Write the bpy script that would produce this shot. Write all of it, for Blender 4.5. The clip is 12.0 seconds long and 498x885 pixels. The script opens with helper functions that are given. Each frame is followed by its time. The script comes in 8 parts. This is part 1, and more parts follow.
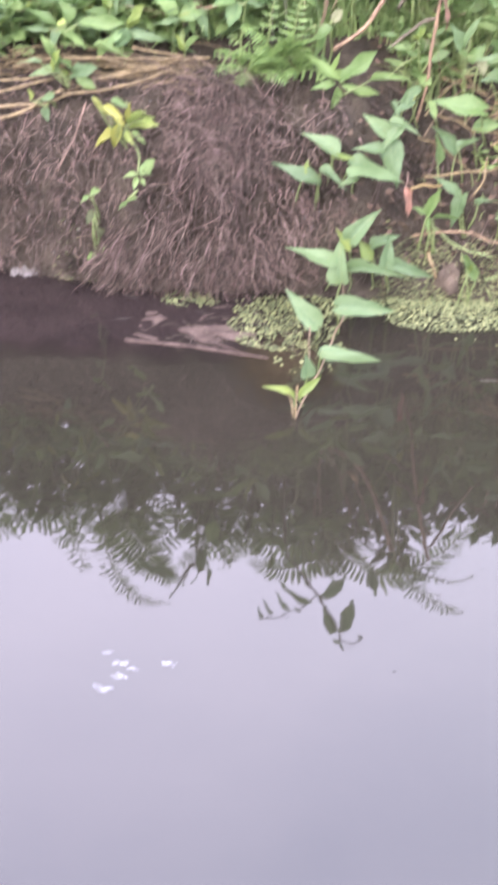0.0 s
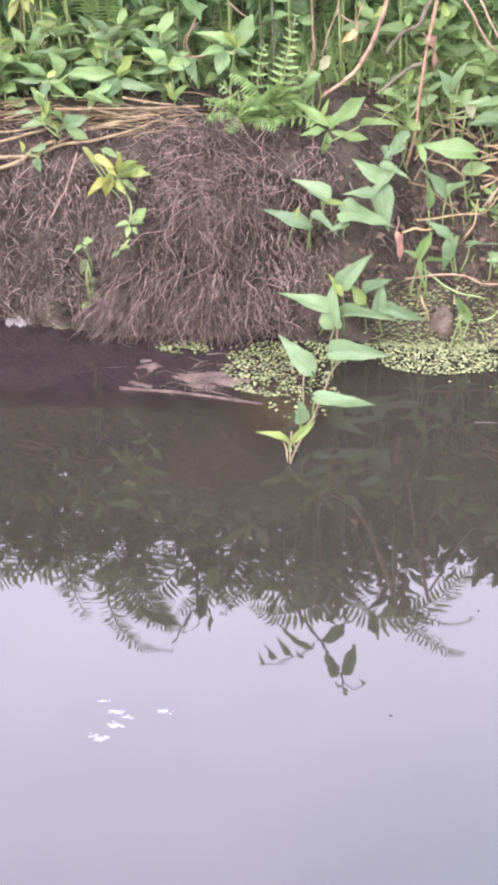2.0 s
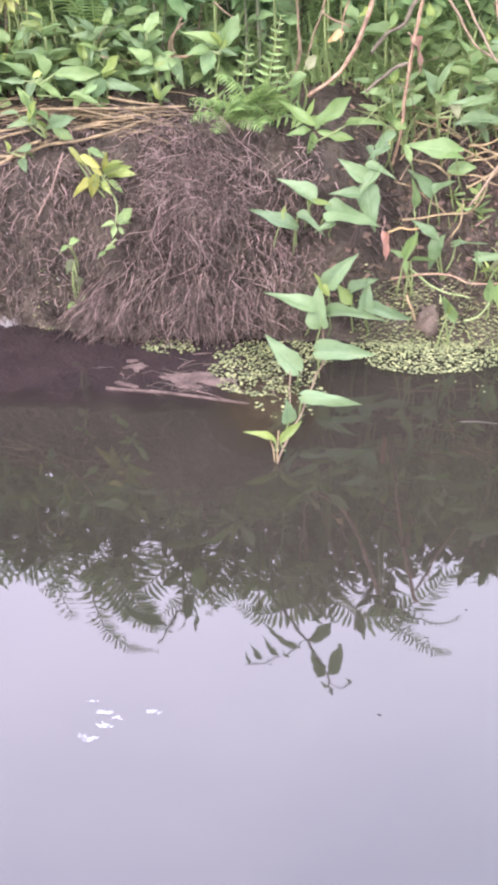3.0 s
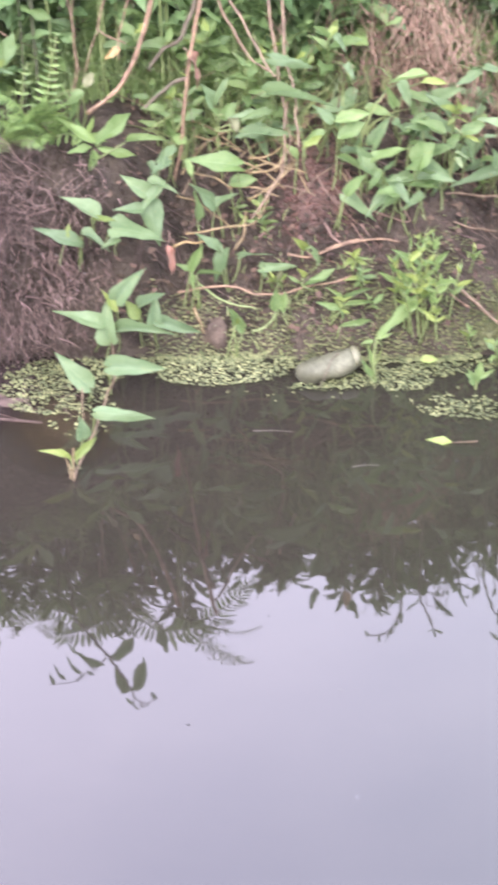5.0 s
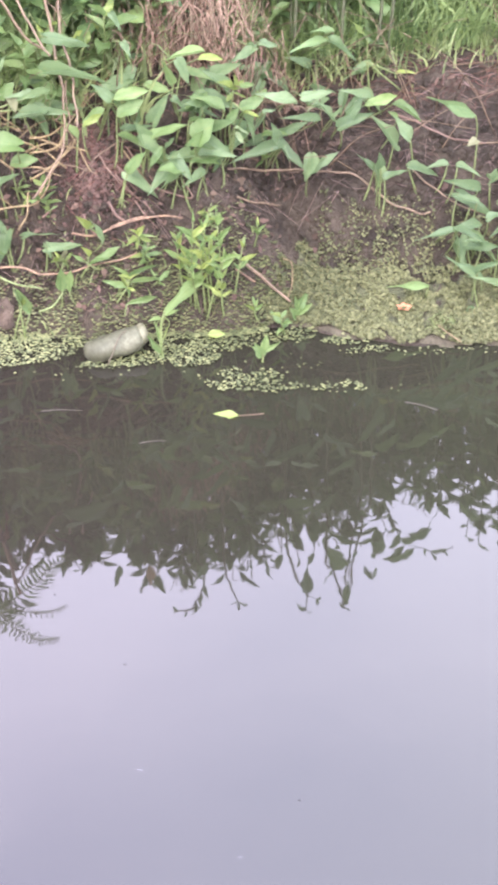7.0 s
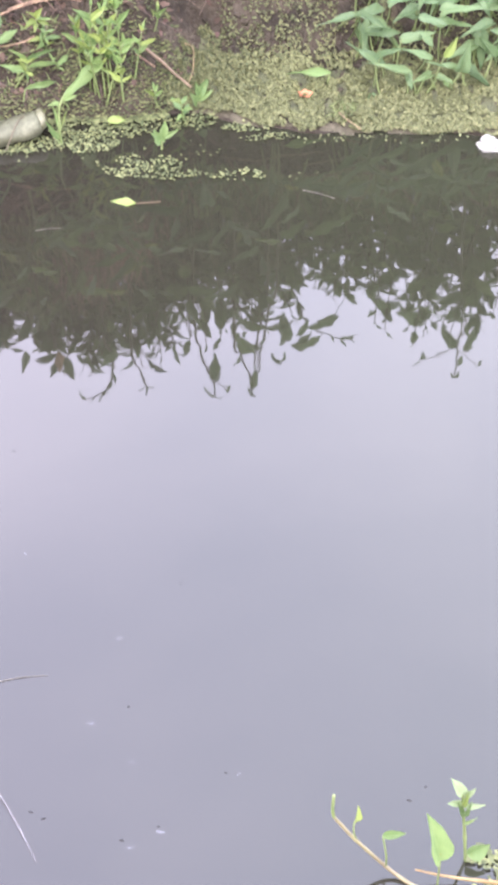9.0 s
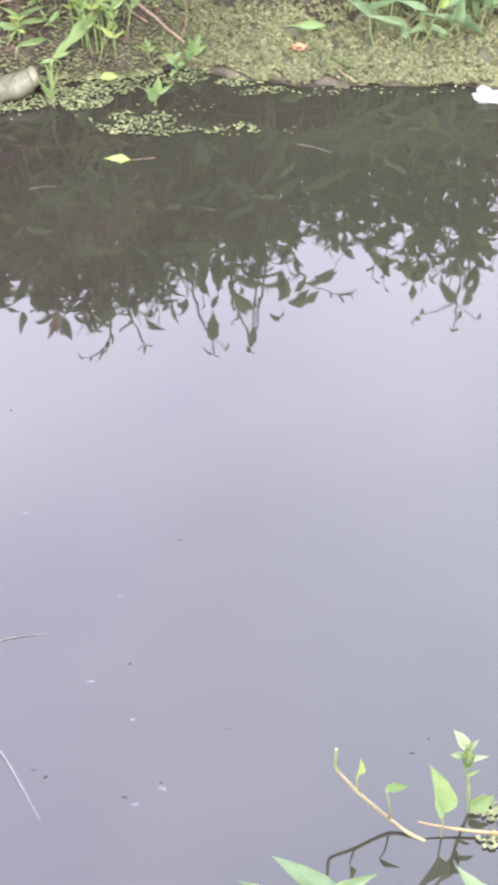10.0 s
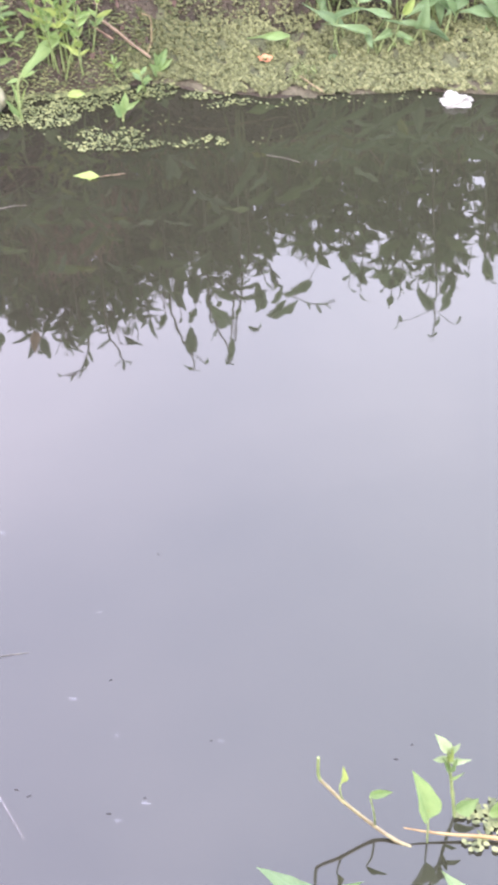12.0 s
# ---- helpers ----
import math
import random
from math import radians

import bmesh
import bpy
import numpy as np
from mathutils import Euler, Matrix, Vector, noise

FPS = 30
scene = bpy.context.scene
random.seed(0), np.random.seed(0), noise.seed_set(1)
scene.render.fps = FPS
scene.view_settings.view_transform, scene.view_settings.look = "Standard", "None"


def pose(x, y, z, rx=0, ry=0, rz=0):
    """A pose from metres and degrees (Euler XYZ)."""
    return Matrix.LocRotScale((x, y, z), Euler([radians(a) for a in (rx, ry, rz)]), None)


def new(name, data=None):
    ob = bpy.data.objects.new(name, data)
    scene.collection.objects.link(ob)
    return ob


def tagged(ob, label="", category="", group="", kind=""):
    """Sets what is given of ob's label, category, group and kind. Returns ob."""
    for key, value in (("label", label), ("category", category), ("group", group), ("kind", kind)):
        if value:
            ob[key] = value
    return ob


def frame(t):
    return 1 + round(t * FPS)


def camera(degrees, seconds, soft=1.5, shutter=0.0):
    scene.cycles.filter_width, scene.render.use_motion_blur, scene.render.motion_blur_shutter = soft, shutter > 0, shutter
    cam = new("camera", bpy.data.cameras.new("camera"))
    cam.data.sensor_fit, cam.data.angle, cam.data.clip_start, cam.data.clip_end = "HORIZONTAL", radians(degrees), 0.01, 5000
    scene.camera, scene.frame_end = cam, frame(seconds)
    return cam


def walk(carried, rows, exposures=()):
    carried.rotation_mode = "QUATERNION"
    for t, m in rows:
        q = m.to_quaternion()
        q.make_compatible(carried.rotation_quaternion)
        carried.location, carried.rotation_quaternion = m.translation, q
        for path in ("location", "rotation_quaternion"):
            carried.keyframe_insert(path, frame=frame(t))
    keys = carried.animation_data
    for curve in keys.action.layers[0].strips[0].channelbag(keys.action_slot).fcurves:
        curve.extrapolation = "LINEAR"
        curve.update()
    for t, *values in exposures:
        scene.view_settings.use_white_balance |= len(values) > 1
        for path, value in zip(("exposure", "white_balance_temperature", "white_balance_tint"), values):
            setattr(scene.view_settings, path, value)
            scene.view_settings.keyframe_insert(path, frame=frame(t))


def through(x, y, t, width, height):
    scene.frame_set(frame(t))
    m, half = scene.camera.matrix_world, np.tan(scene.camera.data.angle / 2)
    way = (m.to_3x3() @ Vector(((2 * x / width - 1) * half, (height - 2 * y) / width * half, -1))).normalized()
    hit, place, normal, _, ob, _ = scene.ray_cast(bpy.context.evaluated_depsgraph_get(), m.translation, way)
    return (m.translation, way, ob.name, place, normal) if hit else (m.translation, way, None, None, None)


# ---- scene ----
cam = camera(14.78, 12.0, soft=3.8, shutter=0.65)


def aim(x, y, z, tilt, heading, lean):
    return pose(x, y, z, tilt, 0, heading) @ pose(0, 0, 0, 0, 0, lean)


walk(cam, [
    (0.0, aim(0.0128, -0.0057, 1.9852, 55.768, 4.519, -0.785)),
    (0.5, aim(0.0235, 0.0003, 1.9939, 57.228, 3.401, -0.445)),
    (1.0, aim(0.0425, -0.0023, 1.9915, 57.294, 3.809, -1.269)),
    (1.5, aim(0.0423, -0.0045, 1.9915, 57.141, 4.728, -1.943)),
    (2.0, aim(0.0430, -0.0058, 1.9900, 57.092, 4.868, -1.984)),
    (2.5, aim(0.0379, -0.0088, 1.9923, 57.041, 4.354, -1.734)),
    (2.7, aim(0.0371, -0.0086, 1.9902, 57.052, 4.396, -1.768)),
    (4.3, aim(-0.0000, -0.0000, 2.0000, 57.520, -0.000, -1.427)),
    (4.5, aim(0.0049, -0.0081, 1.9990, 57.692, -0.962, -1.215)),
    (5.0, aim(0.0213, -0.0243, 1.9897, 57.532, -3.278, -0.377)),
    (5.5, aim(0.0478, -0.0180, 1.9917, 56.810, -5.179, -0.074)),
    (6.0, aim(0.0768, -0.0293, 1.9879, 56.745, -7.577, 0.432)),
    (6.5, aim(0.0982, -0.0346, 1.9809, 56.873, -8.601, 0.595)),
    (6.7, aim(0.1070, -0.0441, 1.9865, 56.952, -8.801, 0.587)),
    (8.3, aim(0.2128, -0.0748, 2.0048, 56.461, -9.216, 1.066)),
    (8.5, aim(0.2219, -0.0902, 2.0157, 54.870, -9.925, 1.848)),
    (8.8, aim(0.2119, -0.0877, 2.0197, 51.669, -10.893, 2.055)),
    (9.0, aim(0.2128, -0.0880, 2.0237, 50.495, -11.106, 2.174)),
    (9.5, aim(0.2143, -0.0861, 2.0173, 50.155, -11.007, 1.986)),
    (10.0, aim(0.2201, -0.0843, 2.0067, 49.352, -11.067, 1.280)),
    (10.5, aim(0.2445, -0.0918, 1.9892, 49.432, -12.003, 0.393)),
    (11.0, aim(0.2506, -0.0991, 2.0023, 49.797, -11.712, -0.460)),
    (11.5, aim(0.2507, -0.0948, 1.9986, 49.483, -11.842, -0.167)),
    (12.0, aim(0.2482, -0.0907, 2.0015, 49.783, -11.311, -0.560)),
], [(0.0, 1.645, 6500, 10), (4.5, 1.645, 6460, 12), (8.5, 1.65, 6500, 10), (10.0, 1.645, 6560, 8), (12.0, 1.645, 6560, 8.5)])

# ---- sky and light: a bright overcast day ----
world = bpy.data.worlds.new("overcast_sky")
scene.world = world
world.use_nodes = True
nt = world.node_tree
nt.nodes.clear()


def node(tree, kind, **inputs):
    n = tree.nodes.new(kind)
    for k, v in inputs.items():
        n.inputs[k.replace("_", " ")].default_value = v
    return n


SUN_ELEVATION, SUN_TURN = 50.0, 200.0
sky = nt.nodes.new("ShaderNodeTexSky")
sky.sky_type, sky.sun_disc = "NISHITA", False
sky.sun_elevation, sky.sun_rotation = radians(SUN_ELEVATION), radians(SUN_TURN)
sky.air_density, sky.dust_density = 1.0, 4.0
dim = nt.nodes.new("ShaderNodeVectorMath")
dim.operation = "SCALE"
dim.inputs[3].default_value = 0.10
nt.links.new(sky.outputs[0], dim.inputs[0])
way = nt.nodes.new("ShaderNodeTexCoord")
cloud = node(nt, "ShaderNodeTexNoise", Scale=2.6, Detail=4.0, Roughness=0.5, Distortion=0.4)
nt.links.new(way.outputs["Generated"], cloud.inputs["Vector"])
ramp = nt.nodes.new("ShaderNodeValToRGB")
ramp.color_ramp.elements[0].position, ramp.color_ramp.elements[0].color = 0.33, (0.672, 0.684, 0.93, 1)
ramp.color_ramp.elements[1].position, ramp.color_ramp.elements[1].color = 0.67, (0.985, 0.938, 1.172, 1)
apart = nt.nodes.new("ShaderNodeSeparateXYZ")
nt.links.new(way.outputs["Generated"], apart.inputs[0])
high = nt.nodes.new("ShaderNodeMapRange")
for i, v in enumerate((0.48, 0.80, 0.17, -0.17)):
    high.inputs[i + 1].default_value = v
nt.links.new(apart.outputs[2], high.inputs[0])
both = nt.nodes.new("ShaderNodeMath")
nt.links.new(cloud.outputs["Fac"], both.inputs[0])
nt.links.new(high.outputs[0], both.inputs[1])
nt.links.new(both.outputs[0], ramp.inputs[0])
veil = nt.nodes.new("ShaderNodeMix")
veil.data_type = "RGBA"
veil.inputs["Factor"].default_value = 0.86
nt.links.new(dim.outputs[0], veil.inputs[6])
drift = nt.nodes.new("ShaderNodeMapRange")
for i, v in enumerate((-0.15, 0.22, 0.0, 1.0)):
    drift.inputs[i + 1].default_value = v
nt.links.new(apart.outputs[0], drift.inputs[0])
warm = nt.nodes.new("ShaderNodeMix")
warm.data_type = "RGBA"
warm.inputs[6].default_value, warm.inputs[7].default_value = (1.07, 1.05, 1.085, 1), (0.975, 0.992, 1.005, 1)
nt.links.new(drift.outputs[0], warm.inputs[0])
shade = nt.nodes.new("ShaderNodeVectorMath")
shade.operation = "MULTIPLY"
nt.links.new(ramp.outputs[0], shade.inputs[0])
nt.links.new(warm.outputs[2], shade.inputs[1])
nt.links.new(shade.outputs[0], veil.inputs[7])
back = node(nt, "ShaderNodeBackground", Strength=2.9)
nt.links.new(veil.outputs[2], back.inputs["Color"])
nt.links.new(back.outputs[0], nt.nodes.new("ShaderNodeOutputWorld").inputs[0])

sun = new("sun", bpy.data.lights.new("sun", "SUN"))
sun.data.energy, sun.data.angle, sun.data.color = 1.2, radians(30), (1.0, 0.93, 0.84)
sun.matrix_basis = pose(0, 0, 20, 90 - SUN_ELEVATION, 0, 180 - SUN_TURN)


# ---- materials ----
def blank(name):
    m = bpy.data.materials.new(name)
    m.use_nodes = True
    t = m.node_tree
    t.nodes.clear()
    out = t.nodes.new("ShaderNodeOutputMaterial")
    p = t.nodes.new("ShaderNodeBsdfPrincipled")
    t.links.new(p.outputs[0], out.inputs[0])
    return m, t, p, out


def mixed(t, fac, a, b):
    n = t.nodes.new("ShaderNodeMix")
    n.data_type = "RGBA"
    for i, v in ((0, fac), (6, a), (7, b)):
        if hasattr(v, "is_linked"):
            t.links.new(v, n.inputs[i])
        else:
            n.inputs[i].default_value = v if i == 0 else (*v, 1)
    return n.outputs[2]


def span(t, value, lo, hi, a=0.0, b=1.0):
    n = t.nodes.new("ShaderNodeMapRange")
    t.links.new(value, n.inputs[0])
    for i, v in enumerate((lo, hi, a, b)):
        n.inputs[i + 1].default_value = v
    return n.outputs[0]


def grainy(t, scale, detail=4.0, rough=0.6, coords="Object"):
    c = t.nodes.new("ShaderNodeTexCoord")
    n = node(t, "ShaderNodeTexNoise", Scale=scale, Detail=detail, Roughness=rough)
    t.links.new(c.outputs[coords], n.inputs["Vector"])
    return n.outputs["Fac"]


def tint(t, colour, value, amount):
    n = node(t, "ShaderNodeHueSaturation", Saturation=1.0)
    t.links.new(span(t, value, 0, 1, 1 - amount, 1 + amount), n.inputs["Value"])
    t.links.new(span(t, value, 0, 1, 0.5 + 0.035 * amount, 0.5 - 0.035 * amount), n.inputs["Hue"])
    t.links.new(colour, n.inputs["Color"])
    return n.outputs[0]


def bumpy(t, p, height, strength, distance):
    b = node(t, "ShaderNodeBump", Strength=strength, Distance=distance)
    t.links.new(height, b.inputs["Height"])
    t.links.new(b.outputs[0], p.inputs["Normal"])


def surface(name, c1, c2, scale, rough=0.7, bump=0.3, depth=0.003, fine=6.0, island=0.0, coords="Object", spec=0.4):
    m, t, p, out = blank(name)
    big, small = grainy(t, scale, coords=coords), grainy(t, scale * fine, 3.0, 0.7, coords)
    c = mixed(t, span(t, big, 0.35, 0.65), c1, c2)
    c = mixed(t, span(t, small, 0.4, 0.75, 0.0, 0.55), c, tuple(v * 0.55 for v in c1))
    if island:
        g = t.nodes.new("ShaderNodeNewGeometry")
        c = tint(t, c, g.outputs["Random Per Island"], island)
    t.links.new(c, p.inputs["Base Color"])
    t.links.new(span(t, small, 0.3, 0.7, rough - 0.12, min(1.0, rough + 0.12)), p.inputs["Roughness"])
    p.inputs["Specular IOR Level"].default_value = spec
    bumpy(t, p, small, bump, depth)
    return m


def foliage(name, c1, c2, rib, rough=0.38, through=0.3, amount=0.28, island=False, spec=0.5):
    """A leaf: lighter midrib, side veins, blotches, and light that comes through the blade."""
    m, t, p, out = blank(name)
    c = t.nodes.new("ShaderNodeTexCoord")
    xyz = t.nodes.new("ShaderNodeSeparateXYZ")
    t.links.new(c.outputs["Object"], xyz.inputs[0])
    away = t.nodes.new("ShaderNodeMath")
    away.operation = "ABSOLUTE"
    t.links.new(xyz.outputs[1], away.inputs[0])
    slant = t.nodes.new("ShaderNodeMath")
    slant.operation = "SUBTRACT"
    t.links.new(xyz.outputs[0], slant.inputs[0])
    t.links.new(away.outputs[0], slant.inputs[1])
    saw = t.nodes.new("ShaderNodeMath")
    saw.operation = "PINGPONG"
    saw.inputs[1].default_value = 0.05
    t.links.new(slant.outputs[0], saw.inputs[0])
    big = grainy(t, 2.3)
    col = mixed(t, span(t, big, 0.35, 0.65), c1, c2)
    if not island:
        col = mixed(t, span(t, saw.outputs[0], 0.0, 0.012, 0.22, 0.0), col, rib)
        col = mixed(t, span(t, away.outputs[0], 0.006, 0.030, 0.55, 0.0), col, rib)
        r = t.nodes.new("ShaderNodeObjectInfo").outputs["Random"]
    else:
        r = t.nodes.new("ShaderNodeNewGeometry").outputs["Random Per Island"]
    col = tint(t, col, r, amount)
    if not island:
        spots = grainy(t, 9.0, 2.0)
        col = mixed(t, span(t, spots, 0.66, 0.74, 0.0, 0.5), col, (0.25, 0.22, 0.06))
    t.links.new(col, p.inputs["Base Color"])
    p.inputs["Roughness"].default_value = rough
    p.inputs["Specular IOR Level"].default_value = spec
    bumpy(t, p, grainy(t, 14.0, 3.0), 0.25, 0.02)
    thin = t.nodes.new("ShaderNodeBsdfTranslucent")
    t.links.new(col, thin.inputs[0])
    mix = t.nodes.new("ShaderNodeMixShader")
    mix.inputs[0].default_value = through
    t.links.new(p.outputs[0], mix.inputs[1])
    t.links.new(thin.outputs[0], mix.inputs[2])
    t.links.new(mix.outputs[0], out.inputs[0])
    return m


MUD = surface("wet_mud", (0.028, 0.0220, 0.0158), (0.077, 0.0605, 0.0430), 16.0, 0.8, 1.0, 0.014, 6.0, spec=0.2)
CLAY = surface("brown_clay", (0.070, 0.050, 0.036), (0.120, 0.088, 0.062), 30.0, 0.85, 0.9, 0.006)
CLOD = surface("red_brown_soil", (0.054, 0.031, 0.023), (0.115, 0.068, 0.050), 22.0, 0.85, 0.8, 0.006)
# same set-up as dead_grass below, with darker colours
DARKHAY = surface("dark_dead_grass", (0.058, 0.043, 0.035), (0.135, 0.102, 0.082), 7.0, 0.9, 0.1, 0.001, island=0.7, coords="Generated", spec=0.15)
THATCH = surface("dead_grass", (0.085, 0.062, 0.050), (0.225, 0.168, 0.136), 7.0, 0.85, 0.1, 0.001, island=0.85, coords="Generated", spec=0.2)
RUST = surface("rusty_brush", (0.085, 0.046, 0.034), (0.185, 0.110, 0.080), 5.0, 0.85, 0.1, 0.001, island=0.5, coords="Generated", spec=0.2)
BRUSH = surface("dry_brush", (0.150, 0.098, 0.066), (0.340, 0.246, 0.168), 5.0, 0.85, 0.1, 0.001, island=0.5, coords="Generated", spec=0.2)
SILTMUD = surface("silty_mud", (0.062, 0.053, 0.036), (0.112, 0.098, 0.066), 45.0, 0.85, 0.9, 0.006, 5.0, spec=0.1)
FILM = surface("algae_film", (0.052, 0.053, 0.030), (0.105, 0.110, 0.055), 55.0, 0.8, 0.9, 0.004, 5.0, spec=0.25)
SPINACH = foliage("spinach_leaf", (0.100, 0.162, 0.066), (0.160, 0.232, 0.102), (0.192, 0.264, 0.130), 0.42, 0.48, 0.22, False, 0.45)
GLAUCOUS = foliage("glaucous_leaf", (0.114, 0.180, 0.078), (0.172, 0.246, 0.116), (0.206, 0.278, 0.142), 0.42, 0.48, 0.22, False, 0.45)
BRIGHT = foliage("bright_leaf", (0.128, 0.205, 0.058), (0.180, 0.260, 0.088), (0.23, 0.31, 0.13), 0.42, 0.45, 0.2, False, 0.45)
CREAM = foliage("bleached_leaf", (0.17, 0.18, 0.085), (0.23, 0.23, 0.125), (0.25, 0.25, 0.14), 0.6, 0.35, 0.1)
YOUNG = foliage("young_leaf", (0.165, 0.225, 0.055), (0.235, 0.295, 0.080), (0.30, 0.33, 0.12), 0.45, 0.4)
YELLOWED = foliage("yellowed_leaf", (0.200, 0.215, 0.042), (0.265, 0.268, 0.066), (0.33, 0.32, 0.12), 0.5, 0.4)
WEED = foliage("weed_leaf", (0.135, 0.216, 0.071), (0.203, 0.287, 0.107), (0.235, 0.31, 0.135), 0.42, 0.48, 0.25, False, 0.45)
DULL = foliage("dull_olive_leaf", (0.090, 0.105, 0.050), (0.140, 0.150, 0.080), (0.17, 0.18, 0.11), 0.65, 0.4, 0.3, False, 0.2)
DEEP = foliage("shrub_leaf", (0.092, 0.159, 0.060), (0.150, 0.235, 0.087), (0.16, 0.24, 0.10), 0.55, 0.42)
FERN = foliage("fern_pinna", (0.129, 0.207, 0.067), (0.207, 0.297, 0.095), (0.2, 0.3, 0.1), 0.5, 0.3, 0.3, True)
GRASS = foliage("grass_blade", (0.152, 0.196, 0.074), (0.238, 0.284, 0.118), (0.2, 0.3, 0.1), 0.5, 0.3, 0.4, True)
LUSH = foliage("lush_grass_blade", (0.138, 0.209, 0.074), (0.240, 0.322, 0.123), (0.2, 0.3, 0.1), 0.5, 0.42, 0.45, True)
YFERN = foliage("young_fern_pinna", (0.121, 0.193, 0.056), (0.185, 0.267, 0.083), (0.2, 0.3, 0.1), 0.5, 0.35, 0.3, True)
CROWN = foliage("bush_leaf", (0.092, 0.156, 0.061), (0.152, 0.229, 0.088), (0.14, 0.24, 0.09), 0.5, 0.4, 0.35, True)
DEADLEAF = surface("dry_brown_leaf", (0.14, 0.075, 0.048), (0.24, 0.14, 0.09), 30, 0.8, 0.4, 0.001)
DEAD = foliage("dead_leaf", (0.055, 0.037, 0.027), (0.112, 0.078, 0.053), (0.2, 0.15, 0.1), 0.8, 0.1, 0.5, True, 0.2)
DUCK = foliage("duckweed_leaf", (0.096, 0.108, 0.044), (0.174, 0.188, 0.088), (0.4, 0.4, 0.2), 0.65, 0.15, 0.5, True, 0.3)
MAT = foliage("drying_water_fern", (0.084, 0.089, 0.040), (0.140, 0.145, 0.068), (0.4, 0.4, 0.2), 0.8, 0.15, 0.42, True, 0.25)
STEM = {
    "tan": surface("tan_stem", (0.100, 0.068, 0.042), (0.215, 0.152, 0.092), 24, 0.6, 0.4, 0.001),
    "pink": surface("pink_stem", (0.105, 0.063, 0.046), (0.200, 0.126, 0.090), 24, 0.55, 0.4, 0.001),
    "gold": surface("golden_stem", (0.115, 0.080, 0.036), (0.245, 0.180, 0.085), 60, 0.5, 0.3, 0.001),
    "grey": surface("grey_bark", (0.066, 0.054, 0.034), (0.128, 0.106, 0.068), 40, 0.8, 0.6, 0.002),
    "straw": surface("straw", (0.090, 0.064, 0.032), (0.215, 0.155, 0.078), 60, 0.6, 0.4, 0.001),
    "cane": surface("bleached_cane", (0.110, 0.066, 0.042), (0.285, 0.190, 0.112), 60, 0.6, 0.4, 0.001),
    "fresh": surface("fresh_runner", (0.17, 0.135, 0.075), (0.235, 0.215, 0.10), 30, 0.5, 0.2, 0.001),
    "ochre": surface("ochre_runner", (0.22, 0.135, 0.050), (0.29, 0.215, 0.095), 30, 0.5, 0.2, 0.001),
    "pale": surface("bleached_stalk", (0.10, 0.090, 0.074), (0.155, 0.14, 0.115), 40, 0.7, 0.3, 0.001),
    "bark": surface("shrub_stem", (0.060, 0.070, 0.035), (0.11, 0.115, 0.060), 40, 0.8, 0.6, 0.002),
    "green": surface("green_stem", (0.125, 0.165, 0.055), (0.185, 0.220, 0.085), 40, 0.5, 0.2, 0.001),
}
PALE = surface("greyed_plastic", (0.056, 0.056, 0.031), (0.118, 0.116, 0.070), 22, 0.65, 0.3, 0.002)
WHITE = surface("white_foam", (0.33, 0.32, 0.285), (0.22, 0.21, 0.18), 60, 0.8, 0.6, 0.002)
PETAL = surface("orange_petal", (0.48, 0.17, 0.09), (0.55, 0.26, 0.15), 40, 0.6, 0.2, 0.001)
OLIVE = surface("stained_plastic", (0.085, 0.082, 0.046), (0.145, 0.140, 0.082), 30, 0.5, 0.3, 0.002)
SCUM = surface("dirty_scum", (0.13, 0.115, 0.105), (0.22, 0.195, 0.18), 60, 0.8, 0.6, 0.002)
RED = surface("withered_red_leaf", (0.21, 0.10, 0.066), (0.30, 0.16, 0.11), 40, 0.6, 0.3, 0.001)
BUD = foliage("budding_leaf", (0.20, 0.28, 0.12), (0.29, 0.36, 0.19), (0.36, 0.42, 0.26), 0.5, 0.4)
SPECK = surface("wet_debris", (0.022, 0.021, 0.022), (0.050, 0.047, 0.046), 60, 0.7, 0.3, 0.001, spec=0.2)
BARK = surface("sodden_wood", (0.044, 0.030, 0.025), (0.115, 0.082, 0.068), 45, 0.85, 0.8, 0.003, spec=0.12)


def foam_material(name, colour, solid):
    """Bubbles that the water shows through."""
    m, t, p, out = blank(name)
    p.inputs["Base Color"].default_value = (*colour, 1)
    p.inputs["Roughness"].default_value = 0.4
    t.links.new(span(t, grainy(t, 320.0, 2.0), 0.36, 0.56, 0.15 * solid, solid), p.inputs["Alpha"])
    return m


FOAM = foam_material("foam_bubbles", (0.26, 0.26, 0.28), 0.65)
SUNKEN = foam_material("half_sunk_stalk", (0.20, 0.185, 0.18), 0.45)
FAINT = foam_material("burst_bubbles", (0.30, 0.30, 0.32), 0.26)


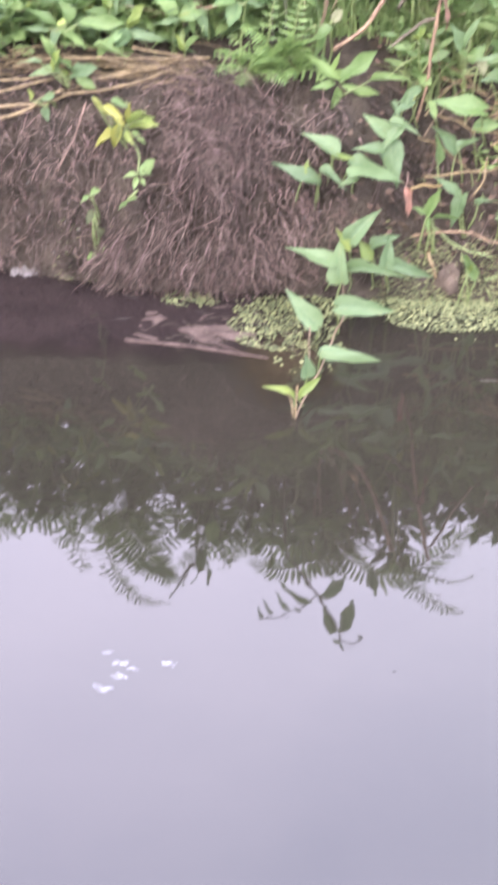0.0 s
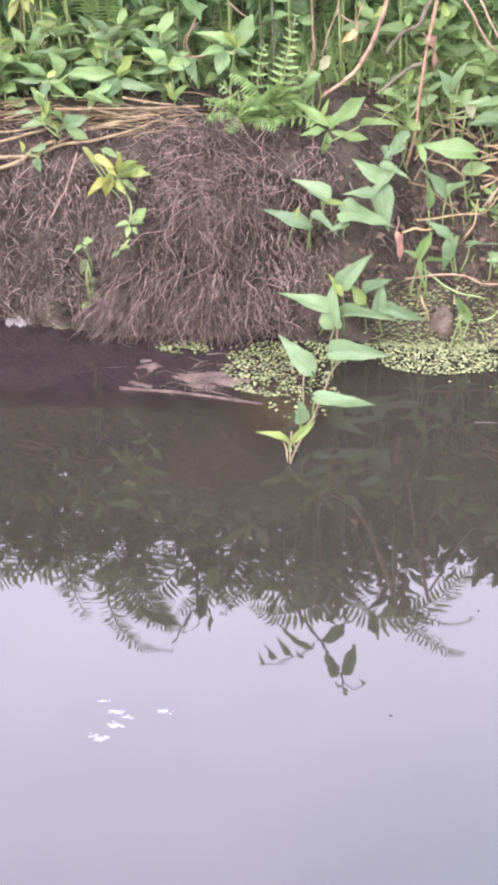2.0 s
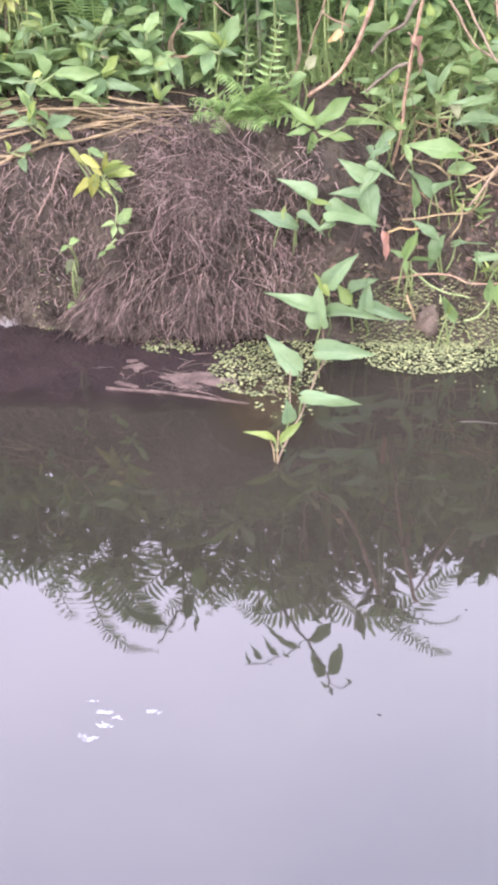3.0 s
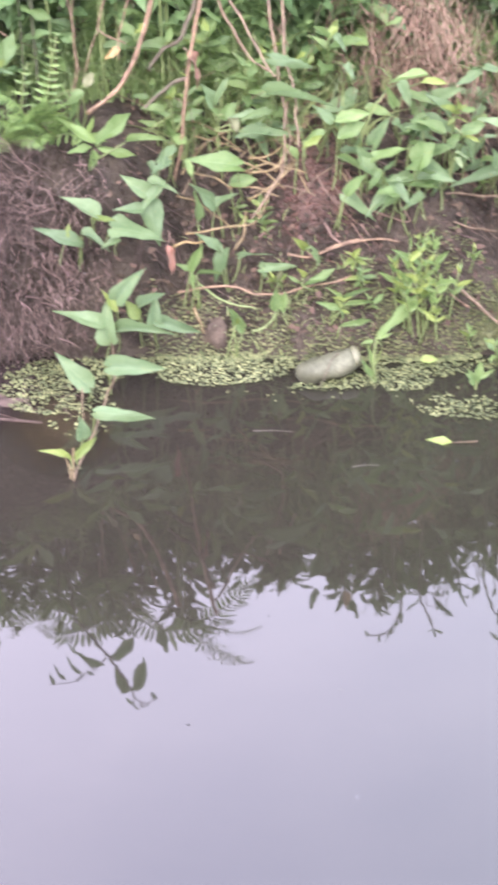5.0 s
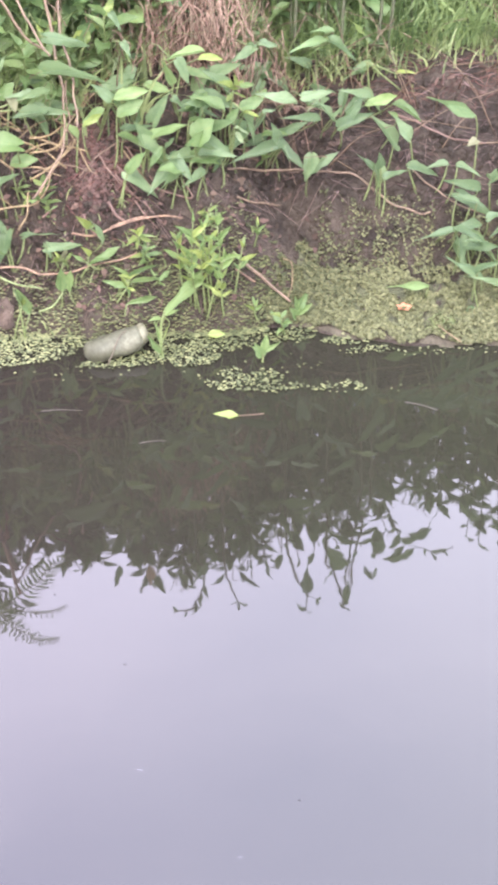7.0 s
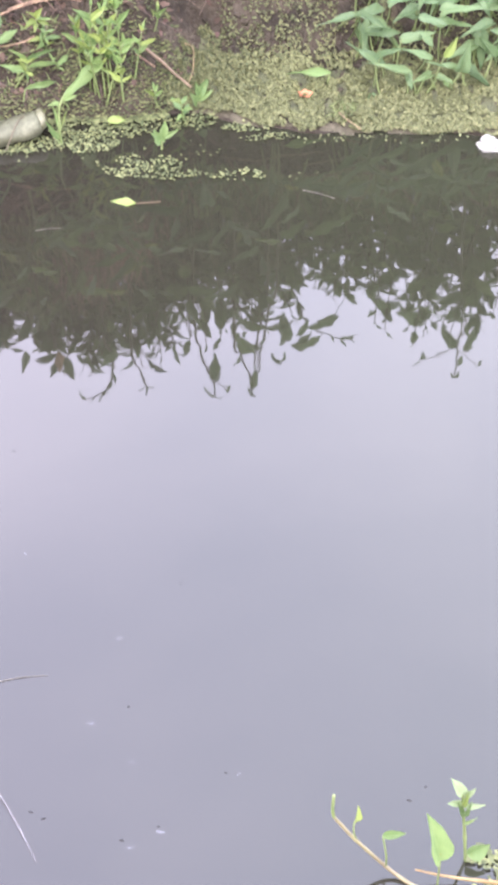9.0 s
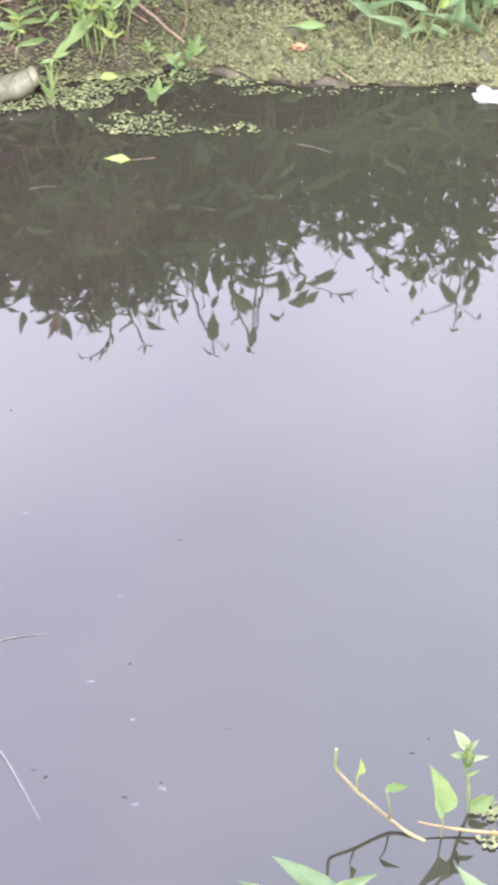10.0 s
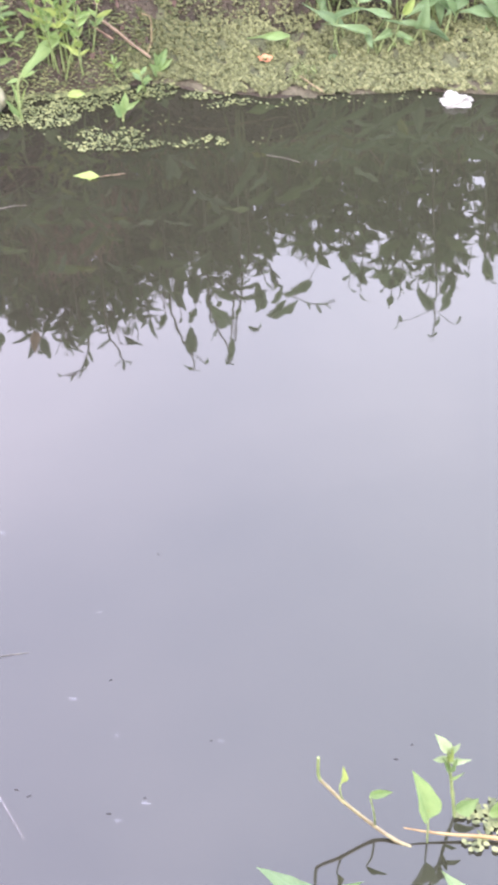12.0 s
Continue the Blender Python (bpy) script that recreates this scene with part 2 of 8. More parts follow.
def water_material(name, c1, c2, spread, algae=None, fade=None, round_edge=False):
    m, t, p, out = blank(name)
    c = mixed(t, span(t, grainy(t, spread), 0.35, 0.65), c1, c2)
    if algae:
        at = t.nodes.new("ShaderNodeSeparateXYZ")
        t.links.new(t.nodes.new("ShaderNodeTexCoord").outputs["Object"], at.inputs[0])
        c = mixed(t, span(t, at.outputs[0], 0.1, 1.0), c, algae)
    t.links.new(c, p.inputs["Base Color"])
    p.inputs["Roughness"].default_value = 0.022
    p.inputs["IOR"].default_value = 1.56
    ripple = t.nodes.new("ShaderNodeMath")
    ripple.operation = "ADD"
    t.links.new(grainy(t, 7.0, 1.0), ripple.inputs[0])
    t.links.new(span(t, grainy(t, 24.0, 1.0), 0, 1, 0, 0.24), ripple.inputs[1])
    # fine ripples in patches, drawn out along the bank
    where = t.nodes.new("ShaderNodeMapping")
    where.inputs["Scale"].default_value = (14.0, 62.0, 1.0)
    t.links.new(t.nodes.new("ShaderNodeTexCoord").outputs["Object"], where.inputs[0])
    fine = node(t, "ShaderNodeTexNoise", Scale=1.0, Detail=1.0)
    t.links.new(where.outputs[0], fine.inputs["Vector"])
    patch = t.nodes.new("ShaderNodeMath")
    patch.operation = "MULTIPLY"
    t.links.new(fine.outputs["Fac"], patch.inputs[0])
    t.links.new(span(t, grainy(t, 3.2, 2.0), 0.46, 0.64, 0.012, 0.085), patch.inputs[1])
    total = t.nodes.new("ShaderNodeMath")
    t.links.new(ripple.outputs[0], total.inputs[0])
    t.links.new(patch.outputs[0], total.inputs[1])
    bumpy(t, p, total.outputs[0], 1.0, 0.00030)
    if round_edge:
        reach = t.nodes.new("ShaderNodeVectorMath")
        reach.operation = "LENGTH"
        t.links.new(t.nodes.new("ShaderNodeTexCoord").outputs["Object"], reach.inputs[0])
        ragged = t.nodes.new("ShaderNodeMath")
        t.links.new(reach.outputs["Value"], ragged.inputs[0])
        t.links.new(span(t, grainy(t, 5.0, 4.0), 0.3, 0.7, -0.3, 0.3), ragged.inputs[1])
        t.links.new(span(t, ragged.outputs[0], 0.25, 0.95, 0.85, 0.0), p.inputs["Alpha"])
    if fade:
        # the silt thins out where the bed drops away, in wisps
        at = t.nodes.new("ShaderNodeSeparateXYZ")
        t.links.new(t.nodes.new("ShaderNodeTexCoord").outputs["Object"], at.inputs[0])
        wisp = t.nodes.new("ShaderNodeMath")
        t.links.new(at.outputs[1], wisp.inputs[0])
        t.links.new(span(t, grainy(t, 16.0, 3.0), 0.3, 0.7, -0.03, 0.03), wisp.inputs[1])
        t.links.new(span(t, wisp.outputs[0], *fade), p.inputs["Alpha"])
    return m


WATER = water_material("murky_water", (0.0150, 0.0130, 0.0098), (0.0208, 0.0178, 0.0134), 1.2, (0.0196, 0.0194, 0.0124))
SILT = water_material("silty_water", (0.0142, 0.0105, 0.0100), (0.0232, 0.0165, 0.0152), 9.0, fade=(3.165, 3.25))
CLOUD = water_material("clouded_water", (0.025, 0.019, 0.0120), (0.038, 0.029, 0.0165), 4.0, round_edge=True)


# ---- mesh helpers ----
def mesh_of(bm, name, material, smooth=True):
    me = bpy.data.meshes.new(name)
    bm.to_mesh(me)
    bm.free()
    me.materials.append(material)
    if smooth:
        me.polygons.foreach_set("use_smooth", [True] * len(me.polygons))
    return me


def from_arrays(name, verts, faces, material, smooth=True):
    me = bpy.data.meshes.new(name)
    me.from_pydata(verts, [], faces)
    me.materials.append(material)
    if smooth:
        me.polygons.foreach_set("use_smooth", [True] * len(me.polygons))
    me.update()
    return me


def place(name, me, parent=None, m=None, label=""):
    """A mesh at the world pose m, under parent where one is given."""
    ob = new(name, me)
    m = m or Matrix()
    if parent:
        ob.parent = parent
        ob.matrix_parent_inverse = world_of(parent).inverted()
    ob.matrix_basis = m
    return tagged(ob, label) if label else ob


def world_of(ob):
    return world_of(ob.parent) @ ob.matrix_parent_inverse @ ob.matrix_basis if ob.parent else ob.matrix_basis.copy()


def thing(name, label, category, x, y, z, group=""):
    e = new(name)
    e.empty_display_size = 0.02
    e.matrix_basis = Matrix.Translation((x, y, z))
    return tagged(e, label, category, group)


def smooth_line(points, steps):
    """Catmull-Rom through the points."""
    pts = [Vector(p) for p in points]
    if len(pts) == 2:
        return [pts[0].lerp(pts[1], i / steps) for i in range(steps + 1)]
    ext = [pts[0] * 2 - pts[1]] + pts + [pts[-1] * 2 - pts[-2]]
    line = []
    for a, b, c, d in zip(ext, ext[1:], ext[2:], ext[3:]):
        for i in range(steps):
            u = i / steps
            line.append(0.5 * (2 * b + (c - a) * u + (2 * a - 5 * b + 4 * c - d) * u * u + (3 * b - a - 3 * c + d) * u ** 3))
    return line + [pts[-1]]


def add_tube(verts, faces, line, r0, r1, sides=6, knots=0.0):
    first = len(verts)
    n = len(line)
    for i, p in enumerate(line):
        d = (line[min(i + 1, n - 1)] - line[max(i - 1, 0)]).normalized()
        a = d.cross(Vector((0.31, 0.2, 0.93))).normalized()
        b = d.cross(a)
        r = r0 + (r1 - r0) * i / (n - 1)
        r *= 1 + knots * (1 if i % 5 == 0 else -0.3)
        for k in range(sides):
            w = 2 * math.pi * k / sides
            verts.append(tuple(p + (a * math.cos(w) + b * math.sin(w)) * r))
    for i in range(n - 1):
        for k in range(sides):
            q = first + i * sides
            faces.append((q + k, q + (k + 1) % sides, q + sides + (k + 1) % sides, q + sides + k))
    faces.append(tuple(first + k for k in reversed(range(sides))))
    faces.append(tuple(first + (n - 1) * sides + k for k in range(sides)))


# ---- the lie of the land ----
SHORE_X = (-3.0, -0.73, -0.63, -0.44, -0.20, -0.08, 0.02, 0.26, 0.53, 0.66, 0.78, 0.85, 0.96, 1.15, 1.32, 1.45, 3.0)
SHORE_Y = (3.55, 3.52, 3.49, 3.46, 3.46, 3.46, 3.44, 3.42, 3.40, 3.40, 3.40, 3.34, 3.30, 3.27, 3.24, 3.20, 3.10)
STEEP = ((-1.2, -0.25, 0, 0.03, 0.07, 0.12, 0.45, 1.5, 6, 400), (-0.45, -0.10, 0, 0.13, 0.34, 0.41, 0.50, 0.62, 0.8, 0.8))
SLOPE = ((-1.2, -0.20, 0, 0.08, 0.16, 0.28, 0.60, 1.5, 6, 400), (-0.45, -0.10, 0, 0.14, 0.30, 0.42, 0.53, 0.62, 0.8, 0.8))
FLAT = ((-1.2, -0.20, 0, 0.10, 0.20, 0.27, 0.38, 0.60, 1.5, 6, 400), (-0.45, -0.08, 0, 0.032, 0.07, 0.20, 0.31, 0.42, 0.62, 0.8, 0.8))
NEAR = ((-400, -3, 0.2, 0.8, 1.15, 1.30, 1.6, 2.3), (0.6, 0.6, 0.52, 0.32, 0.07, -0.03, -0.2, -0.45))


def ease(a, b, x):
    u = min(1.0, max(0.0, (x - a) / (b - a)))
    return u * u * (3 - 2 * u)


def ground_z(x, y, rough=True):
    if y < 2.3:
        z = float(np.interp(y, *NEAR))
        return z + (0.012 * noise.noise((x * 7, y * 7, 3)) if rough and y > -4 else 0)
    s = y - float(np.interp(x, SHORE_X, SHORE_Y))
    steep, flat = 1 - ease(-0.08, 0.10, x), ease(0.58, 0.85, x)
    if rough and -0.1 < s < 2:
        s += 0.025 * noise.noise((x * 9, y * 4, 1.7)) + 0.012 * noise.noise((x * 27, y * 15, 5.1))
    z = steep * np.interp(s, *STEEP) + flat * np.interp(s, *FLAT) + (1 - steep - flat) * np.interp(s, *SLOPE)
    if rough and -0.3 < s < 3:
        k = ease(0.0, 0.12, s + 0.02)
        z += k * (0.022 * noise.noise((x * 11, y * 11, 0)) + 0.012 * noise.noise((x * 34, y * 34, 2)) + 0.006 * noise.noise((x * 80, y * 80, 4)))
    return float(z)


def build_ground():
    xs = np.concatenate([[-400, -60, -12, -5, -3], np.arange(-2.2, -1.0, 0.1), np.arange(-1.0, 1.7, 0.012), np.arange(1.7, 3.0, 0.1), [3.5, 6, 14, 60, 400]])
    ys = np.concatenate([[-400, -60, -12, -4, -2, -1, 0, 0.4], np.arange(0.7, 1.5, 0.04), [1.7, 2.0, 2.3, 2.6, 2.9], np.arange(3.0, 3.95, 0.008), np.arange(3.95, 5.2, 0.05), [5.6, 6.5, 9, 14, 60, 400]])
    verts = [(float(x), float(y), ground_z(float(x), float(y))) for y in ys for x in xs]
    nx = len(xs)
    faces = [(j * nx + i, j * nx + i + 1, (j + 1) * nx + i + 1, (j + 1) * nx + i) for j in range(len(ys) - 1) for i in range(nx - 1)]
    tagged(place("ground", from_arrays("ground", verts, faces, MUD)), "dark wet muddy ditch bank and bed", "ground", kind="structure")


def build_water():
    verts = [(-400, 0.9, 0), (400, 0.9, 0), (400, 3.75, 0), (-400, 3.75, 0)]
    tagged(place("water", from_arrays("water", verts, [(0, 1, 2, 3)], WATER)), "still murky brown ditch water mirroring the sky", "water", kind="structure")


def build_shallows():
    """Water a finger deep over silt at the foot of the steep bank, with a ragged outer edge."""
    xs, ys = np.arange(-1.3, -0.10, 0.006), np.arange(3.14, 3.62, 0.004)
    n = len(xs)
    verts = [(float(x), float(y), 0.0012) for y in ys for x in xs]
    faces = []
    for j, y in enumerate(ys[:-1]):
        for i, x in enumerate(xs[:-1]):
            if y > 3.165 + 0.02 * noise.noise((x * 6, 0, 0)) + 0.016 * noise.noise((x * 24, y * 14, 0)) + 0.012 * noise.noise((x * 60, y * 90, 3)) + 0.4 * max(0.0, x + 0.26):
                faces.append((j * n + i, j * n + i + 1, (j + 1) * n + i + 1, (j + 1) * n + i))
    tagged(place("water_shallows", from_arrays("water_shallows", verts, faces, SILT)), "shallow water over purplish-brown silt", "water", kind="structure")


def build_silt_patch(x0, y0, rx, ry):
    """A cloud of brown silt and algae just under the surface, thinning outwards."""
    rings, sides = 14, 48
    verts, faces = [(0, 0, 0)], [(0, 1 + k, 1 + (k + 1) % sides) for k in range(sides)]
    for r in range(1, rings + 1):
        verts += [(r / rings * math.cos(k * 6.2832 / sides), r / rings * math.sin(k * 6.2832 / sides), 0) for k in range(sides)]
    for r in range(rings - 1):
        for k in range(sides):
            q, n = 1 + r * sides, (k + 1) % sides
            faces.append((q + k, q + sides + k, q + sides + n, q + n))
    tagged(place("water_silt", from_arrays("water_silt", verts, faces, CLOUD), None, Matrix.Translation((x0, y0, 0.0018)) @ Matrix.Diagonal((rx, ry, 1, 1))), "ochre-brown silt clouding the water round the vine", "water", kind="structure")


build_ground()
build_water()
build_shallows()
build_silt_patch(-0.16, 3.20, 0.13, 0.20)


# ---- leaves and stems shared by the plants ----
def blade_mesh(name, stations, material, fold, droop, twist=0.0, wave=0.0):
    """stations: (along, inner half width, outer half width); the blade lies along x, one unit long and one wide."""
    verts, faces = [], []
    outline = smooth_line(stations, 3)
    for side in (1, -1):
        rows = []
        for u, a, b in outline:
            row = []
            a, b = max(a, 0.0), max(b, 0.004) * (1 + 0.035 * math.sin(u * 21 + side * 2 + droop * 40))
            for k in (0.0, 0.5, 1.0):
                y = side * (a + max(b - a, 0.0) * k)
                z = fold * abs(y) - droop * u * u + twist * u * y + wave * math.sin(u * 9 + side) * abs(y)
                row.append(len(verts))
                verts.append((u, y + 0.35 * twist * u * u, z))
            rows.append(row)
        for r, q in zip(rows, rows[1:]):
            for k in (0, 1):
                f = (r[k], q[k], q[k + 1], r[k + 1])
                faces.append(f if side < 0 else f[::-1])
    bm = bmesh.new()
    vs = [bm.verts.new(v) for v in verts]
    for f in faces:
        bm.faces.new([vs[i] for i in f])
    bmesh.ops.remove_doubles(bm, verts=bm.verts, dist=1e-4)
    return mesh_of(bm, name, material)


ARROW = ((-0.15, 0.22, 0.25), (-0.09, 0.12, 0.39), (0.0, 0.0, 0.47), (0.12, 0, 0.50), (0.28, 0, 0.47), (0.46, 0, 0.38), (0.64, 0, 0.26), (0.80, 0, 0.14), (0.92, 0, 0.055), (1.0, 0, 0.004))
LANCE = ((0.0, 0, 0.03), (0.07, 0, 0.22), (0.2, 0, 0.42), (0.38, 0, 0.50), (0.56, 0, 0.44), (0.72, 0, 0.31), (0.86, 0, 0.16), (0.95, 0, 0.06), (1.0, 0, 0.004))
OVAL = ((0.0, 0, 0.04), (0.06, 0, 0.26), (0.2, 0, 0.46), (0.42, 0, 0.50), (0.64, 0, 0.40), (0.82, 0, 0.22), (0.94, 0, 0.07), (1.0, 0, 0.004))
HASTATE = ((-0.07, 0.10, 0.17), (-0.02, 0.03, 0.34), (0.05, 0, 0.45), (0.16, 0, 0.50), (0.32, 0, 0.46), (0.52, 0, 0.35), (0.70, 0, 0.23), (0.85, 0, 0.11), (0.95, 0, 0.035), (1.0, 0, 0.004))
BLADES = {}
for kind, shape, material in (("arrow", ARROW, SPINACH), ("lance", LANCE, WEED), ("young", LANCE, YOUNG), ("oval", OVAL, DEEP), ("pale", OVAL, WEED), ("bud", OVAL, BUD), ("blue", HASTATE, GLAUCOUS), ("bright", LANCE, BRIGHT), ("bigleaf", ARROW, BRIGHT), ("cream", OVAL, CREAM), ("dullweed", OVAL, DULL), ("yellow", LANCE, YELLOWED)):
    BLADES[kind] = [blade_mesh("leaf_" + kind, shape, material, f, d, t, w) for f, d, t, w in
                    ((0.30, 0.14, 0.25, 0.10), (0.12, 0.24, -0.35, 0.14), (0.45, 0.06, 0.2, 0.08), (-0.15, 0.30, 0.4, 0.12), (0.55, 0.20, -0.3, 0.10), (0.20, -0.10, 0.5, 0.12))]
rng = random.Random(7)


def stalk_mesh(material):
    verts, faces = [], []
    line = [Vector((u, 0.0, 0.10 * math.sin(u * math.pi))) for u in (0, 0.2, 0.4, 0.6, 0.8, 1)]
    add_tube(verts, faces, line, 0.5, 0.7, 5)
    for i, (x, y, z) in enumerate(verts):
        c = line[i // 5]
        verts[i] = (c.x, y * 0.05, c.z + (z - c.z) * 0.05)
    return from_arrays("stalk", verts, faces, material)


STALKS = {"green": stalk_mesh(STEM["green"]), "pink": stalk_mesh(STEM["pink"]), "tan": stalk_mesh(STEM["tan"]), "bark": stalk_mesh(STEM["bark"])}


def along(base, tip, up, sy=1.0, sz=None):
    base, tip = Vector(base), Vector(tip)
    x = tip - base
    length = x.length
    x.normalize()
    n = Vector(up)
    n = (n - x * n.dot(x)).normalized()
    y = n.cross(x)
    m = Matrix((x, y, n)).transposed().to_4x4()
    return Matrix.Translation(base) @ m @ Matrix.Diagonal((length, length * sy, length if sz is None else sz * length, 1))


def stalk(parent, base, foot, radius=0.0022, colour="green", name="petiole"):
    length = (Vector(foot) - Vector(base)).length
    if length > 0.004:
        place(name, STALKS[colour], parent, along(base, foot, (rng.uniform(-1, 1), -1, 0.6), radius / (0.03 * length), 1.0 if radius / (0.03 * length) > 1 else radius / (0.03 * length)))


def spinach(label, x, y):
    return thing("water_spinach", label, "plant", x, y, ground_z(x, y) - 0.01, "water spinach on the bank")


def rooting(x, y, z, drop):
    """The spot of the bank behind a point, no more than drop below it."""
    while y < 3.9 and ground_z(x, y) < z - drop:
        y += 0.01
    return Vector((x, y, min(ground_z(x, y), z) - 0.008))


def leaf(parent, kind, base, tip, width, rooted=True):
    up = (rng.uniform(-0.35, 0.35), -0.55 + rng.uniform(-0.25, 0.25), 0.85)
    blade = place("leaf", rng.choice(BLADES[kind]), parent, along(base, tip, up, width * (0.84 if kind in ("blue", "arrow") else 1.0), 0.8), "yellow-green young leaf" if kind == "young" else "")
    if rooted:
        x, y, z = base
        if y > 3.3:
            stalk(blade, base, rooting(x + rng.uniform(-0.025, 0.025), y + 0.01, z, 0.10), 0.0019)
        else:
            stalk(blade, base, (x + rng.uniform(-0.01, 0.01), y + 0.03, -0.01), 0.0019)


def fill(parent, x0, x1, z0, z1, lift, count, kinds=("arrow",), size=(0.045, 0.088)):
    """More leaves of the same plant over a stretch of the bank, standing lift off its face."""
    for i in range(count):
        x, z = rng.uniform(x0, x1), rng.uniform(z0, z1)
        g = rooting(x, 3.33, z - lift, 0.0)
        b = Vector((x, g.y - lift * rng.uniform(0.3, 1.0), z))
        w = rng.uniform(0, 6.28)
        d = Vector((math.cos(w), -0.45 + rng.uniform(-0.3, 0.3), 0.55 * math.sin(w))).normalized() * rng.uniform(*size)
        leaf(parent, rng.choice(kinds), b, b + d, rng.uniform(0.30, 0.48))


def vine(name, label, points, radius, colour):
    verts, faces = [], []
    line = smooth_line(points, 6)
    k = rng.uniform(0, 50)
    line = [v + Vector((noise.noise(v * 22 + Vector((k, 0, 0))), 0.5 * noise.noise(v * 22 + Vector((0, k, 0))), noise.noise(v * 22 + Vector((0, 0, k))))) * (0.0025 if colour in ("cane", "straw") else 0.005) for v in line]
    add_tube(verts, faces, line, radius, radius * 0.7, 7, 0.14)
    tagged(place(name, from_arrays(name, verts, faces, STEM[colour])), label, name.split("_")[-1], "stems on the bank")


def weed(at, height, leaves, kinds=("lance", "lance", "pale"), size=0.075, lean=0.25, name="bank_weed", label="leafy green weed growing on top of the bank", top="young", slim=0.82):
    """An upright stem with pairs of leaves and a pale tip; at is the middle of its crown."""
    x, y, z = at
    foot = rooting(x + rng.uniform(-0.02, 0.02), y + 0.02, z, height)
    head = Vector((x + rng.uniform(-lean, lean) * height * 0.4, y - lean * height * 0.3, z + height * 0.35))
    p = thing(name, label, "plant", foot.x, foot.y, foot.z, "weeds on the bank")
    line = smooth_line([foot, foot.lerp(head, 0.5) + Vector((rng.uniform(-1, 1), rng.uniform(-1, 1), 0)) * 0.015, head], 5)
    verts, faces = [], []
    add_tube(verts, faces, [v - foot for v in line], 0.0028, 0.0016, 5, 0.1)
    place("stem", from_arrays("stem", verts, faces, STEM["green"]), p, Matrix.Translation(foot))
    reach = min(height, (head - foot).length)
    turn = rng.uniform(0, 6.28)
    for i in range(leaves):
        u = 1 - (i // 2 * 2 / max(leaves, 2)) * reach / (head - foot).length * 0.9
        b = line[min(len(line) - 1, int(u * (len(line) - 1)))]
        turn += math.pi if i % 2 else 1.9
        rise = 0.75 - 0.22 * (i // 2) + rng.uniform(-0.2, 0.2)
        length = size * rng.uniform(0.7, 1.15) * (0.75 if i < 2 else 1.0)
        d = Vector((math.cos(turn), math.sin(turn), rise)).normalized() * length
        place("leaf", rng.choice(BLADES[top if top and i < 2 and rng.random() < 0.3 else rng.choice(kinds)]), p, along(b, b + d, (0, -0.25, 1), slim * rng.uniform(0.34, 0.5), 0.8))
    return p


def upright(foot, top, pairs, size):
    """An erect marsh seedling with steep narrow leaves in pairs."""
    foot, top = Vector(foot), Vector(top)
    p = thing("marsh_seedling", "erect light green seedling on the waterline", "plant", *foot, "marsh seedlings")
    line = smooth_line([foot, foot.lerp(top, 0.5) + Vector((rng.uniform(-0.006, 0.006), 0, 0)), top], 6)
    verts, faces = [], []
    add_tube(verts, faces, [v - foot for v in line], 0.0022, 0.0013, 5, 0.1)
    place("stem", from_arrays("stem", verts, faces, STEM["green"]), p, Matrix.Translation(foot))
    turn = rng.uniform(0, 3)
    for i in range(pairs):
        b = line[int((1 - 0.62 * i / pairs) * (len(line) - 1))]
        turn += 1.4
        for k in (0, math.pi):
            d = Vector((math.cos(turn + k), 0.6 * math.sin(turn + k) - 0.1, rng.uniform(0.5, 1.3) if i else 1.6)).normalized() * size * rng.uniform(0.75, 1.15) * (0.75 if i == 0 else 1)
            place("leaf", rng.choice(BLADES[rng.choice(("bright", "bright", "young", "young", "lance"))]), p, along(b, b + d, (0, -0.7, 0.7), rng.uniform(0.22, 0.34), 0.8))


def sprig(label, crown, root):
    """A weed whose stem rises from root to its crown; its leaves are added one by one."""
    x, y = root
    foot = Vector((x, y, ground_z(x, y) - 0.008))
    p = thing("bank_weed", label, "plant", *foot, "weeds on the bank")
    head = Vector(crown)
    line = smooth_line([foot, foot.lerp(head, 0.55) + Vector((rng.uniform(-0.01, 0.01), 0.008, 0)), head], 5)
    verts, faces = [], []
    add_tube(verts, faces, [v - foot for v in line], 0.0028, 0.0018, 6, 0.1)
    place("stem", from_arrays("stem", verts, faces, STEM["green"]), p, Matrix.Translation(foot))
    return p


# the vine that creeps down the bank into the water
p = spinach("pale green water spinach vine trailing off the bank into the water", -0.04, 3.42)
leaf(p, "blue", (-0.076, 3.389, 0.111), (-0.181, 3.388, 0.150), 0.39)
leaf(p, "blue", (-0.063, 3.377, 0.077), (-0.073, 3.394, 0.169), 0.61)
leaf(p, "blue", (-0.048, 3.384, 0.098), (0.075, 3.370, 0.100), 0.29)
leaf(p, "blue", (0.029, 3.390, 0.114), (0.120, 3.366, 0.089), 0.32)
leaf(p, "blue", (-0.106, 3.247, 0.048), (-0.168, 3.257, 0.121), 0.51)
leaf(p, "blue", (-0.068, 3.276, 0.075), (0.047, 3.262, 0.076), 0.44)
leaf(p, "blue", (-0.048, 3.404, 0.155), (0.006, 3.413, 0.224), 0.55)
leaf(p, "blue", (0.026, 3.387, 0.105), (0.033, 3.396, 0.175), 0.51)
leaf(p, "young", (-0.003, 3.391, 0.117), (-0.023, 3.392, 0.164), 0.61)
leaf(p, "young", (-0.048, 3.397, 0.133), (-0.078, 3.401, 0.187), 0.30)
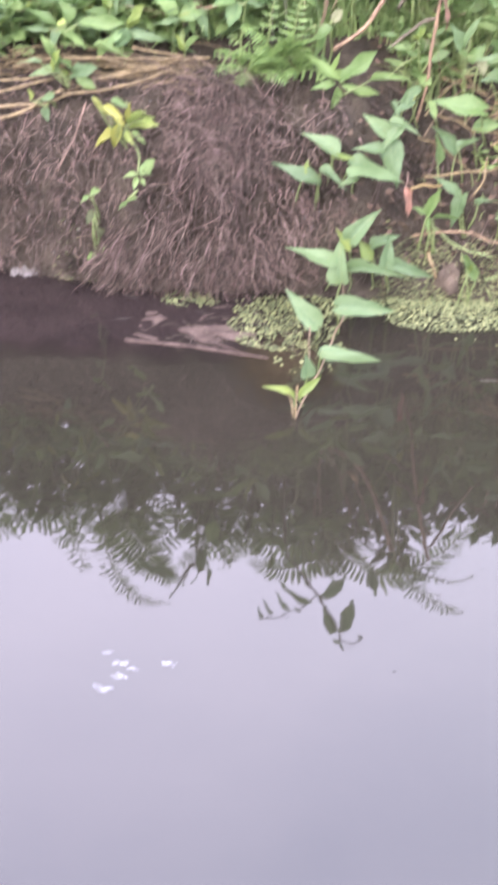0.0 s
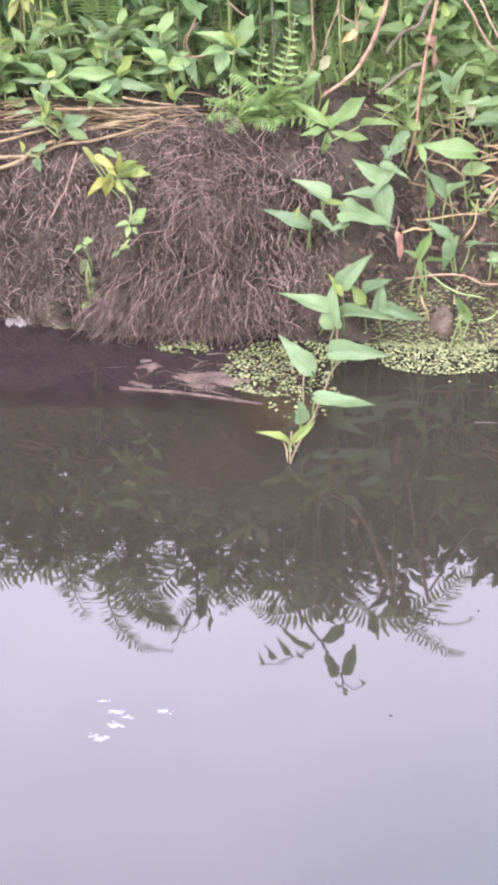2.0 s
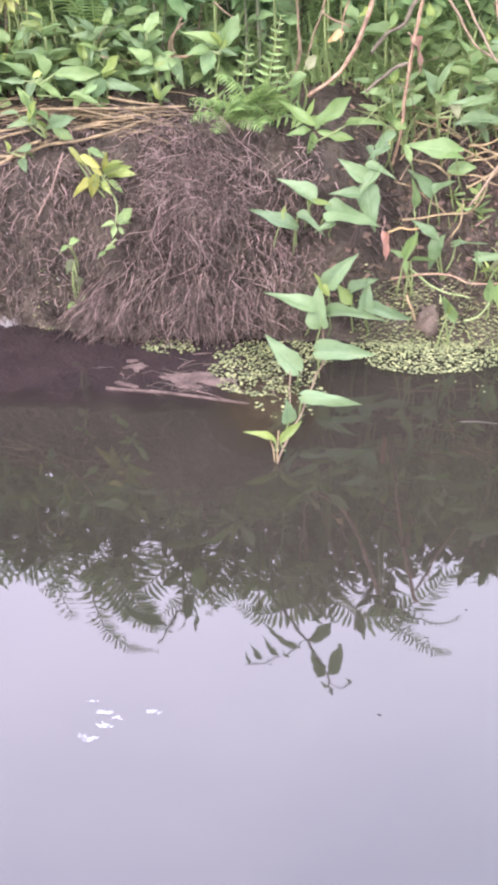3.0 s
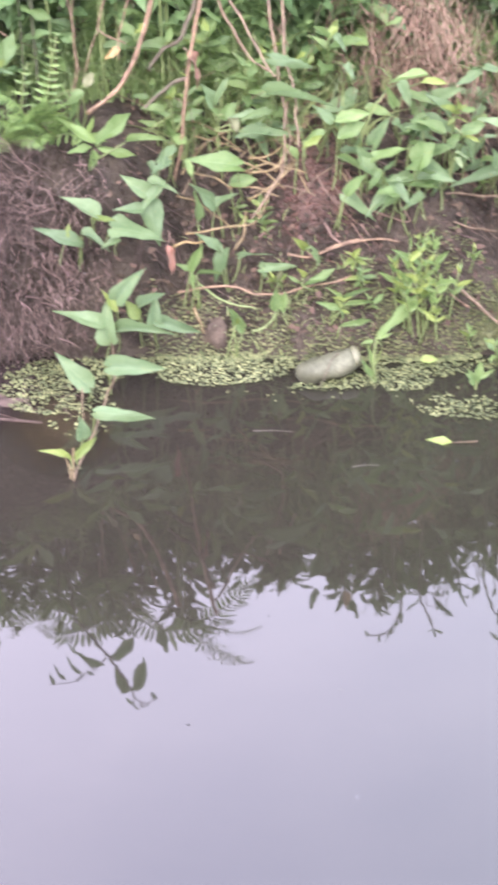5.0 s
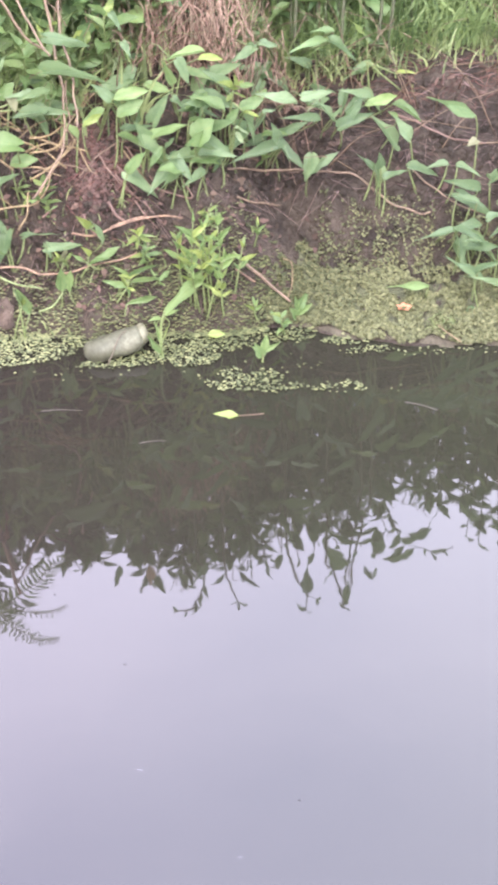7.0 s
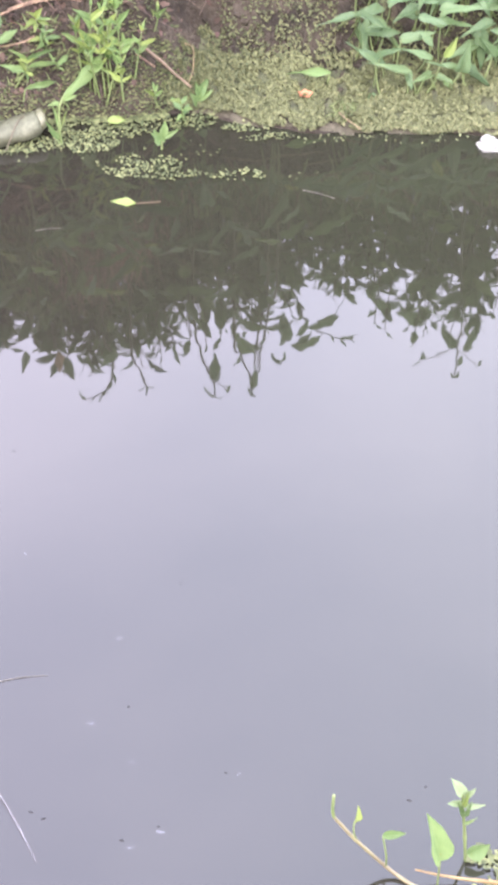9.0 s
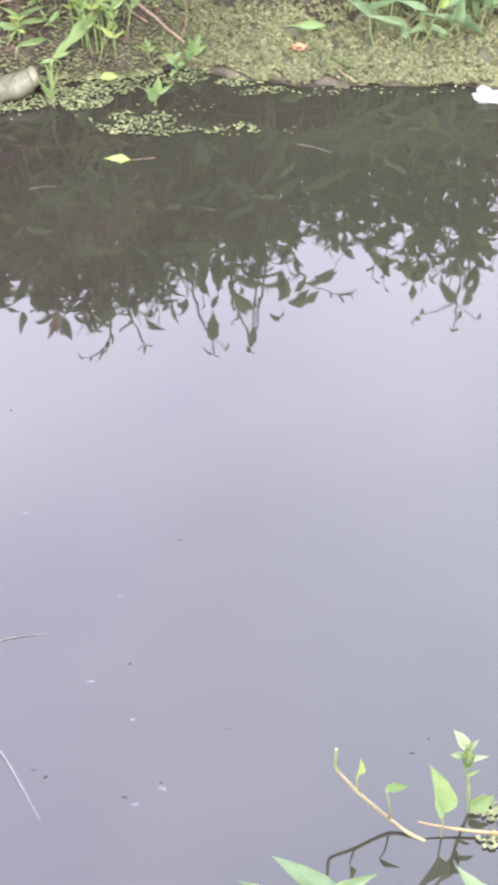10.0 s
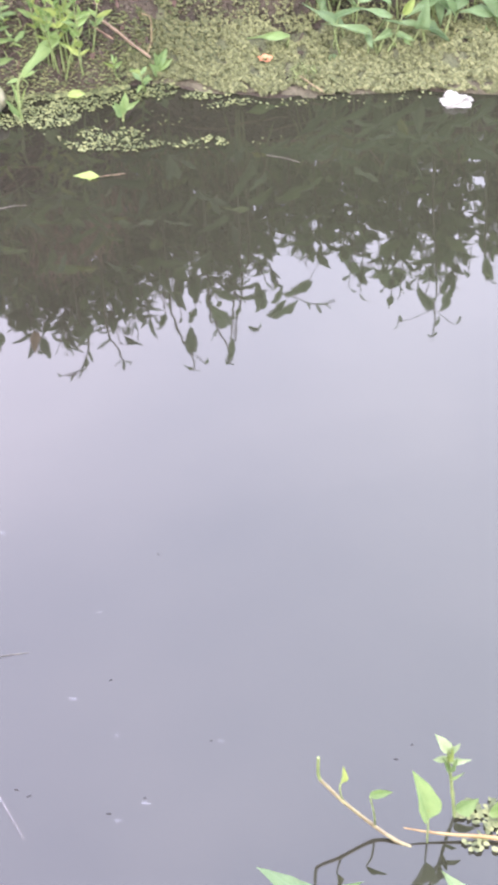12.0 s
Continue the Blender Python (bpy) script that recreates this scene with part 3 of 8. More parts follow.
leaf(p, "blue", (-0.003, 3.401, 0.144), (0.053, 3.396, 0.173), 0.49)
p = spinach("young water spinach shoot rooted at the water's edge", -0.14, 3.31)
leaf(p, "blue", (-0.092, 3.115, 0.071), (0.019, 3.099, 0.068), 0.29)
leaf(p, "blue", (-0.118, 3.082, 0.033), (-0.119, 3.085, 0.087), 0.73)
leaf(p, "young", (-0.141, 3.011, 0.033), (-0.199, 3.006, 0.060), 0.27)
leaf(p, "young", (-0.131, 3.011, 0.031), (-0.091, 3.012, 0.078), 0.27)
leaf(p, "young", (-0.139, 3.011, 0.031), (-0.152, 3.006, 0.059), 0.24)
vine("trailing_runner", "yellowish runner of the trailing vine dipping into the water", [(-0.054, 3.430, 0.076), (-0.060, 3.400, 0.040), (-0.055, 3.310, 0.039), (-0.081, 3.180, 0.039), (-0.100, 3.090, 0.031), (-0.122, 3.020, 0.018), (-0.136, 2.985, 0.002)], 0.0024, "tan")
vine("trailing_runner", "thin stem of the vine rooted under water", [(-0.151, 3.012, 0.040), (-0.146, 3.000, 0.025), (-0.140, 2.986, 0.004)], 0.0018, "gold")
vine("trailing_runner", "thin stem of the vine rooted under water", [(-0.133, 3.030, 0.043), (-0.136, 3.005, 0.028), (-0.138, 2.986, 0.004)], 0.0018, "gold")
vine("trailing_runner", "thin leaf stalk rising from the water", [(-0.123, 3.240, 0.054), (-0.120, 3.180, 0.039), (-0.115, 3.085, 0.031)], 0.0016, "tan")
# spinach on the slope
p = spinach("broad-leaved water spinach clinging to the muddy bank", -0.03, 3.51)
leaf(p, "blue", (-0.081, 3.470, 0.313), (-0.150, 3.472, 0.361), 0.61)
leaf(p, "young", (-0.091, 3.468, 0.309), (-0.041, 3.455, 0.315), 0.39)
leaf(p, "blue", (-0.115, 3.451, 0.260), (-0.204, 3.452, 0.306), 0.34)
leaf(p, "blue", (-0.111, 3.458, 0.279), (-0.051, 3.435, 0.256), 0.46)
leaf(p, "blue", (-0.051, 3.461, 0.290), (0.057, 3.444, 0.284), 0.67)
leaf(p, "blue", (0.027, 3.478, 0.338), (0.034, 3.435, 0.256), 0.63)
leaf(p, "blue", (0.020, 3.483, 0.351), (-0.029, 3.483, 0.393), 0.61)
leaf(p, "blue", (0.026, 3.490, 0.371), (0.089, 3.472, 0.362), 0.39)
leaf(p, "blue", (0.067, 3.505, 0.414), (0.026, 3.483, 0.393), 0.55)
leaf(p, "blue", (0.051, 3.501, 0.404), (0.061, 3.500, 0.443), 0.49)
leaf(p, "blue", (-0.038, 3.454, 0.269), (-0.077, 3.436, 0.259), 0.49)
leaf(p, "blue", (0.012, 3.473, 0.322), (-0.049, 3.462, 0.333), 0.49)
leaf(p, "young", (-0.145, 3.454, 0.268), (-0.139, 3.452, 0.304), 0.30)
leaf(p, "blue", (0.051, 3.491, 0.375), (0.007, 3.460, 0.328), 0.55)
p = sprig("yellowing weed hanging on the dead grass", (-0.503, 3.503, 0.346), (-0.510, 3.565))
leaf(p, "yellow", (-0.568, 3.503, 0.411), (-0.534, 3.481, 0.382), 0.27, False)
stalk(p, (-0.568, 3.503, 0.411), (-0.503, 3.503, 0.300), 0.0017)
leaf(p, "yellow", (-0.546, 3.503, 0.393), (-0.503, 3.471, 0.375), 0.27, False)
stalk(p, (-0.546, 3.503, 0.393), (-0.503, 3.503, 0.314), 0.0017)
leaf(p, "yellow", (-0.511, 3.503, 0.336), (-0.572, 3.498, 0.308), 0.23, False)
stalk(p, (-0.511, 3.503, 0.336), (-0.503, 3.503, 0.340), 0.0017)
leaf(p, "yellow", (-0.509, 3.503, 0.358), (-0.531, 3.497, 0.299), 0.33, False)
stalk(p, (-0.509, 3.503, 0.358), (-0.503, 3.503, 0.339), 0.0017)
leaf(p, "young", (-0.500, 3.503, 0.351), (-0.442, 3.494, 0.372), 0.32, False)
leaf(p, "young", (-0.496, 3.503, 0.343), (-0.432, 3.480, 0.362), 0.32, False)
leaf(p, "young", (-0.493, 3.503, 0.356), (-0.463, 3.473, 0.399), 0.35, False)
stalk(p, (-0.493, 3.503, 0.356), (-0.503, 3.503, 0.339), 0.0017)
leaf(p, "lance", (-0.492, 3.503, 0.338), (-0.461, 3.487, 0.322), 0.40, False)
stalk(p, (-0.492, 3.503, 0.338), (-0.503, 3.503, 0.339), 0.0017)
leaf(p, "yellow", (-0.502, 3.503, 0.356), (-0.492, 3.489, 0.402), 0.24, False)
leaf(p, "yellow", (-0.527, 3.503, 0.371), (-0.502, 3.487, 0.353), 0.31, False)
stalk(p, (-0.527, 3.503, 0.371), (-0.503, 3.503, 0.329), 0.0017)
leaf(p, "young", (-0.504, 3.503, 0.338), (-0.488, 3.489, 0.312), 0.42, False)
leaf(p, "lance", (-0.530, 3.503, 0.406), (-0.495, 3.486, 0.394), 0.35, False)
stalk(p, (-0.530, 3.503, 0.406), (-0.503, 3.503, 0.313), 0.0017)
p = sprig("small dull green weed trailing down the dead grass", (-0.481, 3.468, 0.254), (-0.497, 3.530))
leaf(p, "pale", (-0.481, 3.468, 0.259), (-0.508, 3.453, 0.260), 0.44, False)
leaf(p, "pale", (-0.477, 3.468, 0.262), (-0.452, 3.439, 0.305), 0.42, False)
leaf(p, "pale", (-0.474, 3.468, 0.259), (-0.449, 3.456, 0.269), 0.42, False)
leaf(p, "lance", (-0.482, 3.468, 0.254), (-0.485, 3.446, 0.238), 0.44, False)
leaf(p, "lance", (-0.473, 3.468, 0.251), (-0.466, 3.463, 0.236), 0.53, False)
leaf(p, "pale", (-0.506, 3.468, 0.197), (-0.520, 3.447, 0.196), 0.53, False)
stalk(p, (-0.506, 3.468, 0.197), (-0.481, 3.468, 0.223), 0.0017)
leaf(p, "lance", (-0.504, 3.468, 0.200), (-0.483, 3.445, 0.223), 0.53, False)
stalk(p, (-0.504, 3.468, 0.200), (-0.481, 3.468, 0.224), 0.0017)
p = sprig("dull olive weed low on the dead grass", (-0.575, 3.448, 0.217), (-0.568, 3.510))
leaf(p, "bright", (-0.577, 3.448, 0.220), (-0.595, 3.432, 0.207), 0.63, False)
leaf(p, "bright", (-0.574, 3.448, 0.225), (-0.553, 3.433, 0.239), 0.58, False)
leaf(p, "dullweed", (-0.573, 3.448, 0.188), (-0.581, 3.429, 0.162), 0.44, False)
stalk(p, (-0.573, 3.480, 0.188), (-0.575, 3.480, 0.203), 0.0017)
leaf(p, "bright", (-0.576, 3.480, 0.069), (-0.593, 3.453, 0.069), 0.53, False)
stalk(p, (-0.576, 3.480, 0.069), (-0.575, 3.480, 0.167), 0.0017)
leaf(p, "bright", (-0.570, 3.480, 0.075), (-0.551, 3.476, 0.089), 0.53, False)
stalk(p, (-0.570, 3.480, 0.075), (-0.575, 3.480, 0.167), 0.0017)
leaf(p, "dullweed", (-0.570, 3.480, 0.065), (-0.551, 3.477, 0.050), 0.53, False)
stalk(p, (-0.570, 3.480, 0.065), (-0.575, 3.480, 0.167), 0.0017)
leaf(p, "dullweed", (-0.568, 3.480, 0.102), (-0.568, 3.458, 0.141), 0.53, False)
stalk(p, (-0.568, 3.480, 0.102), (-0.575, 3.480, 0.167), 0.0017)
# leaves on the slope, from the looped runners to the clump at the mud's edge
p = spinach("arrow-leaved spinach over the looped runners", 0.144, 3.515)
leaf(p, "arrow", (0.166, 3.492, 0.219), (0.121, 3.491, 0.260), 0.42)
leaf(p, "arrow", (0.173, 3.490, 0.216), (0.152, 3.471, 0.149), 0.47)
leaf(p, "bright", (0.106, 3.475, 0.175), (0.127, 3.462, 0.242), 0.31)
leaf(p, "bright", (0.108, 3.475, 0.175), (0.108, 3.457, 0.148), 0.35)
leaf(p, "lance", (0.116, 3.474, 0.173), (0.174, 3.471, 0.178), 0.16)
leaf(p, "lance", (0.105, 3.477, 0.179), (0.080, 3.459, 0.207), 0.26)
leaf(p, "lance", (0.187, 3.417, 0.084), (0.178, 3.394, 0.136), 0.31)
leaf(p, "young", (0.194, 3.416, 0.083), (0.186, 3.414, 0.119), 0.31)
p = spinach("water spinach leaves round the long dry stems", 0.358, 3.613)
leaf(p, "arrow", (0.278, 3.574, 0.595), (0.368, 3.573, 0.577), 0.31)
leaf(p, "arrow", (0.274, 3.557, 0.524), (0.402, 3.540, 0.517), 0.23)
leaf(p, "arrow", (0.268, 3.556, 0.482), (0.208, 3.532, 0.485), 0.31)
leaf(p, "blue", (0.221, 3.573, 0.431), (0.327, 3.567, 0.433), 0.25)
leaf(p, "blue", (0.399, 3.556, 0.465), (0.363, 3.545, 0.510), 0.52)
leaf(p, "pale", (0.405, 3.561, 0.463), (0.474, 3.546, 0.485), 0.35)
leaf(p, "pale", (0.409, 3.555, 0.429), (0.467, 3.547, 0.456), 0.48)
leaf(p, "pale", (0.384, 3.564, 0.442), (0.335, 3.555, 0.426), 0.46)
leaf(p, "young", (0.339, 3.554, 0.409), (0.382, 3.546, 0.436), 0.25)
leaf(p, "lance", (0.330, 3.574, 0.376), (0.295, 3.564, 0.421), 0.35)
leaf(p, "arrow", (0.471, 3.557, 0.370), (0.444, 3.542, 0.422), 0.62)
leaf(p, "pale", (0.410, 3.572, 0.380), (0.474, 3.564, 0.352), 0.27)
leaf(p, "arrow", (0.403, 3.553, 0.644), (0.427, 3.543, 0.610), 0.42)
leaf(p, "arrow", (0.427, 3.574, 0.576), (0.443, 3.555, 0.551), 0.52)
p = spinach("dense water spinach clump high on the bank", 0.614, 3.609)
leaf(p, "pale", (0.591, 3.574, 0.549), (0.506, 3.571, 0.538), 0.25)
leaf(p, "young", (0.575, 3.558, 0.540), (0.626, 3.545, 0.542), 0.31)
leaf(p, "blue", (0.530, 3.553, 0.543), (0.558, 3.548, 0.489), 0.52)
leaf(p, "lance", (0.525, 3.566, 0.486), (0.504, 3.546, 0.538), 0.31)
leaf(p, "blue", (0.634, 3.568, 0.465), (0.579, 3.547, 0.527), 0.47)
leaf(p, "pale", (0.629, 3.551, 0.431), (0.556, 3.546, 0.474), 0.37)
leaf(p, "arrow", (0.485, 3.575, 0.404), (0.515, 3.568, 0.466), 0.54)
leaf(p, "pale", (0.471, 3.552, 0.378), (0.545, 3.532, 0.422), 0.34)
leaf(p, "pale", (0.564, 3.540, 0.370), (0.601, 3.524, 0.422), 0.83)
leaf(p, "lance", (0.557, 3.572, 0.402), (0.582, 3.552, 0.421), 0.42)
leaf(p, "pale", (0.660, 3.568, 0.427), (0.712, 3.559, 0.440), 0.48)
leaf(p, "blue", (0.670, 3.569, 0.409), (0.701, 3.566, 0.346), 0.35)
leaf(p, "pale", (0.634, 3.562, 0.401), (0.663, 3.555, 0.428), 0.42)
leaf(p, "bud", (0.650, 3.554, 0.391), (0.680, 3.534, 0.386), 0.42)
leaf(p, "bud", (0.653, 3.572, 0.371), (0.671, 3.565, 0.348), 0.42)
leaf(p, "arrow", (0.453, 3.543, 0.370), (0.528, 3.535, 0.312), 0.40)
leaf(p, "blue", (0.748, 3.565, 0.334), (0.631, 3.555, 0.312), 0.29)
leaf(p, "blue", (0.746, 3.565, 0.336), (0.771, 3.554, 0.309), 0.52)
leaf(p, "blue", (0.628, 3.551, 0.352), (0.608, 3.541, 0.292), 0.44)
leaf(p, "blue", (0.739, 3.550, 0.356), (0.728, 3.527, 0.404), 0.57)
leaf(p, "blue", (0.775, 3.562, 0.436), (0.695, 3.558, 0.468), 0.33)
leaf(p, "arrow", (0.688, 3.549, 0.561), (0.636, 3.549, 0.536), 0.40)
leaf(p, "arrow", (0.704, 3.570, 0.564), (0.735, 3.546, 0.560), 0.52)
leaf(p, "arrow", (0.683, 3.565, 0.557), (0.684, 3.543, 0.585), 0.62)
leaf(p, "pale", (0.498, 3.537, 0.365), (0.466, 3.512, 0.329), 0.31)
leaf(p, "arrow", (0.524, 3.555, 0.460), (0.553, 3.545, 0.439), 0.62)
leaf(p, "arrow", (0.580, 3.548, 0.442), (0.537, 3.525, 0.464), 0.52)
leaf(p, "arrow", (0.503, 3.532, 0.361), (0.523, 3.509, 0.391), 0.52)
leaf(p, "blue", (0.709, 3.561, 0.417), (0.737, 3.556, 0.424), 0.42)
leaf(p, "arrow", (0.600, 3.568, 0.447), (0.574, 3.550, 0.417), 0.52)
p = sprig("bright yellow-green leafy crown in the spinach", (0.647, 3.560, 0.468), (0.660, 3.590))
leaf(p, "young", (0.645, 3.560, 0.470), (0.616, 3.540, 0.499), 0.32, False)
leaf(p, "young", (0.647, 3.560, 0.472), (0.649, 3.544, 0.508), 0.32, False)
leaf(p, "pale", (0.652, 3.560, 0.470), (0.691, 3.551, 0.483), 0.32, False)
leaf(p, "young", (0.649, 3.560, 0.463), (0.676, 3.550, 0.458), 0.37, False)
leaf(p, "young", (0.645, 3.560, 0.465), (0.630, 3.553, 0.447), 0.42, False)
leaf(p, "young", (0.647, 3.560, 0.470), (0.667, 3.558, 0.492), 0.32, False)
leaf(p, "young", (0.668, 3.560, 0.420), (0.701, 3.542, 0.414), 0.21, False)
stalk(p, (0.668, 3.560, 0.420), (0.647, 3.560, 0.442), 0.0017)
p = spinach("dark narrow spinach leaves below the grass", 0.846, 3.614)
leaf(p, "oval", (0.842, 3.566, 0.563), (0.753, 3.544, 0.555), 0.23)
leaf(p, "arrow", (0.843, 3.551, 0.565), (0.904, 3.533, 0.530), 0.29)
leaf(p, "pale", (0.854, 3.574, 0.581), (0.795, 3.551, 0.588), 0.31)
p = sprig("yellow-green blades at the top of the bare slope", (0.962, 3.750, 0.490), (0.978, 3.780))
leaf(p, "young", (0.957, 3.750, 0.500), (0.922, 3.723, 0.555), 0.25, False)
leaf(p, "young", (1.028, 3.750, 0.408), (1.070, 3.733, 0.418), 0.27, False)
stalk(p, (1.028, 3.750, 0.408), (0.962, 3.750, 0.440), 0.0017)
leaf(p, "young", (1.062, 3.750, 0.351), (1.069, 3.750, 0.383), 0.32, False)
stalk(p, (1.062, 3.750, 0.351), (0.962, 3.750, 0.440), 0.0017)
p = spinach("tall-stalked water spinach spreading along the bare mud", 0.926, 3.608)
leaf(p, "blue", (0.787, 3.553, 0.451), (0.847, 3.539, 0.470), 0.42)
leaf(p, "blue", (0.854, 3.570, 0.391), (0.817, 3.549, 0.449), 0.52)
leaf(p, "blue", (0.855, 3.566, 0.393), (0.872, 3.562, 0.423), 0.52)
leaf(p, "blue", (0.822, 3.555, 0.394), (0.739, 3.535, 0.417), 0.29)
leaf(p, "blue", (0.869, 3.559, 0.377), (0.935, 3.536, 0.416), 0.40)
leaf(p, "blue", (0.886, 3.563, 0.392), (0.904, 3.542, 0.447), 0.52)
leaf(p, "blue", (0.924, 3.547, 0.442), (0.856, 3.526, 0.476), 0.34)
leaf(p, "bright", (0.920, 3.557, 0.423), (0.990, 3.556, 0.435), 0.28)
leaf(p, "pale", (0.980, 3.565, 0.419), (1.046, 3.549, 0.391), 0.34)
leaf(p, "blue", (0.987, 3.567, 0.322), (0.934, 3.546, 0.411), 0.50)
leaf(p, "blue", (1.018, 3.549, 0.348), (0.988, 3.548, 0.398), 0.62)
leaf(p, "pale", (1.159, 3.561, 0.386), (1.065, 3.554, 0.454), 0.35)
leaf(p, "blue", (0.810, 3.552, 0.324), (0.802, 3.545, 0.260), 0.62)
leaf(p, "blue", (0.811, 3.564, 0.282), (0.860, 3.551, 0.329), 0.42)
leaf(p, "blue", (0.952, 3.563, 0.285), (0.958, 3.552, 0.221), 0.52)
leaf(p, "blue", (0.947, 3.556, 0.278), (0.900, 3.545, 0.325), 0.34)
leaf(p, "blue", (0.961, 3.556, 0.280), (0.957, 3.537, 0.319), 0.62)
leaf(p, "blue", (0.966, 3.542, 0.266), (1.019, 3.541, 0.286), 0.37)
leaf(p, "blue", (1.017, 3.550, 0.282), (1.086, 3.549, 0.258), 0.37)
leaf(p, "lance", (0.995, 3.569, 0.386), (0.973, 3.566, 0.404), 0.42)
p = spinach("pale spinach leaves leaning over the mat", 1.157, 3.554)
leaf(p, "blue", (1.153, 3.483, 0.249), (1.081, 3.479, 0.284), 0.35)
leaf(p, "blue", (1.150, 3.467, 0.233), (1.073, 3.465, 0.257), 0.31)
leaf(p, "cream", (1.167, 3.563, 0.329), (1.139, 3.538, 0.329), 0.52)
p = spinach("narrow-leaved shoots on the muddy slope", 0.332, 3.510)
leaf(p, "arrow", (0.208, 3.501, 0.197), (0.279, 3.480, 0.217), 0.19)
leaf(p, "arrow", (0.252, 3.487, 0.177), (0.324, 3.485, 0.186), 0.34)
leaf(p, "arrow", (0.250, 3.490, 0.183), (0.260, 3.478, 0.151), 0.42)
leaf(p, "lance", (0.342, 3.465, 0.148), (0.392, 3.457, 0.190), 0.21)
leaf(p, "lance", (0.330, 3.466, 0.149), (0.294, 3.458, 0.186), 0.26)
leaf(p, "lance", (0.337, 3.463, 0.143), (0.378, 3.454, 0.163), 0.21)
leaf(p, "arrow", (0.370, 3.484, 0.190), (0.351, 3.468, 0.251), 0.46)
leaf(p, "young", (0.342, 3.497, 0.210), (0.316, 3.482, 0.243), 0.35)
leaf(p, "lance", (0.335, 3.497, 0.210), (0.357, 3.488, 0.219), 0.31)
leaf(p, "lance", (0.415, 3.442, 0.116), (0.379, 3.437, 0.154), 0.19)
leaf(p, "lance", (0.415, 3.442, 0.116), (0.471, 3.434, 0.153), 0.19)
leaf(p, "lance", (0.417, 3.438, 0.108), (0.475, 3.435, 0.115), 0.19)
leaf(p, "lance", (0.410, 3.432, 0.101), (0.363, 3.418, 0.130), 0.21)
leaf(p, "lance", (0.412, 3.433, 0.103), (0.415, 3.415, 0.089), 0.26)
leaf(p, "lance", (0.407, 3.416, 0.071), (0.472, 3.406, 0.086), 0.15)
leaf(p, "lance", (0.276, 3.442, 0.097), (0.280, 3.440, 0.153), 0.42)
leaf(p, "lance", (0.292, 3.438, 0.096), (0.300, 3.433, 0.149), 0.26)
leaf(p, "lance", (0.208, 3.424, 0.059), (0.187, 3.414, 0.118), 0.31)
leaf(p, "young", (0.336, 3.470, 0.157), (0.324, 3.455, 0.188), 0.31)
leaf(p, "cream", (0.286, 3.473, 0.156), (0.282, 3.453, 0.179), 0.73)
p = sprig("yellowing small weed on the mud", (0.440, 3.470, 0.196), (0.435, 3.500))
leaf(p, "young", (0.438, 3.470, 0.196), (0.413, 3.446, 0.192), 0.32, False)
leaf(p, "young", (0.438, 3.470, 0.199), (0.448, 3.451, 0.230), 0.36, False)
leaf(p, "young", (0.441, 3.470, 0.196), (0.465, 3.457, 0.188), 0.32, False)
leaf(p, "young", (0.436, 3.470, 0.202), (0.419, 3.459, 0.224), 0.32, False)
leaf(p, "lance", (0.441, 3.470, 0.199), (0.472, 3.455, 0.207), 0.26, False)
leaf(p, "young", (0.438, 3.470, 0.194), (0.434, 3.449, 0.182), 0.32, False)
p = spinach("tall green shoot with long narrow leaves in the duckweed", 0.473, 3.419)
leaf(p, "lance", (0.479, 3.407, 0.044), (0.547, 3.397, 0.152), 0.14)
leaf(p, "lance", (0.476, 3.405, 0.040), (0.448, 3.388, 0.046), 0.31)
leaf(p, "lance", (0.485, 3.407, 0.044), (0.510, 3.395, 0.064), 0.26)
leaf(p, "lance", (0.470, 3.356, 0.009), (0.458, 3.350, 0.066), 0.15)
leaf(p, "young", (0.469, 3.333, 0.009), (0.478, 3.320, 0.074), 0.15)
leaf(p, "lance", (0.462, 3.306, 0.009), (0.444, 3.289, 0.063), 0.12)
upright((0.552, 3.425, 0.042), (0.544, 3.405, 0.257), 5, 0.040)
upright((0.572, 3.422, 0.037), (0.557, 3.402, 0.200), 4, 0.036)
upright((0.608, 3.425, 0.038), (0.594, 3.405, 0.244), 5, 0.042)
upright((0.592, 3.429, 0.050), (0.577, 3.409, 0.208), 4, 0.036)
upright((0.531, 3.437, 0.063), (0.511, 3.417, 0.214), 4, 0.036)
upright((0.611, 3.413, 0.018), (0.601, 3.393, 0.130), 3, 0.034)
upright((0.573, 3.414, 0.023), (0.607, 3.394, 0.175), 4, 0.036)
upright((0.633, 3.435, 0.055), (0.647, 3.415, 0.188), 3, 0.034)
upright((0.542, 3.430, 0.053), (0.528, 3.410, 0.177), 4, 0.034)
upright((0.560, 3.421, 0.036), (0.536, 3.401, 0.151), 3, 0.032)
upright((0.680, 3.412, 0.016), (0.671, 3.392, 0.061), 2, 0.028)
upright((0.686, 3.508, 0.138), (0.689, 3.488, 0.195), 3, 0.026)
upright((0.582, 3.426, 0.042), (0.567, 3.406, 0.242), 4, 0.036)
vine("shoot", "upright pale green shoot standing in the duckweed", [(0.468, 3.310, -0.007), (0.465, 3.310, 0.047), (0.467, 3.310, 0.080), (0.474, 3.310, 0.107)], 0.0034, "green")
p = spinach("big water spinach clump standing at the mud's edge", 1.374, 3.410)
leaf(p, "blue", (1.125, 3.360, 0.111), (1.048, 3.358, 0.177), 0.21)
leaf(p, "blue", (1.198, 3.360, 0.085), (1.101, 3.349, 0.130), 0.21)
leaf(p, "blue", (1.195, 3.360, 0.090), (1.201, 3.349, 0.054), 0.52)
leaf(p, "blue", (1.310, 3.360, 0.085), (1.212, 3.338, 0.125), 0.25)
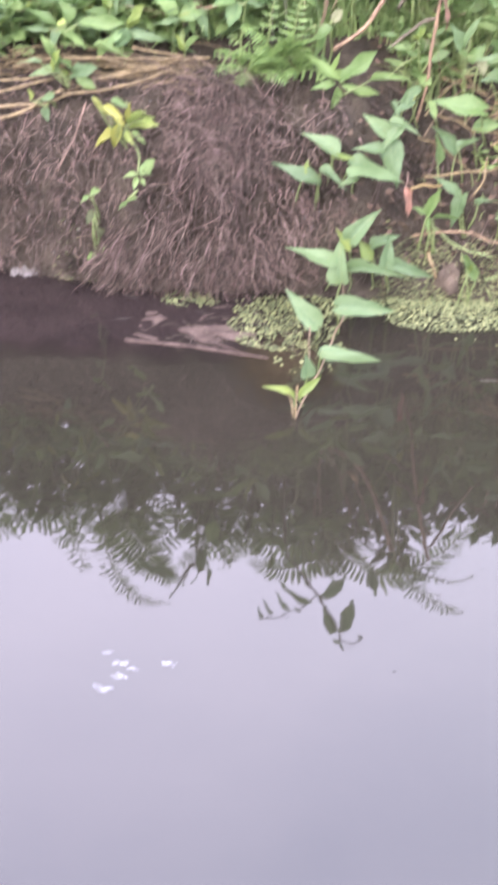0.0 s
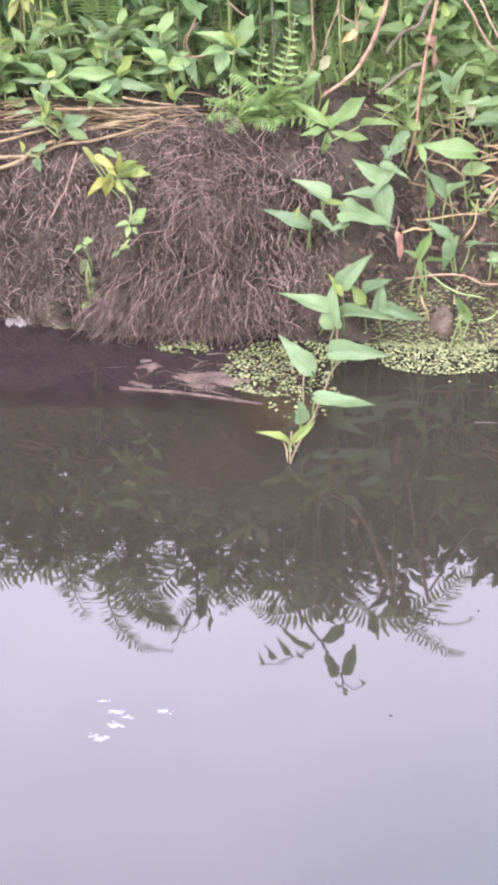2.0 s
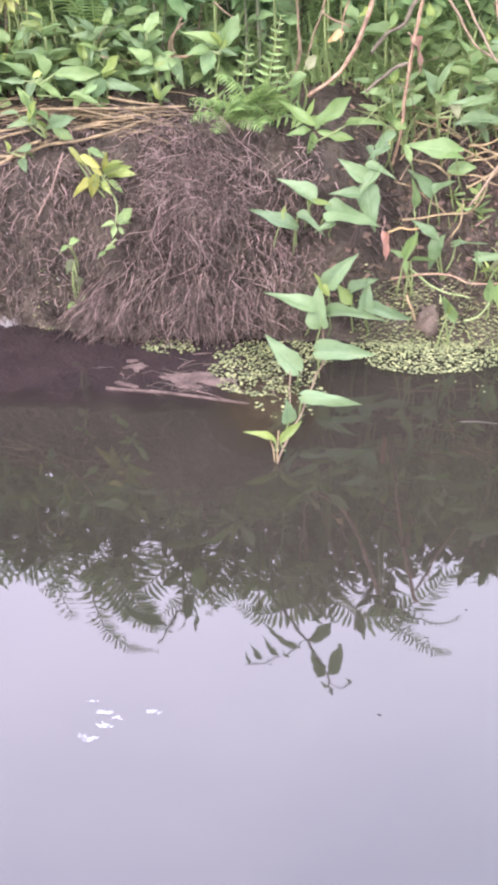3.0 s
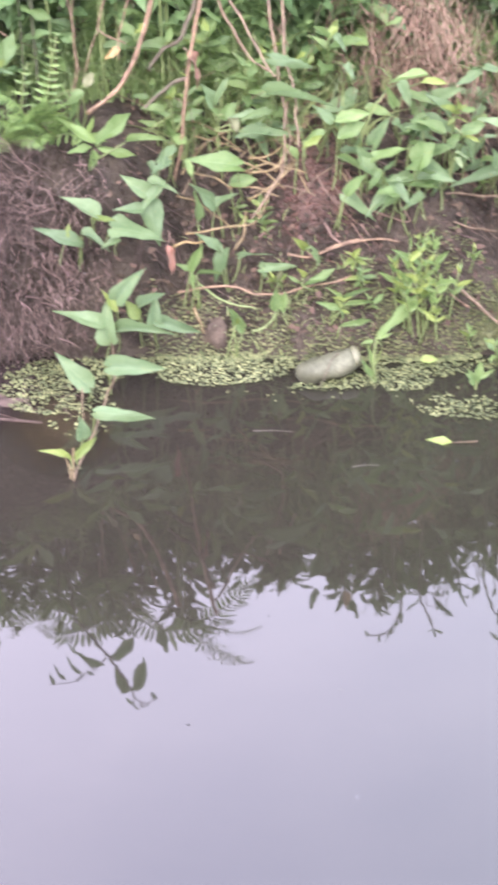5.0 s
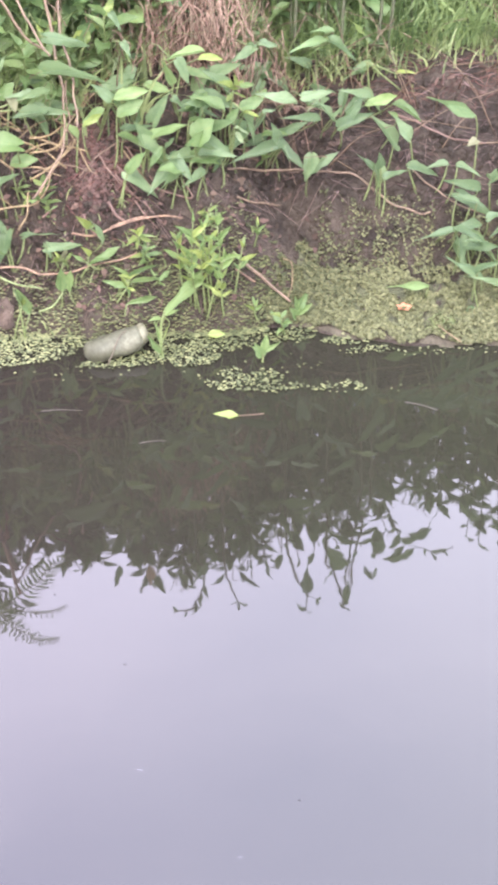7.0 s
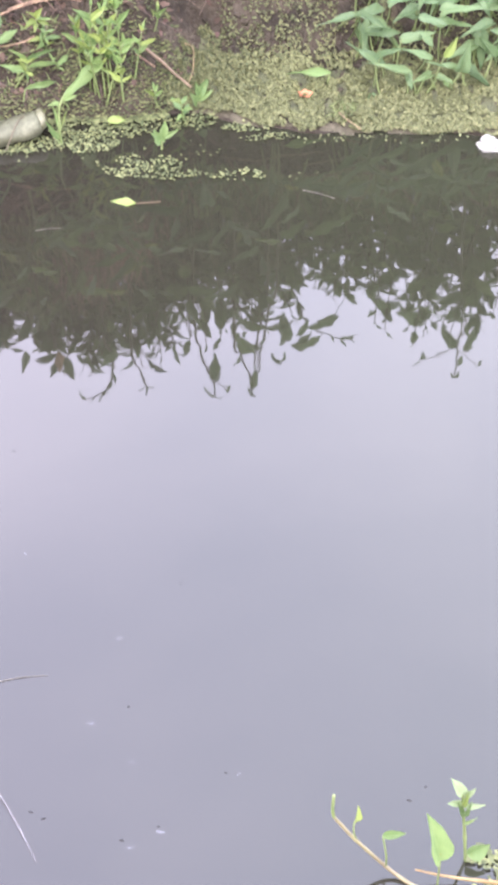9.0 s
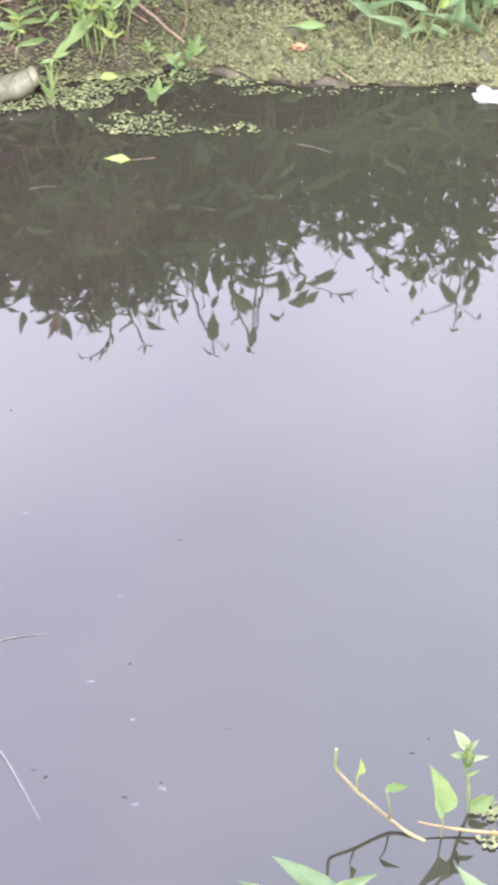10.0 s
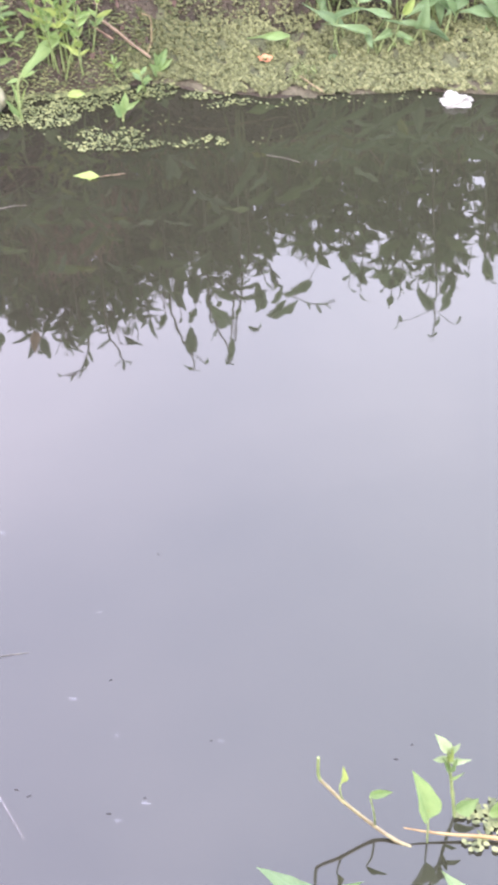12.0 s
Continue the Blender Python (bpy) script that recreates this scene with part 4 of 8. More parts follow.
leaf(p, "blue", (1.311, 3.360, 0.090), (1.317, 3.337, 0.165), 0.46)
leaf(p, "blue", (1.316, 3.360, 0.084), (1.391, 3.351, 0.046), 0.34)
leaf(p, "blue", (1.244, 3.360, 0.123), (1.177, 3.338, 0.165), 0.29)
leaf(p, "arrow", (1.134, 3.360, 0.131), (1.178, 3.340, 0.159), 0.31)
leaf(p, "young", (1.271, 3.360, 0.120), (1.295, 3.353, 0.169), 0.35)
leaf(p, "arrow", (1.261, 3.360, 0.075), (1.296, 3.348, 0.064), 0.42)
leaf(p, "lance", (1.295, 3.360, 0.045), (1.268, 3.357, 0.086), 0.31)
leaf(p, "arrow", (1.244, 3.360, 0.080), (1.202, 3.340, 0.077), 0.42)
leaf(p, "blue", (1.457, 3.360, 0.021), (1.344, 3.343, 0.008), 0.25)
leaf(p, "blue", (1.443, 3.360, 0.050), (1.381, 3.338, 0.064), 0.25)
leaf(p, "blue", (1.453, 3.360, 0.047), (1.502, 3.340, 0.044), 0.31)
leaf(p, "blue", (1.451, 3.360, 0.040), (1.448, 3.343, 0.085), 0.52)
leaf(p, "blue", (1.461, 3.360, 0.107), (1.392, 3.342, 0.136), 0.52)
leaf(p, "blue", (1.474, 3.360, 0.092), (1.428, 3.346, 0.158), 0.52)
leaf(p, "pale", (1.488, 3.360, 0.064), (1.456, 3.357, 0.119), 0.52)
leaf(p, "arrow", (1.375, 3.360, 0.116), (1.343, 3.345, 0.170), 0.42)
leaf(p, "arrow", (1.241, 3.360, 0.150), (1.213, 3.360, 0.188), 0.42)
leaf(p, "arrow", (1.505, 3.360, 0.010), (1.482, 3.356, -0.026), 0.42)
leaf(p, "blue", (1.540, 3.360, 0.045), (1.598, 3.341, 0.075), 0.35)
leaf(p, "blue", (1.547, 3.360, 0.097), (1.504, 3.359, 0.166), 0.47)
leaf(p, "blue", (1.542, 3.360, 0.019), (1.584, 3.358, -0.036), 0.42)
leaf(p, "arrow", (1.605, 3.360, 0.077), (1.657, 3.358, 0.099), 0.42)
leaf(p, "arrow", (1.628, 3.360, 0.035), (1.696, 3.338, 0.025), 0.36)
p = spinach("small limp spinach leaf on the mat", 1.124, 3.420)
leaf(p, "blue", (1.124, 3.370, 0.039), (1.123, 3.366, -0.001), 0.62)
p = spinach("drooping water spinach leaves at the edge of the clump", 1.135, 3.450)
leaf(p, "blue", (1.087, 3.400, 0.205), (0.995, 3.399, 0.184), 0.25)
leaf(p, "blue", (1.092, 3.400, 0.206), (1.154, 3.379, 0.183), 0.27)
leaf(p, "blue", (1.149, 3.400, 0.090), (1.055, 3.397, 0.153), 0.27)
leaf(p, "blue", (1.088, 3.400, 0.203), (1.083, 3.379, 0.226), 0.62)
leaf(p, "pale", (1.041, 3.400, 0.080), (0.952, 3.383, 0.106), 0.25)
leaf(p, "blue", (1.156, 3.400, 0.227), (1.213, 3.379, 0.259), 0.42)
leaf(p, "blue", (1.187, 3.400, 0.147), (1.250, 3.376, 0.174), 0.36)
leaf(p, "blue", (1.194, 3.400, 0.262), (1.247, 3.386, 0.292), 0.42)
leaf(p, "blue", (1.224, 3.400, 0.196), (1.279, 3.380, 0.190), 0.42)
# weeds on the bank's lip
p = sprig("pale green broad-leaved weed above the straw", (-0.643, 3.605, 0.517), (-0.654, 3.635))
leaf(p, "lance", (-0.649, 3.605, 0.522), (-0.709, 3.589, 0.561), 0.32, False)
leaf(p, "pale", (-0.622, 3.605, 0.522), (-0.634, 3.594, 0.574), 0.58, False)
stalk(p, (-0.622, 3.605, 0.522), (-0.643, 3.605, 0.506), 0.0017)
leaf(p, "lance", (-0.642, 3.605, 0.510), (-0.582, 3.587, 0.485), 0.36, False)
leaf(p, "arrow", (-0.647, 3.605, 0.505), (-0.666, 3.586, 0.464), 0.47, False)
stalk(p, (-0.647, 3.605, 0.505), (-0.643, 3.605, 0.511), 0.0017)
leaf(p, "lance", (-0.603, 3.605, 0.524), (-0.508, 3.603, 0.517), 0.26, False)
stalk(p, (-0.603, 3.605, 0.524), (-0.643, 3.605, 0.497), 0.0017)
leaf(p, "blue", (-0.667, 3.605, 0.510), (-0.735, 3.605, 0.522), 0.32, False)
stalk(p, (-0.667, 3.605, 0.510), (-0.643, 3.605, 0.505), 0.0017)
leaf(p, "lance", (-0.578, 3.605, 0.473), (-0.503, 3.580, 0.472), 0.25, False)
stalk(p, (-0.578, 3.605, 0.473), (-0.643, 3.605, 0.478), 0.0017)
leaf(p, "young", (-0.648, 3.605, 0.520), (-0.627, 3.597, 0.535), 0.53, False)
p = sprig("yellow-tipped leafy weed on the bank's lip", (-0.508, 3.615, 0.508), (-0.518, 3.645))
leaf(p, "young", (-0.507, 3.615, 0.512), (-0.462, 3.585, 0.567), 0.21, False)
leaf(p, "young", (-0.505, 3.615, 0.509), (-0.472, 3.601, 0.535), 0.23, False)
leaf(p, "blue", (-0.499, 3.615, 0.503), (-0.431, 3.590, 0.501), 0.38, False)
leaf(p, "oval", (-0.502, 3.615, 0.510), (-0.529, 3.601, 0.470), 0.53, False)
leaf(p, "oval", (-0.519, 3.615, 0.506), (-0.553, 3.596, 0.485), 0.53, False)
leaf(p, "lance", (-0.532, 3.615, 0.481), (-0.566, 3.610, 0.483), 0.53, False)
stalk(p, (-0.532, 3.615, 0.481), (-0.508, 3.615, 0.490), 0.0017)
p = sprig("light green weed with a bright crown", (-0.400, 3.610, 0.542), (-0.395, 3.640))
leaf(p, "lance", (-0.402, 3.610, 0.543), (-0.440, 3.584, 0.589), 0.42, False)
leaf(p, "pale", (-0.399, 3.610, 0.541), (-0.352, 3.594, 0.545), 0.53, False)
leaf(p, "blue", (-0.403, 3.610, 0.536), (-0.465, 3.588, 0.535), 0.36, False)
leaf(p, "arrow", (-0.362, 3.610, 0.546), (-0.339, 3.590, 0.504), 0.58, False)
stalk(p, (-0.362, 3.610, 0.546), (-0.400, 3.610, 0.523), 0.0017)
leaf(p, "pale", (-0.378, 3.610, 0.531), (-0.368, 3.608, 0.503), 0.53, False)
stalk(p, (-0.378, 3.610, 0.531), (-0.400, 3.610, 0.530), 0.0017)
leaf(p, "young", (-0.391, 3.610, 0.466), (-0.400, 3.587, 0.506), 0.32, False)
stalk(p, (-0.391, 3.610, 0.466), (-0.400, 3.610, 0.504), 0.0017)
leaf(p, "lance", (-0.389, 3.610, 0.466), (-0.361, 3.592, 0.506), 0.32, False)
stalk(p, (-0.389, 3.610, 0.466), (-0.400, 3.610, 0.504), 0.0017)
leaf(p, "young", (-0.402, 3.610, 0.541), (-0.380, 3.601, 0.553), 0.42, False)
p = sprig("tall pale weed with spreading pointed leaves", (-0.267, 3.610, 0.574), (-0.286, 3.640))
leaf(p, "lance", (-0.271, 3.610, 0.579), (-0.340, 3.584, 0.622), 0.32, False)
leaf(p, "pale", (-0.263, 3.610, 0.581), (-0.237, 3.596, 0.647), 0.48, False)
leaf(p, "young", (-0.267, 3.610, 0.579), (-0.286, 3.588, 0.622), 0.21, False)
leaf(p, "blue", (-0.265, 3.610, 0.568), (-0.229, 3.584, 0.570), 0.32, False)
leaf(p, "oval", (-0.284, 3.610, 0.570), (-0.303, 3.589, 0.528), 0.65, False)
stalk(p, (-0.284, 3.610, 0.570), (-0.267, 3.610, 0.565), 0.0017)
leaf(p, "oval", (-0.288, 3.610, 0.567), (-0.330, 3.582, 0.576), 0.42, False)
stalk(p, (-0.288, 3.610, 0.567), (-0.267, 3.610, 0.563), 0.0017)
leaf(p, "young", (-0.265, 3.610, 0.574), (-0.257, 3.598, 0.597), 0.42, False)
p = sprig("dull green weed in the shade of its neighbours", (-0.528, 3.670, 0.563), (-0.516, 3.700))
leaf(p, "arrow", (-0.528, 3.670, 0.568), (-0.574, 3.657, 0.588), 0.63, False)
leaf(p, "blue", (-0.526, 3.670, 0.573), (-0.496, 3.642, 0.617), 0.63, False)
leaf(p, "blue", (-0.541, 3.670, 0.561), (-0.529, 3.644, 0.529), 0.53, False)
stalk(p, (-0.541, 3.670, 0.561), (-0.528, 3.670, 0.557), 0.0017)
leaf(p, "arrow", (-0.566, 3.670, 0.599), (-0.586, 3.667, 0.629), 0.63, False)
stalk(p, (-0.566, 3.670, 0.599), (-0.528, 3.670, 0.537), 0.0017)
leaf(p, "blue", (-0.529, 3.670, 0.592), (-0.572, 3.666, 0.629), 0.38, False)
stalk(p, (-0.529, 3.670, 0.592), (-0.528, 3.670, 0.549), 0.0017)
leaf(p, "pale", (-0.522, 3.670, 0.561), (-0.538, 3.663, 0.554), 0.84, False)
leaf(p, "blue", (-0.490, 3.670, 0.556), (-0.465, 3.641, 0.574), 0.53, False)
stalk(p, (-0.490, 3.670, 0.556), (-0.528, 3.670, 0.544), 0.0017)
leaf(p, "arrow", (-0.512, 3.670, 0.548), (-0.494, 3.657, 0.529), 0.53, False)
stalk(p, (-0.512, 3.670, 0.548), (-0.528, 3.670, 0.552), 0.0017)
p = sprig("small dull weed behind the straw", (-0.662, 3.670, 0.588), (-0.657, 3.700))
leaf(p, "arrow", (-0.663, 3.670, 0.596), (-0.665, 3.661, 0.558), 0.63, False)
leaf(p, "arrow", (-0.658, 3.670, 0.593), (-0.628, 3.655, 0.584), 0.53, False)
leaf(p, "oval", (-0.670, 3.670, 0.590), (-0.693, 3.658, 0.573), 0.53, False)
leaf(p, "young", (-0.675, 3.670, 0.605), (-0.628, 3.659, 0.606), 0.23, False)
stalk(p, (-0.675, 3.670, 0.605), (-0.662, 3.670, 0.577), 0.0017)
leaf(p, "young", (-0.628, 3.670, 0.614), (-0.669, 3.652, 0.642), 0.21, False)
stalk(p, (-0.628, 3.670, 0.614), (-0.662, 3.670, 0.566), 0.0017)
leaf(p, "oval", (-0.635, 3.670, 0.590), (-0.607, 3.652, 0.592), 0.53, False)
stalk(p, (-0.635, 3.670, 0.590), (-0.662, 3.670, 0.574), 0.0017)
p = sprig("grey-green weed against the tall grass", (-0.485, 3.710, 0.589), (-0.469, 3.740))
leaf(p, "pale", (-0.507, 3.710, 0.589), (-0.464, 3.690, 0.608), 0.44, False)
stalk(p, (-0.507, 3.710, 0.589), (-0.485, 3.710, 0.578), 0.0017)
leaf(p, "pale", (-0.467, 3.710, 0.601), (-0.414, 3.682, 0.630), 0.32, False)
stalk(p, (-0.467, 3.710, 0.601), (-0.485, 3.710, 0.578), 0.0017)
leaf(p, "blue", (-0.468, 3.710, 0.586), (-0.486, 3.684, 0.584), 0.63, False)
stalk(p, (-0.468, 3.710, 0.586), (-0.485, 3.710, 0.580), 0.0017)
leaf(p, "oval", (-0.489, 3.710, 0.574), (-0.471, 3.680, 0.562), 0.42, False)
stalk(p, (-0.489, 3.710, 0.574), (-0.485, 3.710, 0.581), 0.0017)
p = sprig("grey-green weed among the grass blades", (-0.426, 3.650, 0.567), (-0.419, 3.680))
leaf(p, "blue", (-0.430, 3.650, 0.564), (-0.426, 3.645, 0.599), 0.63, False)
leaf(p, "pale", (-0.416, 3.650, 0.573), (-0.379, 3.624, 0.604), 0.42, False)
leaf(p, "arrow", (-0.411, 3.650, 0.566), (-0.371, 3.621, 0.556), 0.42, False)
stalk(p, (-0.411, 3.650, 0.566), (-0.426, 3.650, 0.560), 0.0017)
p = sprig("yellowing weed at the top of the bank", (-0.691, 3.670, 0.666), (-0.674, 3.700))
leaf(p, "yellow", (-0.702, 3.670, 0.654), (-0.726, 3.653, 0.614), 0.44, False)
stalk(p, (-0.702, 3.670, 0.654), (-0.691, 3.670, 0.658), 0.0017)
leaf(p, "yellow", (-0.696, 3.670, 0.659), (-0.680, 3.649, 0.636), 0.44, False)
leaf(p, "yellow", (-0.686, 3.670, 0.671), (-0.712, 3.664, 0.650), 0.42, False)
leaf(p, "yellow", (-0.681, 3.670, 0.671), (-0.669, 3.645, 0.654), 0.42, False)
leaf(p, "yellow", (-0.697, 3.670, 0.673), (-0.724, 3.653, 0.656), 0.42, False)
p = sprig("pale weed growing through the straw", (-0.624, 3.565, 0.432), (-0.632, 3.595))
leaf(p, "blue", (-0.645, 3.565, 0.432), (-0.706, 3.563, 0.430), 0.42, False)
stalk(p, (-0.645, 3.565, 0.432), (-0.624, 3.565, 0.421), 0.0017)
leaf(p, "blue", (-0.615, 3.565, 0.432), (-0.556, 3.539, 0.450), 0.63, False)
leaf(p, "pale", (-0.614, 3.565, 0.437), (-0.633, 3.535, 0.478), 0.58, False)
leaf(p, "pale", (-0.608, 3.565, 0.427), (-0.566, 3.562, 0.403), 0.44, False)
stalk(p, (-0.608, 3.565, 0.427), (-0.624, 3.565, 0.424), 0.0017)
leaf(p, "young", (-0.652, 3.565, 0.437), (-0.638, 3.541, 0.493), 0.36, False)
stalk(p, (-0.652, 3.565, 0.437), (-0.624, 3.565, 0.417), 0.0017)
leaf(p, "blue", (-0.679, 3.565, 0.455), (-0.727, 3.553, 0.462), 0.32, False)
stalk(p, (-0.679, 3.565, 0.455), (-0.624, 3.565, 0.402), 0.0017)
leaf(p, "lance", (-0.659, 3.565, 0.473), (-0.671, 3.560, 0.514), 0.44, False)
stalk(p, (-0.659, 3.565, 0.473), (-0.624, 3.565, 0.404), 0.0017)
leaf(p, "lance", (-0.643, 3.565, 0.449), (-0.657, 3.556, 0.504), 0.32, False)
stalk(p, (-0.643, 3.565, 0.449), (-0.624, 3.565, 0.419), 0.0017)
leaf(p, "young", (-0.628, 3.565, 0.427), (-0.634, 3.542, 0.455), 0.53, False)
p = sprig("pale weed hanging below the straw", (-0.667, 3.550, 0.382), (-0.653, 3.580))
leaf(p, "blue", (-0.655, 3.550, 0.392), (-0.697, 3.549, 0.385), 0.65, False)
stalk(p, (-0.655, 3.550, 0.392), (-0.667, 3.550, 0.374), 0.0017)
leaf(p, "young", (-0.701, 3.550, 0.379), (-0.699, 3.532, 0.412), 0.42, False)
stalk(p, (-0.701, 3.550, 0.379), (-0.667, 3.550, 0.365), 0.0017)
leaf(p, "blue", (-0.676, 3.550, 0.362), (-0.671, 3.549, 0.332), 0.73, False)
stalk(p, (-0.676, 3.550, 0.362), (-0.667, 3.550, 0.371), 0.0017)
p = sprig("dull leafy weed behind the fern", (-0.172, 3.730, 0.599), (-0.163, 3.760))
leaf(p, "oval", (-0.124, 3.730, 0.601), (-0.224, 3.720, 0.612), 0.32, False)
stalk(p, (-0.124, 3.730, 0.601), (-0.172, 3.730, 0.575), 0.0017)
leaf(p, "oval", (-0.190, 3.730, 0.597), (-0.187, 3.704, 0.556), 0.42, False)
stalk(p, (-0.190, 3.730, 0.597), (-0.172, 3.730, 0.590), 0.0017)
leaf(p, "arrow", (-0.123, 3.730, 0.611), (-0.167, 3.701, 0.642), 0.53, False)
stalk(p, (-0.123, 3.730, 0.611), (-0.172, 3.730, 0.574), 0.0017)
leaf(p, "arrow", (-0.169, 3.730, 0.601), (-0.221, 3.715, 0.581), 0.42, False)
leaf(p, "oval", (-0.146, 3.730, 0.601), (-0.113, 3.700, 0.586), 0.53, False)
stalk(p, (-0.146, 3.730, 0.601), (-0.172, 3.730, 0.586), 0.0017)
p = sprig("light leaf beside the thick dry stem", (-0.102, 3.610, 0.509), (-0.109, 3.640))
leaf(p, "pale", (-0.095, 3.610, 0.519), (-0.150, 3.608, 0.484), 0.48, False)
leaf(p, "pale", (-0.111, 3.610, 0.504), (-0.131, 3.592, 0.464), 0.32, False)
p = sprig("pale seed-like leaf on a thin stalk", (-0.098, 3.630, 0.527), (-0.117, 3.660))
leaf(p, "cream", (-0.096, 3.630, 0.525), (-0.073, 3.624, 0.551), 0.65, False)
p = sprig("bright green lance-leaved rosette on the slope", (-0.077, 3.560, 0.426), (-0.081, 3.590))
leaf(p, "bright", (-0.078, 3.560, 0.426), (0.001, 3.542, 0.492), 0.28, False)
leaf(p, "bright", (-0.078, 3.560, 0.431), (-0.154, 3.555, 0.494), 0.23, False)
leaf(p, "bright", (-0.074, 3.560, 0.419), (0.003, 3.559, 0.412), 0.21, False)
leaf(p, "bright", (-0.085, 3.560, 0.423), (-0.131, 3.534, 0.428), 0.29, False)
leaf(p, "bright", (-0.083, 3.560, 0.417), (-0.090, 3.551, 0.367), 0.44, False)
leaf(p, "lance", (-0.017, 3.560, 0.431), (0.063, 3.531, 0.453), 0.23, False)
stalk(p, (-0.017, 3.560, 0.431), (-0.077, 3.560, 0.396), 0.0017)
p = sprig("arrow-leaved water spinach beside the hanging stem", (0.163, 3.580, 0.490), (0.179, 3.610))
leaf(p, "blue", (0.169, 3.580, 0.497), (0.190, 3.569, 0.565), 0.36, False)
leaf(p, "blue", (0.161, 3.580, 0.497), (0.133, 3.566, 0.556), 0.65, False)
leaf(p, "lance", (0.173, 3.580, 0.466), (0.200, 3.564, 0.505), 0.53, False)
stalk(p, (0.173, 3.580, 0.466), (0.163, 3.580, 0.477), 0.0017)
leaf(p, "lance", (0.171, 3.580, 0.468), (0.155, 3.561, 0.498), 0.63, False)
stalk(p, (0.171, 3.580, 0.468), (0.163, 3.580, 0.479), 0.0017)
leaf(p, "cream", (0.193, 3.580, 0.476), (0.211, 3.562, 0.445), 0.63, False)
stalk(p, (0.193, 3.580, 0.476), (0.163, 3.580, 0.474), 0.0017)
leaf(p, "blue", (0.253, 3.580, 0.473), (0.192, 3.563, 0.484), 0.32, False)
stalk(p, (0.253, 3.580, 0.473), (0.163, 3.580, 0.444), 0.0017)
leaf(p, "blue", (0.270, 3.580, 0.442), (0.200, 3.561, 0.438), 0.47, False)
stalk(p, (0.270, 3.580, 0.442), (0.163, 3.580, 0.440), 0.0017)
p = spinach("broad bright water spinach leaf on the slope", 0.131, 3.588)
leaf(p, "bigleaf", (0.205, 3.532, 0.385), (0.104, 3.526, 0.412), 0.42)
leaf(p, "blue", (0.079, 3.545, 0.423), (0.030, 3.537, 0.399), 0.52)
leaf(p, "blue", (0.028, 3.547, 0.391), (0.043, 3.523, 0.369), 0.52)
leaf(p, "lance", (0.099, 3.538, 0.399), (0.114, 3.525, 0.364), 0.42)
leaf(p, "blue", (0.161, 3.533, 0.298), (0.121, 3.520, 0.363), 0.64)
leaf(p, "blue", (0.161, 3.535, 0.302), (0.205, 3.535, 0.330), 0.52)
leaf(p, "lance", (0.123, 3.520, 0.268), (0.121, 3.509, 0.342), 0.31)
leaf(p, "lance", (0.190, 3.556, 0.335), (0.245, 3.542, 0.349), 0.52)
# creeping and hanging stems, reeds on the lip
vine("dry_reed", "golden-brown dry reed lying along the top of the bank", [(-0.794, 3.575, 0.348), (-0.746, 3.575, 0.355), (-0.676, 3.575, 0.361), (-0.627, 3.575, 0.383), (-0.533, 3.575, 0.398), (-0.451, 3.575, 0.425), (-0.408, 3.575, 0.443)], 0.0042, "straw")
vine("dry_reed", "golden-brown dry reed lying along the top of the bank", [(-0.637, 3.600, 0.451), (-0.510, 3.600, 0.451), (-0.394, 3.600, 0.454), (-0.341, 3.600, 0.458)], 0.0036, "straw")
vine("dry_reed", "golden-brown dry reed lying along the top of the bank", [(-0.784, 3.570, 0.324), (-0.711, 3.570, 0.350), (-0.683, 3.570, 0.375), (-0.635, 3.570, 0.394)], 0.0046, "straw")
vine("dry_reed", "golden-brown dry reed lying along the top of the bank", [(-0.565, 3.590, 0.458), (-0.492, 3.590, 0.438), (-0.438, 3.590, 0.443), (-0.411, 3.590, 0.433)], 0.0030, "straw")
vine("dry_reed", "golden-brown dry reed lying along the top of the bank", [(-0.782, 3.590, 0.376), (-0.722, 3.590, 0.391), (-0.662, 3.590, 0.410)], 0.0036, "straw")
vine("dry_reed", "golden-brown dry reed lying along the top of the bank", [(-0.569, 3.590, 0.413), (-0.510, 3.590, 0.426), (-0.438, 3.590, 0.436)], 0.0036, "straw")
vine("dry_reed", "golden-brown dry reed lying along the top of the bank", [(-0.641, 3.585, 0.378), (-0.580, 3.585, 0.408), (-0.510, 3.585, 0.423)], 0.0040, "straw")
vine("dry_reed", "golden-brown dry reed lying along the top of the bank", [(-0.745, 3.610, 0.426), (-0.674, 3.610, 0.444), (-0.626, 3.610, 0.457)], 0.0030, "straw")
vine("dry_reed", "golden-brown dry reed lying along the top of the bank", [(-0.498, 3.610, 0.471), (-0.441, 3.610, 0.461), (-0.395, 3.610, 0.456)], 0.0030, "straw")
vine("dry_reed", "golden-brown dry reed lying along the top of the bank", [(-0.782, 3.600, 0.399), (-0.711, 3.600, 0.404), (-0.675, 3.600, 0.414)], 0.0030, "straw")
vine("dry_cane", "thick pinkish dry stem leaning over the bank", [(0.060, 3.600, 0.767), (0.047, 3.600, 0.717), (0.036, 3.600, 0.677), (0.017, 3.600, 0.620), (-0.007, 3.600, 0.563), (-0.038, 3.600, 0.520), (-0.092, 3.600, 0.477)], 0.0056, "cane")
vine("dry_cane", "long reddish-brown stem hanging down the bank", [(0.149, 3.570, 0.777), (0.139, 3.570, 0.727), (0.132, 3.570, 0.688), (0.119, 3.570, 0.625), (0.110, 3.570, 0.567), (0.100, 3.570, 0.485), (0.094, 3.570, 0.412), (0.076, 3.570, 0.336)], 0.0044, "cane")
